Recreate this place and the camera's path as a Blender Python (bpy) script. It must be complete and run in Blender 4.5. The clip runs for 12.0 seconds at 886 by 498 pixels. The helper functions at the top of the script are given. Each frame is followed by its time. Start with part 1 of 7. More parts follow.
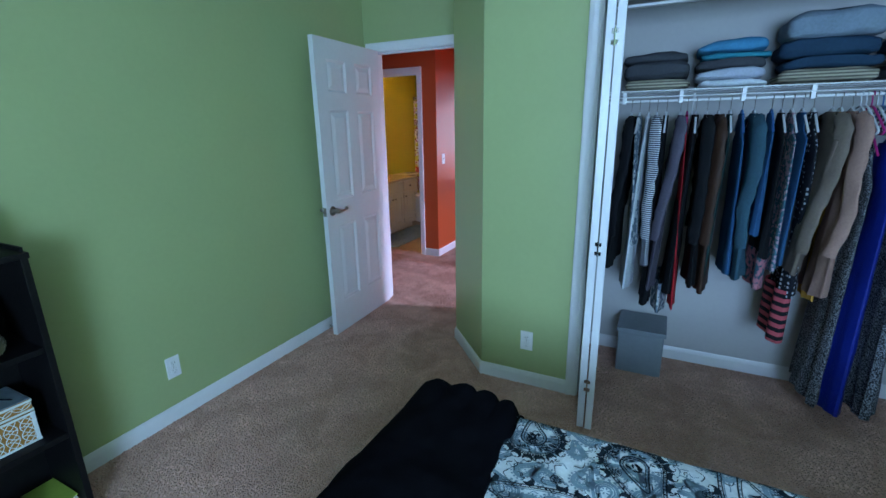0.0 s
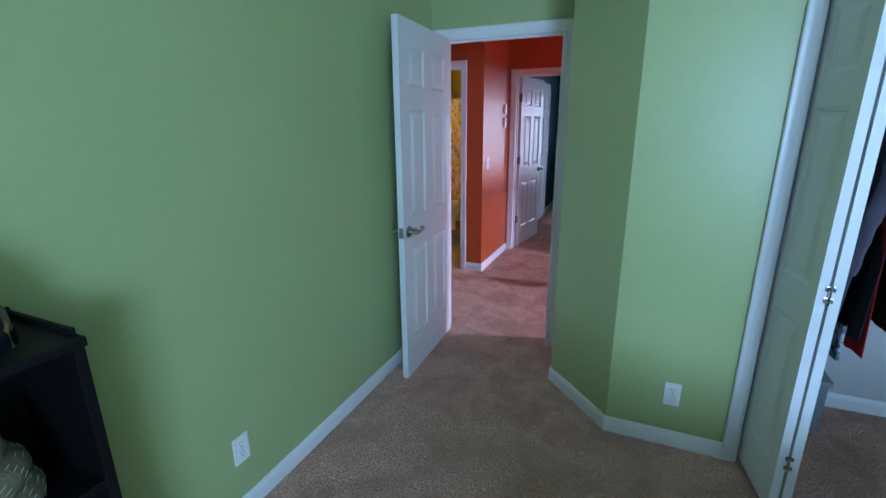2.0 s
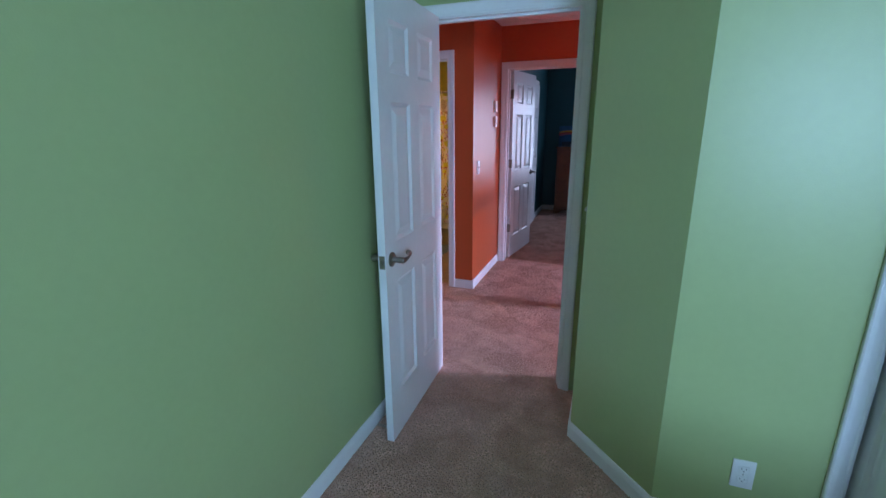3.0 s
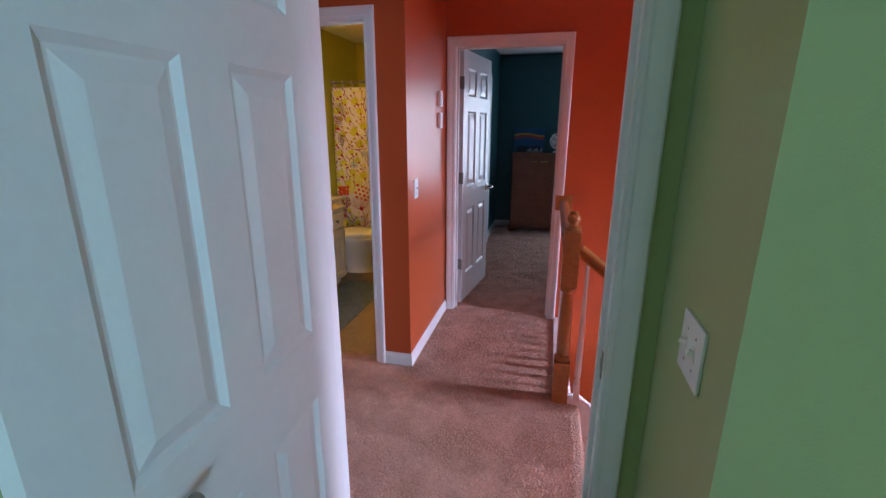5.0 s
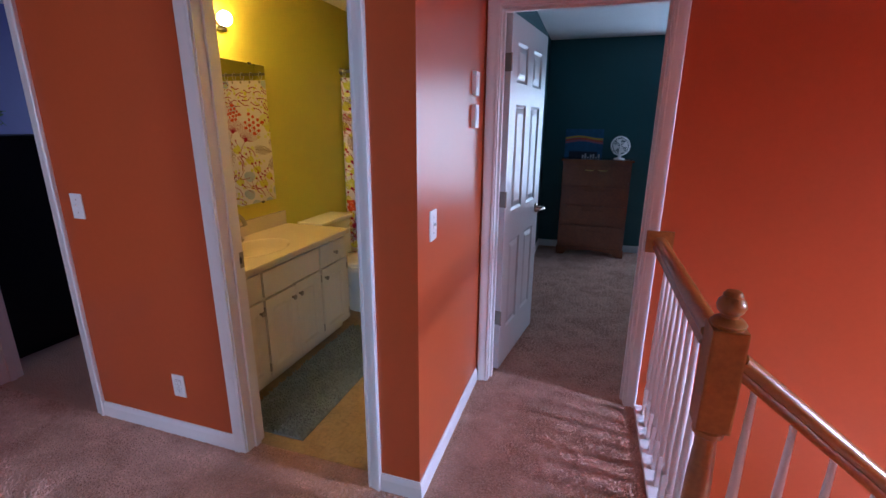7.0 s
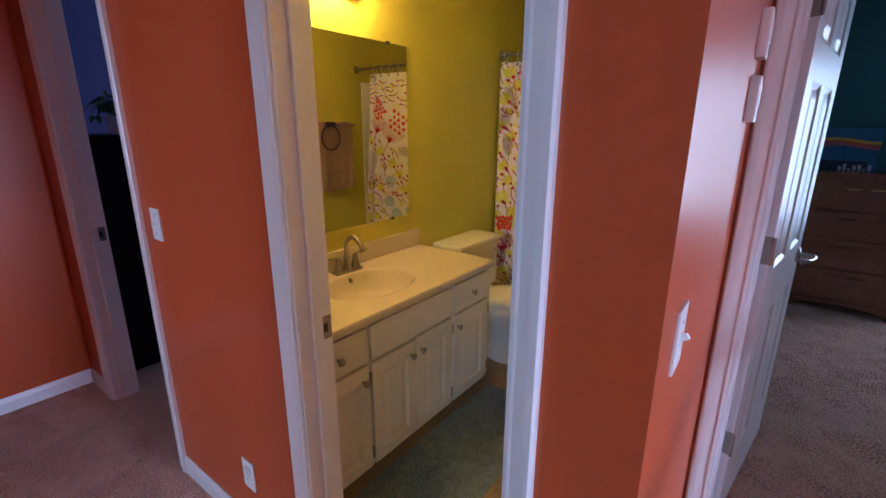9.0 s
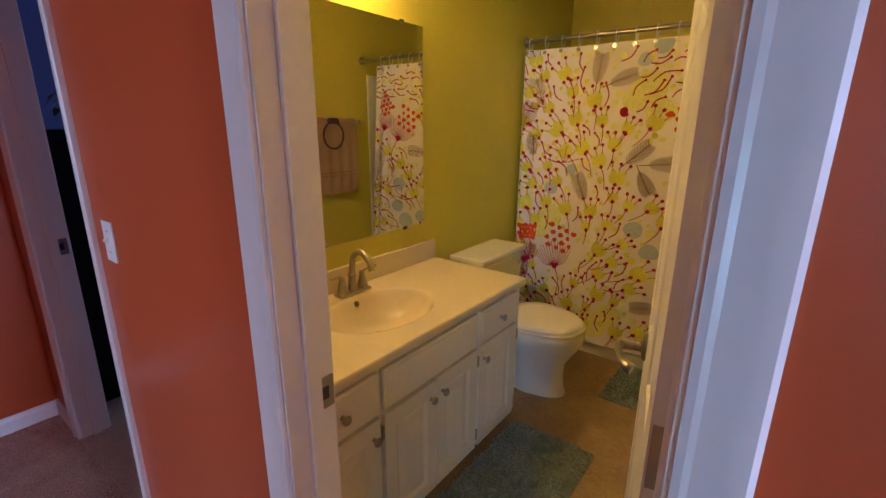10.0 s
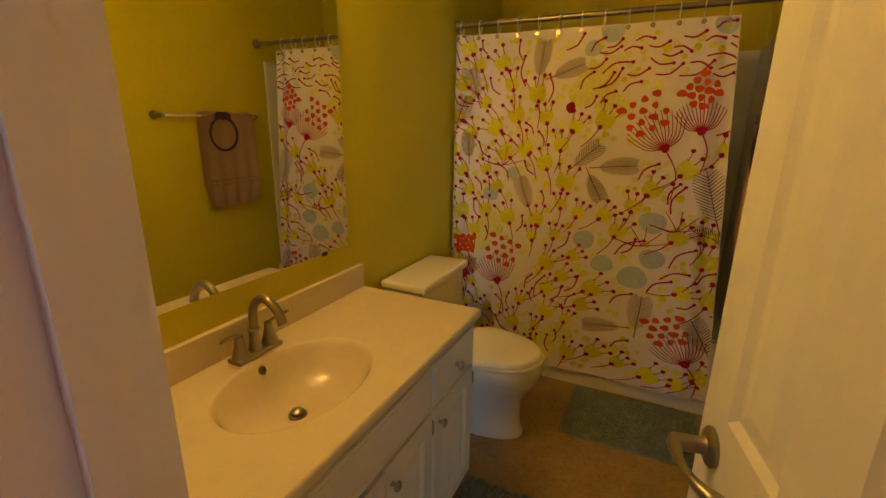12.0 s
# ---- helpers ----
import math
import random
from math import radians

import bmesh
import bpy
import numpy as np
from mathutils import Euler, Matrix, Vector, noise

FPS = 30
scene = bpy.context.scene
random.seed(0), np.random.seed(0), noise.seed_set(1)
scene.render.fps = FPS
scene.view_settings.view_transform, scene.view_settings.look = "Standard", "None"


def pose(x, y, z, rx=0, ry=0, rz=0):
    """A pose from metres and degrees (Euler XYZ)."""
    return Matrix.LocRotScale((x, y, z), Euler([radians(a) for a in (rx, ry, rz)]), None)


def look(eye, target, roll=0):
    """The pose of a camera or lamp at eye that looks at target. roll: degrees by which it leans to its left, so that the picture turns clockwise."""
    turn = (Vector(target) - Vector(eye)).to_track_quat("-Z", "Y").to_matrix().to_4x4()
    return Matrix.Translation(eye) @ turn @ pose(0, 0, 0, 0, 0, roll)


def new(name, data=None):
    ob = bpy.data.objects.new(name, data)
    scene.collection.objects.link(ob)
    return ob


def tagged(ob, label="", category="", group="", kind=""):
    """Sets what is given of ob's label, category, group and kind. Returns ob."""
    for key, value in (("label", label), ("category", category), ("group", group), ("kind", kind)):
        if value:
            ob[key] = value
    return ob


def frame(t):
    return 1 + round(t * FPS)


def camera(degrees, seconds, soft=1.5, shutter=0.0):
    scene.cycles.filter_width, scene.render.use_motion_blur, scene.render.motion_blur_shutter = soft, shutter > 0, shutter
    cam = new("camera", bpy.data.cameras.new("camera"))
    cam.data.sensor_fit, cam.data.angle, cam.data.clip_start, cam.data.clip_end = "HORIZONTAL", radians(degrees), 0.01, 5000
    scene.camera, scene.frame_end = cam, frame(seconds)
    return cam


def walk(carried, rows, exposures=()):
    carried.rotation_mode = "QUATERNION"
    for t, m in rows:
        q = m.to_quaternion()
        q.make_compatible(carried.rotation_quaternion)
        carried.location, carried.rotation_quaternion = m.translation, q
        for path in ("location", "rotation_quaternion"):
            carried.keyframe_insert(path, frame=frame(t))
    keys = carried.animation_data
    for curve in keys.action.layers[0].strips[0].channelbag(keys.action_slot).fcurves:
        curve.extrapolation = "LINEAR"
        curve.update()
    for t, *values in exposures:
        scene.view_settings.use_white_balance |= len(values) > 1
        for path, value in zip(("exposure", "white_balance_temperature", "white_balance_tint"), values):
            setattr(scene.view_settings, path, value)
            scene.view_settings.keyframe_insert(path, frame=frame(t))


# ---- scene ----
cam = camera(89.6, 12.0)
PATH = [
    (0, (0.865, 1.142, 1.493), (0.002, 2.865, 0.958), -0.9),
    (0.5, (0.646, 1.179, 1.506), (-0.208, 2.906, 0.97), -0.8),
    (1, (0.433, 1.212, 1.504), (-0.423, 2.937, 0.964), -0.7),
    (1.5, (0.173, 1.24, 1.527), (-0.65, 2.981, 0.986), -0.6),
    (2, (-0.02, 1.335, 1.523), (-0.785, 3.102, 0.981), -0.4),
    (2.5, (-0.173, 1.561, 1.515), (-0.889, 3.348, 0.971), -0.2),
    (3, (-0.296, 1.834, 1.51), (-0.978, 3.635, 0.97), -0.6),
    (5, (-0.653, 3.197, 1.501), (-1.101, 5.07, 0.962), 0.2),
    (5.5, (-0.702, 3.486, 1.501), (-1.143, 5.361, 0.96), 0.5),
    (6, (-0.776, 3.754, 1.502), (-1.214, 5.629, 0.961), 0.4),
    (6.5, (-0.838, 4.013, 1.492), (-1.29, 5.886, 0.956), 0.5),
    (7, (-0.907, 4.251, 1.485), (-1.497, 6.085, 0.951), 0.4),
    (7.5, (-0.972, 4.489, 1.476), (-1.763, 6.248, 0.945), 0.3),
    (7.7, (-1.005, 4.594, 1.477), (-1.882, 6.309, 0.942), 0.3),
    (9.3, (-1.446, 5.091, 1.46), (-2.613, 6.625, 0.925), 0.3),
    (9.5, (-1.505, 5.141, 1.455), (-2.67, 6.676, 0.921), 0.4),
    (10, (-1.643, 5.252, 1.436), (-2.807, 6.788, 0.902), 0.4),
    (10.5, (-1.75, 5.331, 1.441), (-2.898, 6.877, 0.904), 0.5),
    (11, (-1.833, 5.41, 1.431), (-2.917, 7.001, 0.892), 0.6),
    (11.5, (-1.914, 5.497, 1.433), (-2.891, 7.156, 0.893), 0.5),
    (12, (-1.967, 5.571, 1.428), (-2.805, 7.306, 0.89), 0.7),
]
walk(cam, [(t, look(eye, target, roll)) for t, eye, target, roll in PATH],
     [(0.0, -0.05, 5800, 24), (3.0, -0.05, 5800, 26), (5.0, 0.12, 6250, 18), (7.0, 0.17, 5500, 14), (9.3, 0.35, 5400, 14), (10.2, 0.35, 5400, 14), (11.3, 0.15, 5800, 12), (12.0, -0.1, 7000, 10)])
BEDROOM_W, STAIR_W, TEAL_W, DARK_W, HALL_FILL_W, BULB = 158.0, 275.0, 20.0, 11.0, 54.0, 138.0

# ---- world, sun, window light, exposure ----
scene.view_settings.exposure = 0.0
world = bpy.data.worlds.new("sky")
scene.world = world
world.use_nodes = True
sky = world.node_tree.nodes.new("ShaderNodeTexSky")
sky.sky_type, sky.sun_disc = "NISHITA", False
sky.sun_elevation, sky.sun_rotation = radians(38), radians(200)
bg = world.node_tree.nodes["Background"]
bg.inputs["Strength"].default_value = 0.1
world.node_tree.links.new(sky.outputs[0], bg.inputs["Color"])
sun_data = bpy.data.lights.new("sun", "SUN")
sun_data.energy, sun_data.angle, sun_data.color = 1.0, radians(12), (1.0, 0.95, 0.88)
new("sun", sun_data).matrix_basis = look((0, 0, 0), (0.27, 0.74, -0.62))


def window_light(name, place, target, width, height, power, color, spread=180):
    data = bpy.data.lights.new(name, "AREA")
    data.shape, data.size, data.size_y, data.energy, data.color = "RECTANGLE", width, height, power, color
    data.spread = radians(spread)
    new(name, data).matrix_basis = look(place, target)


window_light("bedroom_window_light", (1.85, -0.97, 1.5), (1.65, 1, 1.4), 1.5, 1.2, BEDROOM_W, (0.43, 0.74, 1.0))
window_light("stair_window_light", (4.56, 5.75, 1.62), (2.7, 5.65, -0.3), 0.7, 1.25, STAIR_W, (0.66, 0.74, 1.0), 98)
window_light("dark_room_window_light", (-4.4, 8.70, 1.4), (-4.4, 7.5, 1.1), 1.0, 1.2, DARK_W, (0.75, 0.85, 1.0))
# fill lamp in an added, unseen window, to brighten the left part of the hall
window_light("hall_fill_light", (-2.7, 1.24, 1.45), (-2.7, 3.0, 1.3), 1.1, 1.2, HALL_FILL_W, (0.68, 0.80, 1.0))
window_light("teal_window_light", (0.28, 9.93, 1.31), (0.28, 8.9, 1.25), 0.9, 1.35, TEAL_W, (0.55, 0.76, 1.0))


# ---- materials ----
def material(name, color, rough=0.6, metal=0.0, bump=0.0, bump_scale=200.0, vary=0.08, vary_scale=3.0, fine=40.0,
             spec=0.5, coat=0.0, emit=None, random=0.0):
    """Base colour varied at two scales, with fine relief."""
    m = bpy.data.materials.new(name)
    m.use_nodes = True
    n, l = m.node_tree.nodes, m.node_tree.links
    b = n["Principled BSDF"]
    b.inputs["Roughness"].default_value = rough
    b.inputs["Metallic"].default_value = metal
    b.inputs["Specular IOR Level"].default_value = spec
    b.inputs["Coat Weight"].default_value = coat
    co = n.new("ShaderNodeTexCoord")
    big = n.new("ShaderNodeTexNoise")
    big.inputs["Scale"].default_value, big.inputs["Detail"].default_value = vary_scale, 4
    small = n.new("ShaderNodeTexNoise")
    small.inputs["Scale"].default_value, small.inputs["Detail"].default_value = fine, 3
    add = n.new("ShaderNodeMath")
    add.operation = "ADD"
    for t in (big, small):
        l.new(co.outputs["Object"], t.inputs["Vector"])
    l.new(big.outputs["Fac"], add.inputs[0])
    l.new(small.outputs["Fac"], add.inputs[1])
    ramp = n.new("ShaderNodeMapRange")
    ramp.inputs["From Min"].default_value, ramp.inputs["From Max"].default_value = 0.6, 1.4
    ramp.inputs["To Min"].default_value, ramp.inputs["To Max"].default_value = 1 - vary, 1 + vary
    l.new(add.outputs[0], ramp.inputs["Value"])
    hsv = n.new("ShaderNodeHueSaturation")
    hsv.inputs["Color"].default_value = (*color, 1)
    last = ramp.outputs["Result"]
    if random:
        info = n.new("ShaderNodeObjectInfo")
        mr = n.new("ShaderNodeMapRange")
        mr.inputs["To Min"].default_value, mr.inputs["To Max"].default_value = 1 - random, 1 + random
        l.new(info.outputs["Random"], mr.inputs["Value"])
        mul = n.new("ShaderNodeMath")
        mul.operation = "MULTIPLY"
        l.new(last, mul.inputs[0])
        l.new(mr.outputs["Result"], mul.inputs[1])
        last = mul.outputs[0]
    l.new(last, hsv.inputs["Value"])
    l.new(hsv.outputs["Color"], b.inputs["Base Color"])
    if bump:
        t = n.new("ShaderNodeTexNoise")
        t.inputs["Scale"].default_value, t.inputs["Detail"].default_value = bump_scale, 4
        l.new(co.outputs["Object"], t.inputs["Vector"])
        k = n.new("ShaderNodeBump")
        k.inputs["Strength"].default_value, k.inputs["Distance"].default_value = bump, 0.004
        l.new(t.outputs["Fac"], k.inputs["Height"])
        l.new(k.outputs["Normal"], b.inputs["Normal"])
    if emit:
        b.inputs["Emission Color"].default_value = (*emit[:3], 1)
        b.inputs["Emission Strength"].default_value = emit[3]
    return m


def mix_color(m, fac_socket, color):
    """Lays a second colour over the base colour by a mask."""
    n, l = m.node_tree.nodes, m.node_tree.links
    b = n["Principled BSDF"]
    old = b.inputs["Base Color"].links[0].from_socket
    mix = n.new("ShaderNodeMix")
    mix.data_type = "RGBA"
    l.new(fac_socket, mix.inputs["Factor"])
    l.new(old, mix.inputs["A"])
    mix.inputs["B"].default_value = (*color, 1)
    l.new(mix.outputs["Result"], b.inputs["Base Color"])


GREEN = material("green_wall_paint", (0.38, 0.46, 0.215), 0.36, bump=0.12, bump_scale=260, vary=0.03)
ORANGE = material("orange_wall_paint", (0.50, 0.092, 0.026), 0.34, spec=0.5, bump=0.06, bump_scale=260, vary=0.04)
OLIVE = material("olive_wall_paint", (0.55, 0.50, 0.035), 0.42, bump=0.12, bump_scale=260, vary=0.03)
TEAL = material("teal_wall_paint", (0.012, 0.085, 0.10), 0.5, bump=0.1, bump_scale=260, vary=0.05)
PURPLE = material("blue_purple_wall_paint", (0.09, 0.10, 0.30), 0.5, bump=0.1, vary=0.04)
CLOSET = material("closet_white_paint", (0.47, 0.46, 0.45), 0.6, bump=0.15, bump_scale=180, vary=0.04)
CEIL = material("ceiling_white_texture", (0.84, 0.84, 0.84), 0.8, bump=0.6, bump_scale=90, vary=0.04)
WHITE = material("white_trim_enamel", (0.78, 0.78, 0.79), 0.3, bump=0.06, bump_scale=60, vary=0.03)
DOOR = material("white_door_enamel", (0.74, 0.74, 0.76), 0.34, bump=0.12, bump_scale=70, vary=0.03)
PLASTIC = material("white_plastic", (0.8, 0.8, 0.8), 0.35, vary=0.02)
SLOT = material("dark_slot", (0.03, 0.03, 0.03), 0.6)
STEEL = material("brushed_nickel", (0.33, 0.30, 0.26), 0.3, 1.0, bump=0.05, bump_scale=300, vary=0.05)
CHROME = material("chrome", (0.75, 0.75, 0.75), 0.12, 1.0, vary=0.02)
BRASS = material("brass", (0.65, 0.42, 0.14), 0.3, 1.0, vary=0.06)
OAK = material("varnished_oak", (0.35, 0.14, 0.03), 0.3, bump=0.1, bump_scale=30, vary=0.3, vary_scale=5, fine=60, coat=0.4)
BLACKWOOD = material("black_stained_wood", (0.006, 0.0055, 0.006), 0.5, bump=0.2, bump_scale=80, vary=0.3, spec=0.2)
MAHOGANY = material("red_brown_veneer", (0.18, 0.046, 0.016), 0.25, bump=0.06, bump_scale=40, vary=0.3, vary_scale=6, coat=0.4)
CREAM = material("cream_cultured_marble", (0.63, 0.54, 0.40), 0.16, vary=0.03, vary_scale=5)
VANITY = material("painted_vanity_white", (0.68, 0.62, 0.52), 0.38, bump=0.05, bump_scale=80, vary=0.03)
CERAMIC = material("white_ceramic", (0.80, 0.78, 0.74), 0.1, vary=0.02)
TUBWHITE = material("tub_white_acrylic", (0.78, 0.78, 0.76), 0.2, vary=0.02)
MIRROR = material("mirror_glass", (0.88, 0.9, 0.89), 0.01, 1.0, vary=0.0)
BLANKET = material("black_fleece", (0.004, 0.004, 0.0055), 0.95, bump=0.8, bump_scale=300, vary=0.3, fine=120, spec=0.02)
GREYBOX = material("grey_plastic_bin", (0.19, 0.22, 0.25), 0.5, bump=0.05, vary=0.08)
TOWEL = material("pinkish_tan_terry", (0.60, 0.42, 0.32), 0.95, bump=0.9, bump_scale=350, vary=0.15, fine=160, spec=0.1)
GLOW = material("lit_bulb_glass", (1, 0.9, 0.7), 0.3, emit=(1.0, 0.58, 0.17, BULB))
SKYGLOW = material("bright_overcast_sky", (0.8, 0.85, 0.9), 1.0, emit=(0.85, 0.93, 1.0, 6.0))


def carpet_material():
    m = material("plush_carpet", (0.60, 0.35, 0.245), 0.95, vary=0.16, vary_scale=1.6, fine=300, spec=0.1)
    n, l = m.node_tree.nodes, m.node_tree.links
    b = n["Principled BSDF"]
    b.inputs["Sheen Weight"].default_value = 0.25
    co = n.new("ShaderNodeTexCoord")
    v = n.new("ShaderNodeTexVoronoi")
    v.inputs["Scale"].default_value = 130
    w = n.new("ShaderNodeTexNoise")
    w.inputs["Scale"].default_value, w.inputs["Detail"].default_value, w.inputs["Distortion"].default_value = 60, 5, 1.5
    for t in (v, w):
        l.new(co.outputs["Object"], t.inputs["Vector"])
    s = n.new("ShaderNodeMath")
    s.operation = "SUBTRACT"
    l.new(w.outputs["Fac"], s.inputs[0])
    l.new(v.outputs["Distance"], s.inputs[1])
    k = n.new("ShaderNodeBump")
    k.inputs["Strength"].default_value, k.inputs["Distance"].default_value = 0.9, 0.013
    l.new(s.outputs[0], k.inputs["Height"])
    l.new(k.outputs["Normal"], b.inputs["Normal"])
    # footprints and vacuum marks: patches of pile lying the other way
    z = n.new("ShaderNodeTexNoise")
    z.inputs["Scale"].default_value, z.inputs["Detail"].default_value = 5, 3
    l.new(co.outputs["Object"], z.inputs["Vector"])
    r = n.new("ShaderNodeMapRange")
    r.inputs["From Min"].default_value, r.inputs["From Max"].default_value, r.inputs["To Max"].default_value = 0.5, 0.62, 0.35
    l.new(z.outputs["Fac"], r.inputs["Value"])
    mix_color(m, r.outputs["Result"], (0.45, 0.265, 0.185))
    # dark gaps between tufts: the pile's own shade, put into the colour
    g = n.new("ShaderNodeMapRange")
    g.inputs["From Min"].default_value, g.inputs["From Max"].default_value, g.inputs["To Max"].default_value = 0.40, 0.62, 0.28
    l.new(v.outputs["Distance"], g.inputs["Value"])
    mix_color(m, g.outputs["Result"], (0.32, 0.19, 0.135))
    return m


CARPET = carpet_material()


def vinyl_material():
    m = material("mottled_tan_vinyl", (0.34, 0.24, 0.13), 0.42, bump=0.1, bump_scale=60, vary=0.22, vary_scale=9, fine=70)
    n, l = m.node_tree.nodes, m.node_tree.links
    co = n.new("ShaderNodeTexCoord")
    t = n.new("ShaderNodeTexNoise")
    t.inputs["Scale"].default_value, t.inputs["Detail"].default_value, t.inputs["Distortion"].default_value = 18, 6, 2
    l.new(co.outputs["Object"], t.inputs["Vector"])
    r = n.new("ShaderNodeMapRange")
    r.inputs["From Min"].default_value, r.inputs["From Max"].default_value, r.inputs["To Max"].default_value = 0.5, 0.7, 0.6
    l.new(t.outputs["Fac"], r.inputs["Value"])
    mix_color(m, r.outputs["Result"], (0.21, 0.14, 0.075))
    return m


VINYL = vinyl_material()


def fabric(name, color, second=None, mode="", scale=40.0, rough=0.9):
    """Woven cloth, plain or printed with dots, stripes, checks or blooms."""
    m = material(name, color, rough, bump=0.5, bump_scale=420, vary=0.18, vary_scale=6, fine=90, spec=0.2)
    if not second:
        return m
    n, l = m.node_tree.nodes, m.node_tree.links
    co = n.new("ShaderNodeTexCoord")
    r = n.new("ShaderNodeMapRange")
    if mode == "stripe":
        t = n.new("ShaderNodeTexWave")
        t.bands_direction = "Z"
        t.inputs["Scale"].default_value = scale
        r.inputs["From Min"].default_value, r.inputs["From Max"].default_value = 0.45, 0.55
        out = t.outputs["Fac"]
    elif mode == "dot":
        t = n.new("ShaderNodeTexVoronoi")
        t.inputs["Scale"].default_value, t.inputs["Randomness"].default_value = scale, 0.4
        r.inputs["From Min"].default_value, r.inputs["From Max"].default_value, r.inputs["To Min"].default_value, r.inputs["To Max"].default_value = 0.25, 0.33, 1, 0
        out = t.outputs["Distance"]
    else:
        t = n.new("ShaderNodeTexNoise")
        t.inputs["Scale"].default_value, t.inputs["Detail"].default_value = scale, 2
        r.inputs["From Min"].default_value, r.inputs["From Max"].default_value = 0.5, 0.56
        out = t.outputs["Fac"]
    l.new(co.outputs["Object"], t.inputs["Vector"])
    l.new(out, r.inputs["Value"])
    mix_color(m, r.outputs["Result"], second)
    return m


# ---- mesh tools ----
BASES = {}


def thing(name, base=(0, 0, 0), label="", category="", group="", kind=""):
    ob = new(name)
    ob.empty_display_size = 0.1
    ob.location = base
    BASES[ob] = Vector(base)
    return tagged(ob, label, category, group, kind)


def mesh(name, bm, mats, smooth=False):
    data = bpy.data.meshes.new(name)
    bmesh.ops.recalc_face_normals(bm, faces=bm.faces)
    bm.to_mesh(data)
    bm.free()
    for m in (mats if isinstance(mats, (list, tuple)) else [mats]):
        data.materials.append(m)
    if smooth:
        data.shade_smooth()
        data.set_sharp_from_angle(angle=radians(smooth if smooth is not True else 40))
    return data


def part(name, bm, mats, parent=None, label="", smooth=False, kind=""):
    """One mesh object, given in world places, under a thing or part (or standing alone)."""
    base = BASES.get(parent, Vector((0, 0, 0)))
    if base.length:
        bmesh.ops.translate(bm, verts=bm.verts, vec=-base)
    ob = new(name, mesh(name, bm, mats, smooth))
    ob.parent = parent
    BASES[ob] = base
    return tagged(ob, label, kind=kind)


def solo(name, bm, mats, base, label, category, group="", smooth=False, kind=""):
    """A thing of one mesh."""
    bmesh.ops.translate(bm, verts=bm.verts, vec=-Vector(base))
    ob = new(name, mesh(name, bm, mats, smooth))
    ob.location = base
    BASES[ob] = Vector(base)
    return tagged(ob, label, category, group, kind)


def box(x0, x1, y0, y1, z0, z1, bevel=0.0, bm=None, seg=2):
    b = bmesh.new()
    v = [b.verts.new(p) for p in ((x0, y0, z0), (x1, y0, z0), (x1, y1, z0), (x0, y1, z0), (x0, y0, z1), (x1, y0, z1), (x1, y1, z1), (x0, y1, z1))]
    for f in ((3, 2, 1, 0), (4, 5, 6, 7), (0, 1, 5, 4), (1, 2, 6, 5), (2, 3, 7, 6), (3, 0, 4, 7)):
        b.faces.new([v[i] for i in f])
    if bevel:
        bmesh.ops.bevel(b, geom=b.edges[:], offset=bevel, segments=seg, affect="EDGES", profile=0.7)
    return join(bm, b)


def join(bm, b):
    """Adds the bmesh b to bm (if given) and returns the sum."""
    if bm is None:
        return b
    tmp = bpy.data.meshes.new("tmp")
    b.to_mesh(tmp)
    b.free()
    bm.from_mesh(tmp)
    bpy.data.meshes.remove(tmp)
    return bm


def lathe(profile, seg=24, m=None, bm=None):
    """A turned shape from (radius, height) pairs, about z."""
    b = bmesh.new()
    rings = []
    for r, z in profile:
        if r < 1e-5:
            rings.append([b.verts.new((0, 0, z))])
        else:
            rings.append([b.verts.new((r * math.cos(2 * math.pi * i / seg), r * math.sin(2 * math.pi * i / seg), z)) for i in range(seg)])
    for a, c in zip(rings, rings[1:]):
        for i in range(seg):
            q = [a[i % len(a)], a[(i + 1) % len(a)], c[(i + 1) % len(c)], c[i % len(c)]]
            q = list(dict.fromkeys(q))
            if len(q) > 2:
                b.faces.new(q)
    for ring, flip in ((rings[0], True), (rings[-1], False)):
        if len(ring) > 2:
            b.faces.new(ring[::-1] if flip else ring)
    if m is not None:
        b.transform(m)
    return join(bm, b)


def tube(points, radius, seg=10, bm=None, flat=1.0):
    """A round bar along points; radius may be one number or one a point."""
    b = bmesh.new()
    pts = [Vector(p) for p in points]
    rad = radius if isinstance(radius, (list, tuple)) else [radius] * len(pts)
    rings, side = [], None
    for i, p in enumerate(pts):
        d = (pts[min(i + 1, len(pts) - 1)] - pts[max(i - 1, 0)]).normalized()
        if side is None:
            side = d.orthogonal().normalized()
        side = (side - d * side.dot(d)).normalized()
        up = d.cross(side)
        rings.append([b.verts.new(p + rad[i] * (side * math.cos(2 * math.pi * k / seg) + up * flat * math.sin(2 * math.pi * k / seg))) for k in range(seg)])
    for a, c in zip(rings, rings[1:]):
        for k in range(seg):
            b.faces.new((a[k], a[(k + 1) % seg], c[(k + 1) % seg], c[k]))
    b.faces.new(rings[0][::-1])
    b.faces.new(rings[-1])
    return join(bm, b)


def bend(points, n=8):
    """A smooth run through points (Catmull-Rom)."""
    p = [Vector(q) for q in points]
    out = []
    for i in range(len(p) - 1):
        a, b, c, d = p[max(i - 1, 0)], p[i], p[i + 1], p[min(i + 2, len(p) - 1)]
        for k in range(n):
            t = k / n
            out.append(0.5 * (2 * b + (c - a) * t + (2 * a - 5 * b + 4 * c - d) * t * t + (3 * b - a - 3 * c + d) * t ** 3))
    return out + [p[-1]]


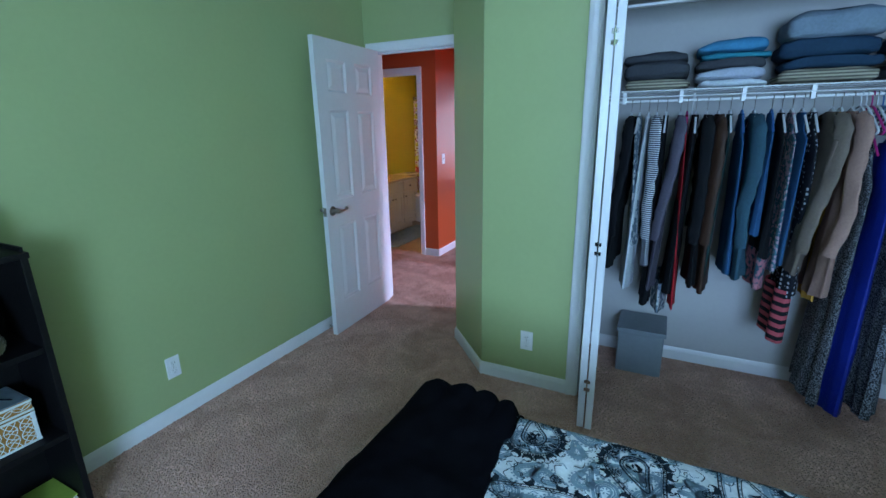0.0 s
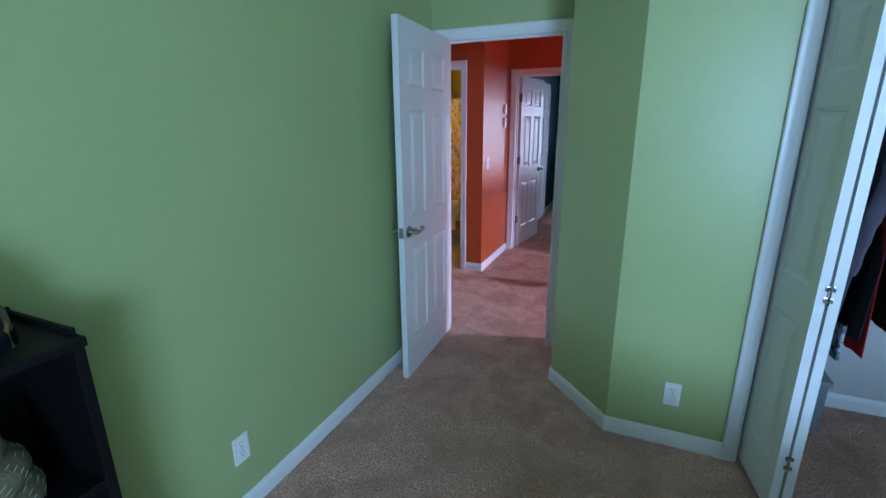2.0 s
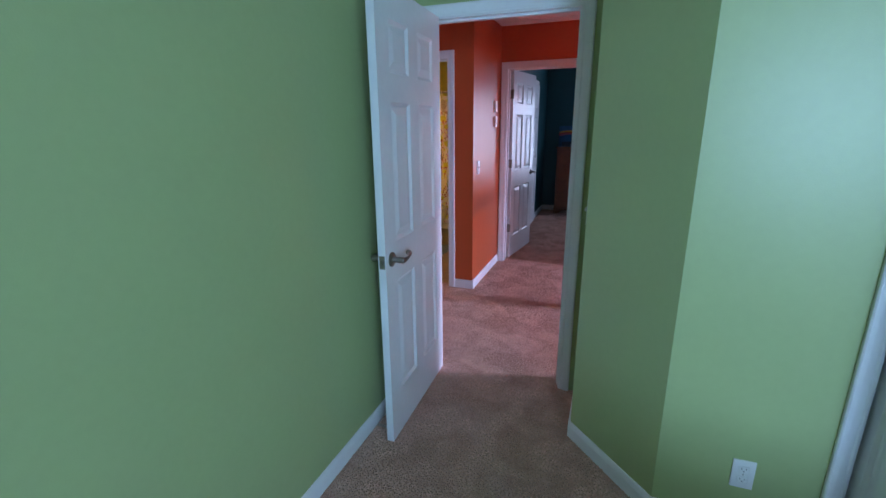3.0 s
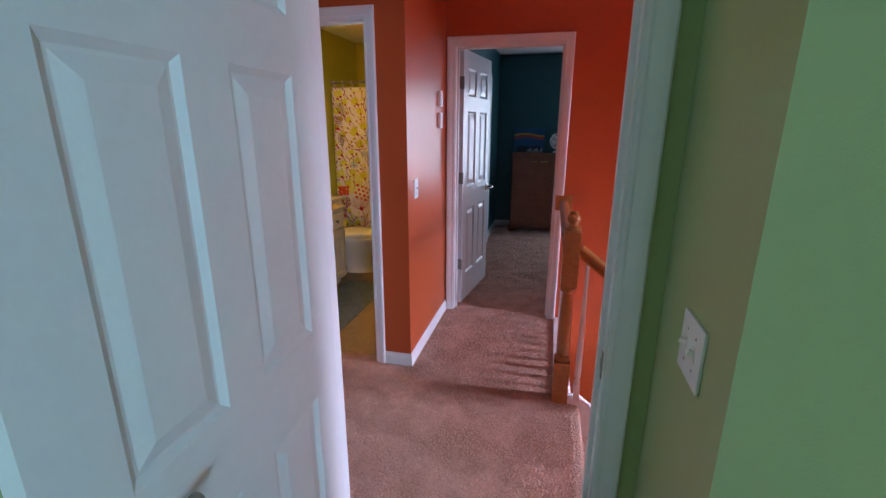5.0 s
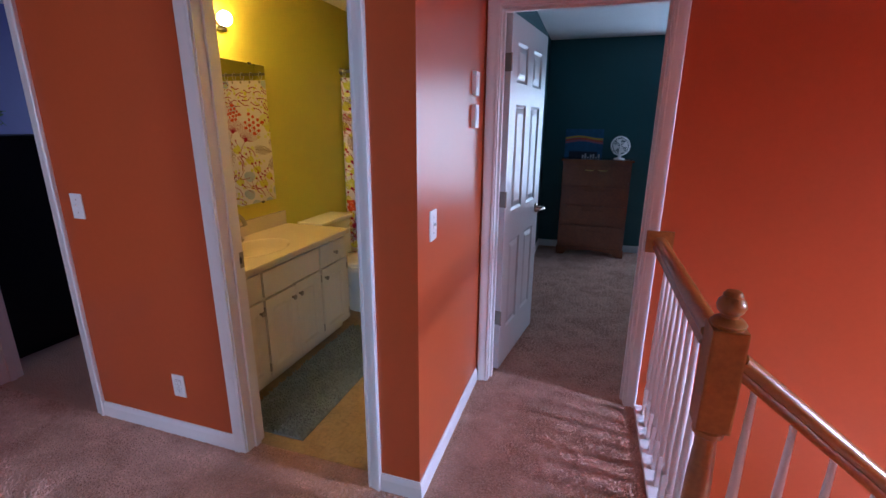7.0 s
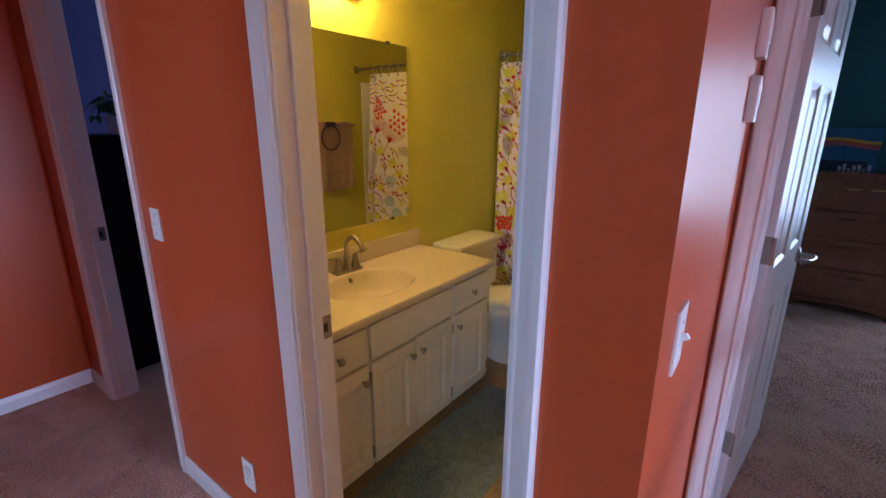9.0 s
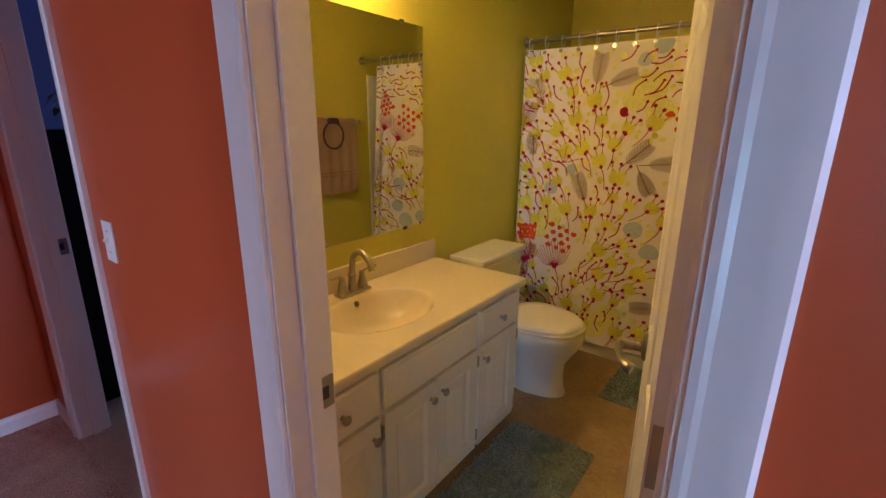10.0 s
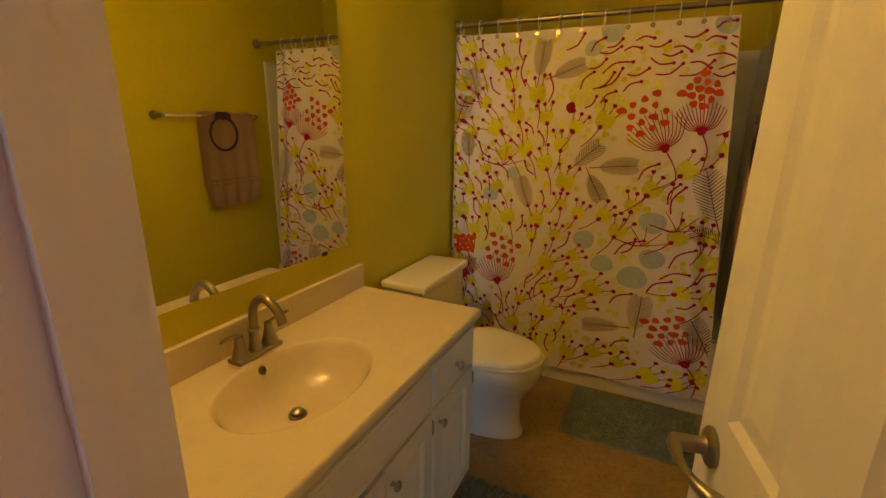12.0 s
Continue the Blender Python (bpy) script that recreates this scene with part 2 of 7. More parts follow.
def prism(points, z0, z1, mats_of=None):
    """An upright block over a plan polygon; mats_of gives each side's slot."""
    b = bmesh.new()
    lo, hi = [b.verts.new((x, y, z0)) for x, y in points], [b.verts.new((x, y, z1)) for x, y in points]
    n = len(points)
    for i in range(n):
        f = b.faces.new((lo[i], lo[(i + 1) % n], hi[(i + 1) % n], hi[i]))
        f.material_index = mats_of[i] if mats_of else 0
    b.faces.new(hi)
    b.faces.new(lo[::-1])
    return b


def wall(name, axis, lo, hi, a0, a1, z0, z1, mats, openings=(), label=""):
    """A wall across x or y from lo to hi, along a0..a1; mats: low side, high side, ends. openings: (b0, b1, sill, head)."""
    b = bmesh.new()
    cuts = sorted(openings)
    pieces, at = [], a0
    for b0, b1, zb, zt in cuts:
        pieces.append((at, b0, z0, z1))
        if zb > z0:
            pieces.append((b0, b1, z0, zb))
        if zt < z1:
            pieces.append((b0, b1, zt, z1))
        at = b1
    pieces.append((at, a1, z0, z1))
    for p0, p1, q0, q1 in pieces:
        if p1 - p0 < 1e-4:
            continue
        if axis == "x":
            box(lo, hi, p0, p1, q0, q1, 0, b)
        else:
            box(p0, p1, lo, hi, q0, q1, 0, b)
    k = 0 if axis == "x" else 1
    mid = (lo + hi) / 2
    for f in b.faces:
        f.normal_update()
        c = f.calc_center_median()[k]
        f.material_index = 2 if abs(f.normal[k]) < 0.5 else (0 if c < mid else 1)
    ob = new(name, mesh(name, b, mats))
    return tagged(ob, label, "wall", kind="structure")


def baseboard(points, label="white painted baseboard along the wall"):
    """A skirting along a run of plan points; it stands on the left of the run."""
    prof = ((0, 0), (0.012, 0), (0.012, 0.058), (0.008, 0.074), (0.004, 0.083), (0, 0.083))
    b = bmesh.new()
    p = [Vector((x, y, 0)) for x, y in points]
    rings = []
    for i, q in enumerate(p):
        d0 = (q - p[i - 1]).normalized() if i else (p[1] - q).normalized()
        d1 = (p[i + 1] - q).normalized() if i < len(p) - 1 else d0
        n0, n1 = Vector((-d0.y, d0.x, 0)), Vector((-d1.y, d1.x, 0))
        m = (n0 + n1).normalized()
        m = m / max(0.3, m.dot(n0))
        rings.append([b.verts.new(q + m * o + Vector((0, 0, z))) for o, z in prof])
    for a, c in zip(rings, rings[1:]):
        for k in range(len(prof)):
            b.faces.new((a[k], c[k], c[(k + 1) % len(prof)], a[(k + 1) % len(prof)]))
    b.faces.new(rings[0])
    b.faces.new(rings[-1][::-1])
    ob = new("baseboard", mesh("baseboard", b, WHITE))
    return tagged(ob, label, "baseboard", kind="structure")


CASE = ((0.004, 0), (0.004, 0.008), (0.012, 0.011), (0.018, 0.009), (0.036, 0.014), (0.046, 0.018), (0.058, 0.018), (0.063, 0.014), (0.063, 0))


def casing_mesh(x0, x1, top, bottom=0.0, four=False):
    """A mitred moulding round an opening in the local xz plane, proud towards -y."""
    b = bmesh.new()
    runs = [[(x0 - d, bottom - (d if four else 0)), (x0 - d, top + d), (x1 + d, top + d), (x1 + d, bottom - (d if four else 0))] for d, h in CASE]
    rings = [[b.verts.new((runs[k][i][0], -CASE[k][1], runs[k][i][1])) for k in range(len(CASE))] for i in range(4)]
    pairs = list(zip(rings, rings[1:])) + ([(rings[3], rings[0])] if four else [])
    n = len(CASE)
    for a, c in pairs:
        for k in range(n):
            b.faces.new((a[k], a[(k + 1) % n], c[(k + 1) % n], c[k]))
    if not four:
        b.faces.new(rings[0])
        b.faces.new(rings[-1][::-1])
    return b


def door_frame(name, x0, x1, top, m, depth, label, sides=(True, True), stop=0.06):
    """Jamb lining and casings of an opening x0..x1 in a wall of that depth; local y runs through the wall from its face."""
    root = new(name)
    root.matrix_basis = m
    tagged(root, label, "door frame", kind="structure")
    b = box(x0, x0 + 0.018, 0.001, depth - 0.001, 0, top)
    box(x1 - 0.018, x1, 0.001, depth - 0.001, 0, top, 0, b)
    box(x0 + 0.018, x1 - 0.018, 0.001, depth - 0.001, top - 0.018, top, 0, b)
    part("jamb", b, WHITE, root)
    b = box(x0 + 0.018, x0 + 0.030, stop, stop + 0.03, 0, top - 0.018)
    box(x1 - 0.030, x1 - 0.018, stop, stop + 0.03, 0, top - 0.018, 0, b)
    box(x0 + 0.030, x1 - 0.030, stop, stop + 0.03, top - 0.030, top - 0.018, 0, b)
    part("door_stop", b, WHITE, root)
    if sides[0]:
        part("casing", casing_mesh(x0 + 0.016, x1 - 0.016, top - 0.016), WHITE, root, smooth=30)
    if sides[1]:
        b = casing_mesh(x0 + 0.016, x1 - 0.016, top - 0.016)
        b.transform(Matrix.Translation((0, depth, 0)) @ Matrix.Scale(-1, 4, (0, 1, 0)))
        part("casing", b, WHITE, root, smooth=30)
    return root


def panelled(w, h, t, panels, bm=None):
    """The stiles and rails of a door leaf (x 0..w, y 0..t), with openings for the panels."""
    b = bmesh.new()
    xs = sorted({0, w, *[p[0] for p in panels], *[p[1] for p in panels]})
    zs = sorted({0, h, *[p[2] for p in panels], *[p[3] for p in panels]})
    for y in (0, t):
        for i in range(len(xs) - 1):
            for j in range(len(zs) - 1):
                cx, cz = (xs[i] + xs[i + 1]) / 2, (zs[j] + zs[j + 1]) / 2
                if any(p[0] < cx < p[1] and p[2] < cz < p[3] for p in panels):
                    continue
                b.faces.new([b.verts.new(q) for q in ((xs[i], y, zs[j]), (xs[i + 1], y, zs[j]), (xs[i + 1], y, zs[j + 1]), (xs[i], y, zs[j + 1]))])
    for q in (((0, 0, 0), (w, 0, 0), (w, t, 0), (0, t, 0)), ((0, 0, h), (w, 0, h), (w, t, h), (0, t, h)),
              ((0, 0, 0), (0, t, 0), (0, t, h), (0, 0, h)), ((w, 0, 0), (w, t, 0), (w, t, h), (w, 0, h))):
        b.faces.new([b.verts.new(p) for p in q])
    bmesh.ops.remove_doubles(b, verts=b.verts, dist=1e-5)
    return b


def raised_panel(p, t):
    """One moulded panel: an ogee down to a groove, then a raised field, on both faces."""
    b = bmesh.new()
    steps = ((0, 0), (0.006, 0.004), (0.014, 0.009), (0.020, 0.009), (0.045, 0.003), (0.05, 0.002))
    k = min(1.0, (p[1] - p[0]) / 0.16, (p[3] - p[2]) / 0.16)
    for face in (0, 1):
        rings = []
        for ins, dep in steps:
            ins *= k
            y = dep if face == 0 else t - dep
            rings.append([b.verts.new(q) for q in ((p[0] + ins, y, p[2] + ins), (p[1] - ins, y, p[2] + ins), (p[1] - ins, y, p[3] - ins), (p[0] + ins, y, p[3] - ins))])
        for a, c in zip(rings, rings[1:]):
            for i in range(4):
                b.faces.new((a[i], a[(i + 1) % 4], c[(i + 1) % 4], c[i]))
        b.faces.new(rings[-1])
    return b


def lever(parent, x, z, y, out, reach, mat=STEEL):
    """A lever handle on a leaf's face at height z; out: -1 or 1 along y; reach: the way the lever points along x."""
    m = Matrix.Translation((x, y, z)) @ Matrix.Rotation(radians(90 if out < 0 else -90), 4, "X")
    h = part("door_handle", lathe(((0.0, 0), (0.033, 0), (0.033, 0.005), (0.029, 0.009), (0.016, 0.011), (0.0135, 0.014), (0.0135, 0.026), (0.0125, 0.028), (0.0135, 0.030), (0.0145, 0.058), (0.012, 0.062), (0.0, 0.062)), 24, m), mat, parent, "brushed nickel lever handle", True)
    c = bend(((x, y + out * 0.056, z), (x + reach * 0.022, y + out * 0.060, z), (x + reach * 0.06, y + out * 0.058, z + 0.001), (x + reach * 0.095, y + out * 0.050, z + 0.003), (x + reach * 0.118, y + out * 0.036, z + 0.002), (x + reach * 0.124, y + out * 0.026, z)), 5)
    n = len(c) - 1
    part("lever", tube(c, [0.0125 - 0.006 * math.sin(math.pi * min(1, i / n * 1.15)) ** 2 for i in range(n + 1)], 12), mat, h, smooth=True)


def six_panel_door(name, m, label, w=0.755, h=2.03, t=0.035, handle=True, hinges=(), reach=-1):
    """A moulded six-panel leaf, hinged at local x = 0."""
    root = new(name)
    root.matrix_basis = m
    tagged(root, label, "door", kind="structure")
    a, c, mid = 0.115 * w / 0.755, w - 0.115 * w / 0.755, 0.055
    panels = []
    for z0, z1 in ((0.235, 0.80), (0.985, 1.585), (1.70, 1.905)):
        panels += [(a, w / 2 - mid, z0, z1), (w / 2 + mid, c, z0, z1)]
    part("door_leaf", panelled(w, h, t, panels), DOOR, root)
    for p in panels:
        part("panel", raised_panel(p, t), DOOR, root)
    if handle:
        lever(root, w - 0.06, 0.915, 0, -1, reach)
        lever(root, w - 0.06, 0.915, t, 1, reach)
        part("latch_plate", box(w - 0.001, w + 0.002, t / 2 - 0.013, t / 2 + 0.013, 0.885, 0.945, 0.001), STEEL, root, "nickel latch plate")
        part("latch", box(w, w + 0.011, t / 2 - 0.007, t / 2 + 0.007, 0.907, 0.923, 0.003), STEEL, root)
    for z in hinges:
        hg = part("hinge", lathe(((0.0, 0), (0.006, 0), (0.006, 0.09), (0.0, 0.09)), 10, Matrix.Translation((-0.008, -0.004, z - 0.045))), STEEL, root, "nickel butt hinge", True)
        part("hinge_leaf", box(-0.003, -0.0005, 0.001, t - 0.003, z - 0.045, z + 0.045), STEEL, hg)
    return root


class Ink:
    """Printed shapes gathered by colour and laid on a cloth by its surface function."""

    def __init__(self, surface, inks, layers, limits):
        self.bm = {k: bmesh.new() for k in inks}
        self.surface, self.layer, self.limits = surface, layers, limits

    def put(self, key, x, z):
        x0, x1, z0, z1 = self.limits
        return self.bm[key].verts.new(self.surface(min(max(x, x0), x1), min(max(z, z0), z1), self.layer[key]))

    def disc(self, key, x, z, rx, rz=None, turn=0.0, wob=0.05):
        rz = rz or rx
        n = 22 if rx > 0.02 else 12
        c = self.put(key, x, z)
        rings = []
        for k in ((0.5, 1.0) if rx > 0.02 else (1.0,)):
            ring = []
            for i in range(n):
                a = 2 * math.pi * i / n
                s = k * (1 + wob * math.sin(3 * a + x * 50))
                u, w = rx * s * math.cos(a), rz * s * math.sin(a)
                ring.append(self.put(key, x + u * math.cos(turn) - w * math.sin(turn), z + u * math.sin(turn) + w * math.cos(turn)))
            rings.append(ring)
        for i in range(n):
            self.bm[key].faces.new((c, rings[0][i], rings[0][(i + 1) % n]))
            if len(rings) > 1:
                self.bm[key].faces.new((rings[0][i], rings[1][i], rings[1][(i + 1) % n], rings[0][(i + 1) % n]))

    def stroke(self, key, pts, w0, w1=None):
        w1 = w0 if w1 is None else w1
        p = bend([(x, 0, z) for x, z in pts], 5)
        prev = None
        for i, q in enumerate(p):
            d = (p[min(i + 1, len(p) - 1)] - p[max(i - 1, 0)]).normalized()
            w = w0 + (w1 - w0) * i / (len(p) - 1)
            pair = (self.put(key, q.x - d.z * w, q.z + d.x * w), self.put(key, q.x + d.z * w, q.z - d.x * w))
            if prev:
                self.bm[key].faces.new((prev[0], prev[1], pair[1], pair[0]))
            prev = pair

    def leaf(self, x, z, ln, turn):
        """A feathered leaf: a midrib with curved veins."""
        def at(u, w):
            return x + u * math.cos(turn) - w * math.sin(turn), z + u * math.sin(turn) + w * math.cos(turn)
        self.stroke("brown", [at(-ln * 0.75, 0), at(0, 0), at(ln * 0.5, 0)], 0.0022, 0.0015)
        n = 15
        for i in range(n):
            u = -ln * 0.45 + ln * 0.9 * i / n
            wd = 0.26 * ln * math.sqrt(max(0.03, 1 - ((u + 0.02 * ln) / (0.52 * ln)) ** 2))
            for s in (-1, 1):
                self.stroke("brown", [at(u, 0), at(u + wd * 0.45, s * wd * 0.6), at(u + wd * 0.75, s * wd)], 0.0019, 0.0012)

    def umbel(self, x, z, r, turn):
        """A wine-red fan of stems on a stalk."""
        for i in range(15):
            a = turn + (i - 7) * 0.125
            k = r * (1 - 0.08 * abs(i - 7) / 7)
            self.stroke("wine", [(x, z), (x + 0.45 * k * math.cos(turn + (i - 7) * 0.18), z + 0.45 * k * math.sin(turn + (i - 7) * 0.18)), (x + k * math.cos(a), z + k * math.sin(a))], 0.0022, 0.0016)
        self.disc("wine", x, z, 0.017)
        self.stroke("wine", [(x, z), (x - 0.4 * r * math.cos(turn) + 0.02, z - 0.6 * r), (x - 0.5 * r * math.cos(turn), z - 1.3 * r)], 0.003, 0.002)

    def berries(self, x, z, r, turn):
        k = 0
        for row in range(4):
            for c in range(3 + (row % 2)):
                u, w = (c - 1.0 - 0.5 * (row % 2)) * r * 0.62, (row - 1.5) * r * 0.52
                k += 1
                self.disc("coral", x + u * math.cos(turn) - w * math.sin(turn), z + u * math.sin(turn) + w * math.cos(turn), 0.0165 + 0.004 * math.sin(k * 2.4), 0.0155, wob=0.1)

    def tulip(self, x, z, s, turn):
        """A yellow cup of pointed petals, red-dotted stamens above it and a curving stem."""
        def at(u, w):
            return x + u * math.cos(turn) - w * math.sin(turn), z + u * math.sin(turn) + w * math.cos(turn)
        for w, key in ((-0.30, "yellow"), (0.30, "yellow"), (0.0, "paleyellow")):
            self.petal(key, *at(0, 0), s, 0.30 * s, turn + w * 1.25)
        for w in (-0.46, 0.0, 0.46):
            a, c = at(s * 0.80, w * s * 0.75), at(s * 1.28, w * s * 1.15)
            self.stroke("wine", [a, at(s * 1.04, w * s * 0.9), c], 0.0018, 0.0018)
            self.disc("wine", c[0], c[1], 0.0100)
        self.petal("wine", *at(-0.006, 0), 0.026, 0.011, turn)
        self.stroke("wine", [at(0, 0), at(-s * 0.6, 0.05 * s), at(-s * 1.3, 0.28 * s)], 0.0026, 0.0020)

    def petal(self, key, x, z, ln, wd, turn):
        """A pointed drop from its base along the turn."""
        n = 8
        mid, left, right = [], [], []
        for i in range(n + 1):
            u = i / n
            w = wd * math.sin(math.pi * u ** 0.8) ** 0.8 if 0 < i < n else 0.0006
            for row, k in ((left, w), (mid, 0.0), (right, -w)):
                row.append(self.put(key, x + ln * u * math.cos(turn) - k * math.sin(turn), z + ln * u * math.sin(turn) + k * math.cos(turn)))
        for i in range(n):
            for p, q in ((left, mid), (mid, right)):
                self.bm[key].faces.new((p[i], p[i + 1], q[i + 1], q[i]))

    def paisley(self, key, x, z, s, turn, flip=1):
        """A teardrop with a curled tip, in nested outlines with beads round it."""
        def at(u, w):
            w *= flip
            return x + u * math.cos(turn) - w * math.sin(turn), z + u * math.sin(turn) + w * math.cos(turn)
        for k, wd in ((1.0, 0.0042), (0.74, 0.0022), (0.5, 0.003)):
            pts = []
            for i in range(19):
                a = 2 * math.pi * i / 18
                r = s * k * (0.42 + 0.0 * i)
                tip = max(0.0, math.cos(a)) ** 3
                pts.append(at(r * math.cos(a) + tip * s * k * 0.62, r * math.sin(a) * (1 - 0.3 * tip) + tip * s * k * 0.35))
            self.stroke(key, pts, wd)
        for i in range(15):
            a = 2 * math.pi * (i + 1.5) / 18
            self.disc(key, *at(s * 0.56 * math.cos(a), s * 0.56 * math.sin(a)), s * 0.055)
        for i in range(6):
            a = i * 1.047
            self.disc(key, *at(s * 0.12 * math.cos(a), s * 0.12 * math.sin(a)), s * 0.055, s * 0.03, a + turn)

    def rosette(self, key, x, z, s):
        for i in range(8):
            a = i * 0.785
            self.disc(key, x + s * 0.6 * math.cos(a), z + s * 0.6 * math.sin(a), s * 0.30, s * 0.17, a)
        self.disc(key, x, z, s * 0.16)
        self.stroke(key, [(x + s * 1.05 * math.cos(i * 0.3491), z + s * 1.05 * math.sin(i * 0.3491)) for i in range(19)], s * 0.05)

# ---- structure: floors, ceiling, walls ----
H = 2.44


def slab(name, points, z0, z1, mat, label, category="floor"):
    return tagged(new(name, mesh(name, prism(points, z0, z1), mat)), label, category, kind="structure")


slab("floor_bedroom", ((-1.45, -1.1), (2.8, -1.1), (2.8, 4.265), (-1.45, 4.265)), -0.2, 0, CARPET, "brown plush carpet over the bedroom and closet floor")
slab("floor_hall", ((-4.6, 4.265), (-0.435, 4.265), (-0.435, 5.46), (-0.555, 5.46), (-0.555, 6.66), (-1.5, 6.66), (-1.5, 5.72), (-3.1, 5.72), (-3.1, 5.70), (-4.6, 5.70)), -0.2, 0, CARPET, "mauve plush carpet over the upstairs hall floor")
slab("floor_teal_room", ((-1.45, 6.66), (2.1, 6.66), (2.1, 10.0), (-1.45, 10.0)), -0.2, 0, CARPET, "plush carpet over the teal bedroom floor")
slab("floor_purple_room", ((-5.8, 5.70), (-3.16, 5.70), (-3.16, 8.8), (-5.8, 8.8)), -0.2, 0, CARPET, "plush carpet over the dark room floor")
slab("floor_bathroom", ((-3.1, 5.72), (-1.5, 5.72), (-1.5, 8.7), (-3.1, 8.7)), -0.2, -0.004, VINYL, "mottled tan sheet vinyl over the bathroom floor")
slab("floor_downstairs", ((-2.2, 4.2), (4.7, 4.2), (4.7, 6.72), (-2.2, 6.72)), -2.9, -2.72, CARPET, "carpeted floor at the foot of the stairs")
slab("ceiling", ((-5.8, -1.1), (4.7, -1.1), (4.7, 10.07), (-5.8, 10.07)), H, H + 0.12, CEIL, "white textured ceiling", "ceiling")

wall("wall_bedroom_west", "x", -1.45, -1.345, -1.1, 4.24, 0, H, (ORANGE, GREEN, GREEN), label="green painted bedroom wall")
wall("wall_bedroom_south", "y", -1.1, -0.99, -1.345, 2.7, 0, H, (GREEN, GREEN, WHITE), ((1.1, 2.6, 0.9, 2.1),), "green painted bedroom wall with a window")
wall("wall_bedroom_east", "x", 2.7, 2.8, -1.1, 3.462, 0, H, (GREEN, GREEN, GREEN), label="green painted bedroom wall")
# the first opening is an added doorway that passes fill light into the hall
wall("wall_door", "y", 4.24, 4.355, -4.52, 4.7, 0, H, (GREEN, ORANGE, GREEN), ((-3.2, -2.4, 0, 2.057), (-1.277, -0.477, 0, 2.057)), "wall between bedroom and hall, green and orange")
tagged(new("wall_closet_corner", mesh("wall_closet_corner", prism(
    ((-0.385, 4.24), (-0.385, 3.832), (-0.043, 3.462), (0.52, 3.462), (0.52, 3.57), (0.45, 3.57), (0.45, 4.24)), 0, H, (0, 0, 0, 1, 1, 1, 1)), [GREEN, CLOSET])),
    "green painted wall with an angled corner beside the closet", "wall", kind="structure")
wall("wall_closet_head", "y", 3.462, 3.57, 0.52, 2.14, 2.05, H, (GREEN, CLOSET, CLOSET), label="green wall above the closet opening")
wall("wall_closet_front", "y", 3.462, 3.57, 2.14, 2.8, 0, H, (GREEN, CLOSET, CLOSET), label="green wall beside the closet opening")
wall("wall_closet_back", "y", 4.152, 4.24, 0.45, 2.3, 0, H, (CLOSET, CLOSET, CLOSET), label="white closet back wall")
wall("wall_closet_end", "x", 2.3, 2.4, 3.57, 4.24, 0, H, (CLOSET, CLOSET, CLOSET), label="white closet end wall")
# unseen room added so that daylight reaches the left hall walls
wall("wall_added_room_south", "y", 1.1, 1.2, -4.52, -1.45, 0, H, (CLOSET, CLOSET, WHITE), ((-3.25, -2.15, 0.85, 2.05),), "pale wall of an added unseen room, its window lighting the hall")
wall("wall_added_room_west", "x", -4.62, -4.52, 1.1, 4.24, 0, H, (CLOSET, CLOSET, CLOSET), label="pale wall of an added unseen room")
slab("floor_added_room", ((-4.52, 1.1), (-1.45, 1.1), (-1.45, 4.265), (-4.52, 4.265)), -0.2, 0, CARPET, "plush carpet over the floor of an added unseen room")
wall("wall_bath_front", "y", 5.65, 5.76, -3.16, -1.45, 0, H, (ORANGE, OLIVE, ORANGE), ((-2.327, -1.667, 0, 2.057),), "orange hall wall with the bathroom doorway")
wall("wall_hall_west", "y", 5.65, 5.76, -4.52, -3.16, 0, H, (ORANGE, PURPLE, ORANGE), ((-4.088, -3.262, 0, 2.057),), "orange hall wall with a doorway to a dark room")
wall("wall_hall_end", "x", -4.52, -4.40, 4.355, 5.65, 0, H, (ORANGE, ORANGE, ORANGE), label="orange wall at the end of the hall")
wall("wall_nook", "x", -1.56, -1.45, 5.76, 6.72, 0, H, (OLIVE, ORANGE, ORANGE), label="orange wall beside the teal bedroom door")
wall("wall_bath_east", "x", -1.56, -1.45, 6.72, 10.07, 0, H, (OLIVE, TEAL, OLIVE), label="wall between bathroom and teal bedroom")
wall("wall_teal_front", "y", 6.61, 6.72, -1.45, 4.7, 0, H, (ORANGE, TEAL, ORANGE), ((-1.393, -0.597, 0, 2.057),), "orange stairwell wall with the teal bedroom doorway")
wall("wall_stair_foot", "y", 6.61, 6.72, -2.2, -0.55, -2.72, -0.21, (ORANGE, ORANGE, ORANGE), label="orange wall at the foot of the stairs")
wall("wall_stair_north", "y", 6.61, 6.72, -0.55, 4.7, -2.72, 0.0, (ORANGE, ORANGE, ORANGE), label="orange stairwell wall below the hall")
wall("wall_stair_south", "y", 4.24, 4.355, -2.2, 4.7, -2.72, -0.004, (ORANGE, ORANGE, ORANGE), label="orange stairwell wall below the hall")
wall("wall_stair_east", "x", 4.6, 4.7, 4.355, 6.61, -2.72, H, (ORANGE, ORANGE, WHITE), ((5.35, 6.15, 0.95, 2.3),), "orange stairwell wall with a window over the landing")
wall("wall_stair_west", "x", -2.3, -2.2, 4.2, 6.72, -2.72, -0.2, (ORANGE, ORANGE, ORANGE), label="wall at the foot of the stairs")
wall("wall_bath_west", "x", -3.16, -3.05, 5.76, 8.75, 0, H, (PURPLE, OLIVE, OLIVE), label="olive green bathroom wall behind the vanity")
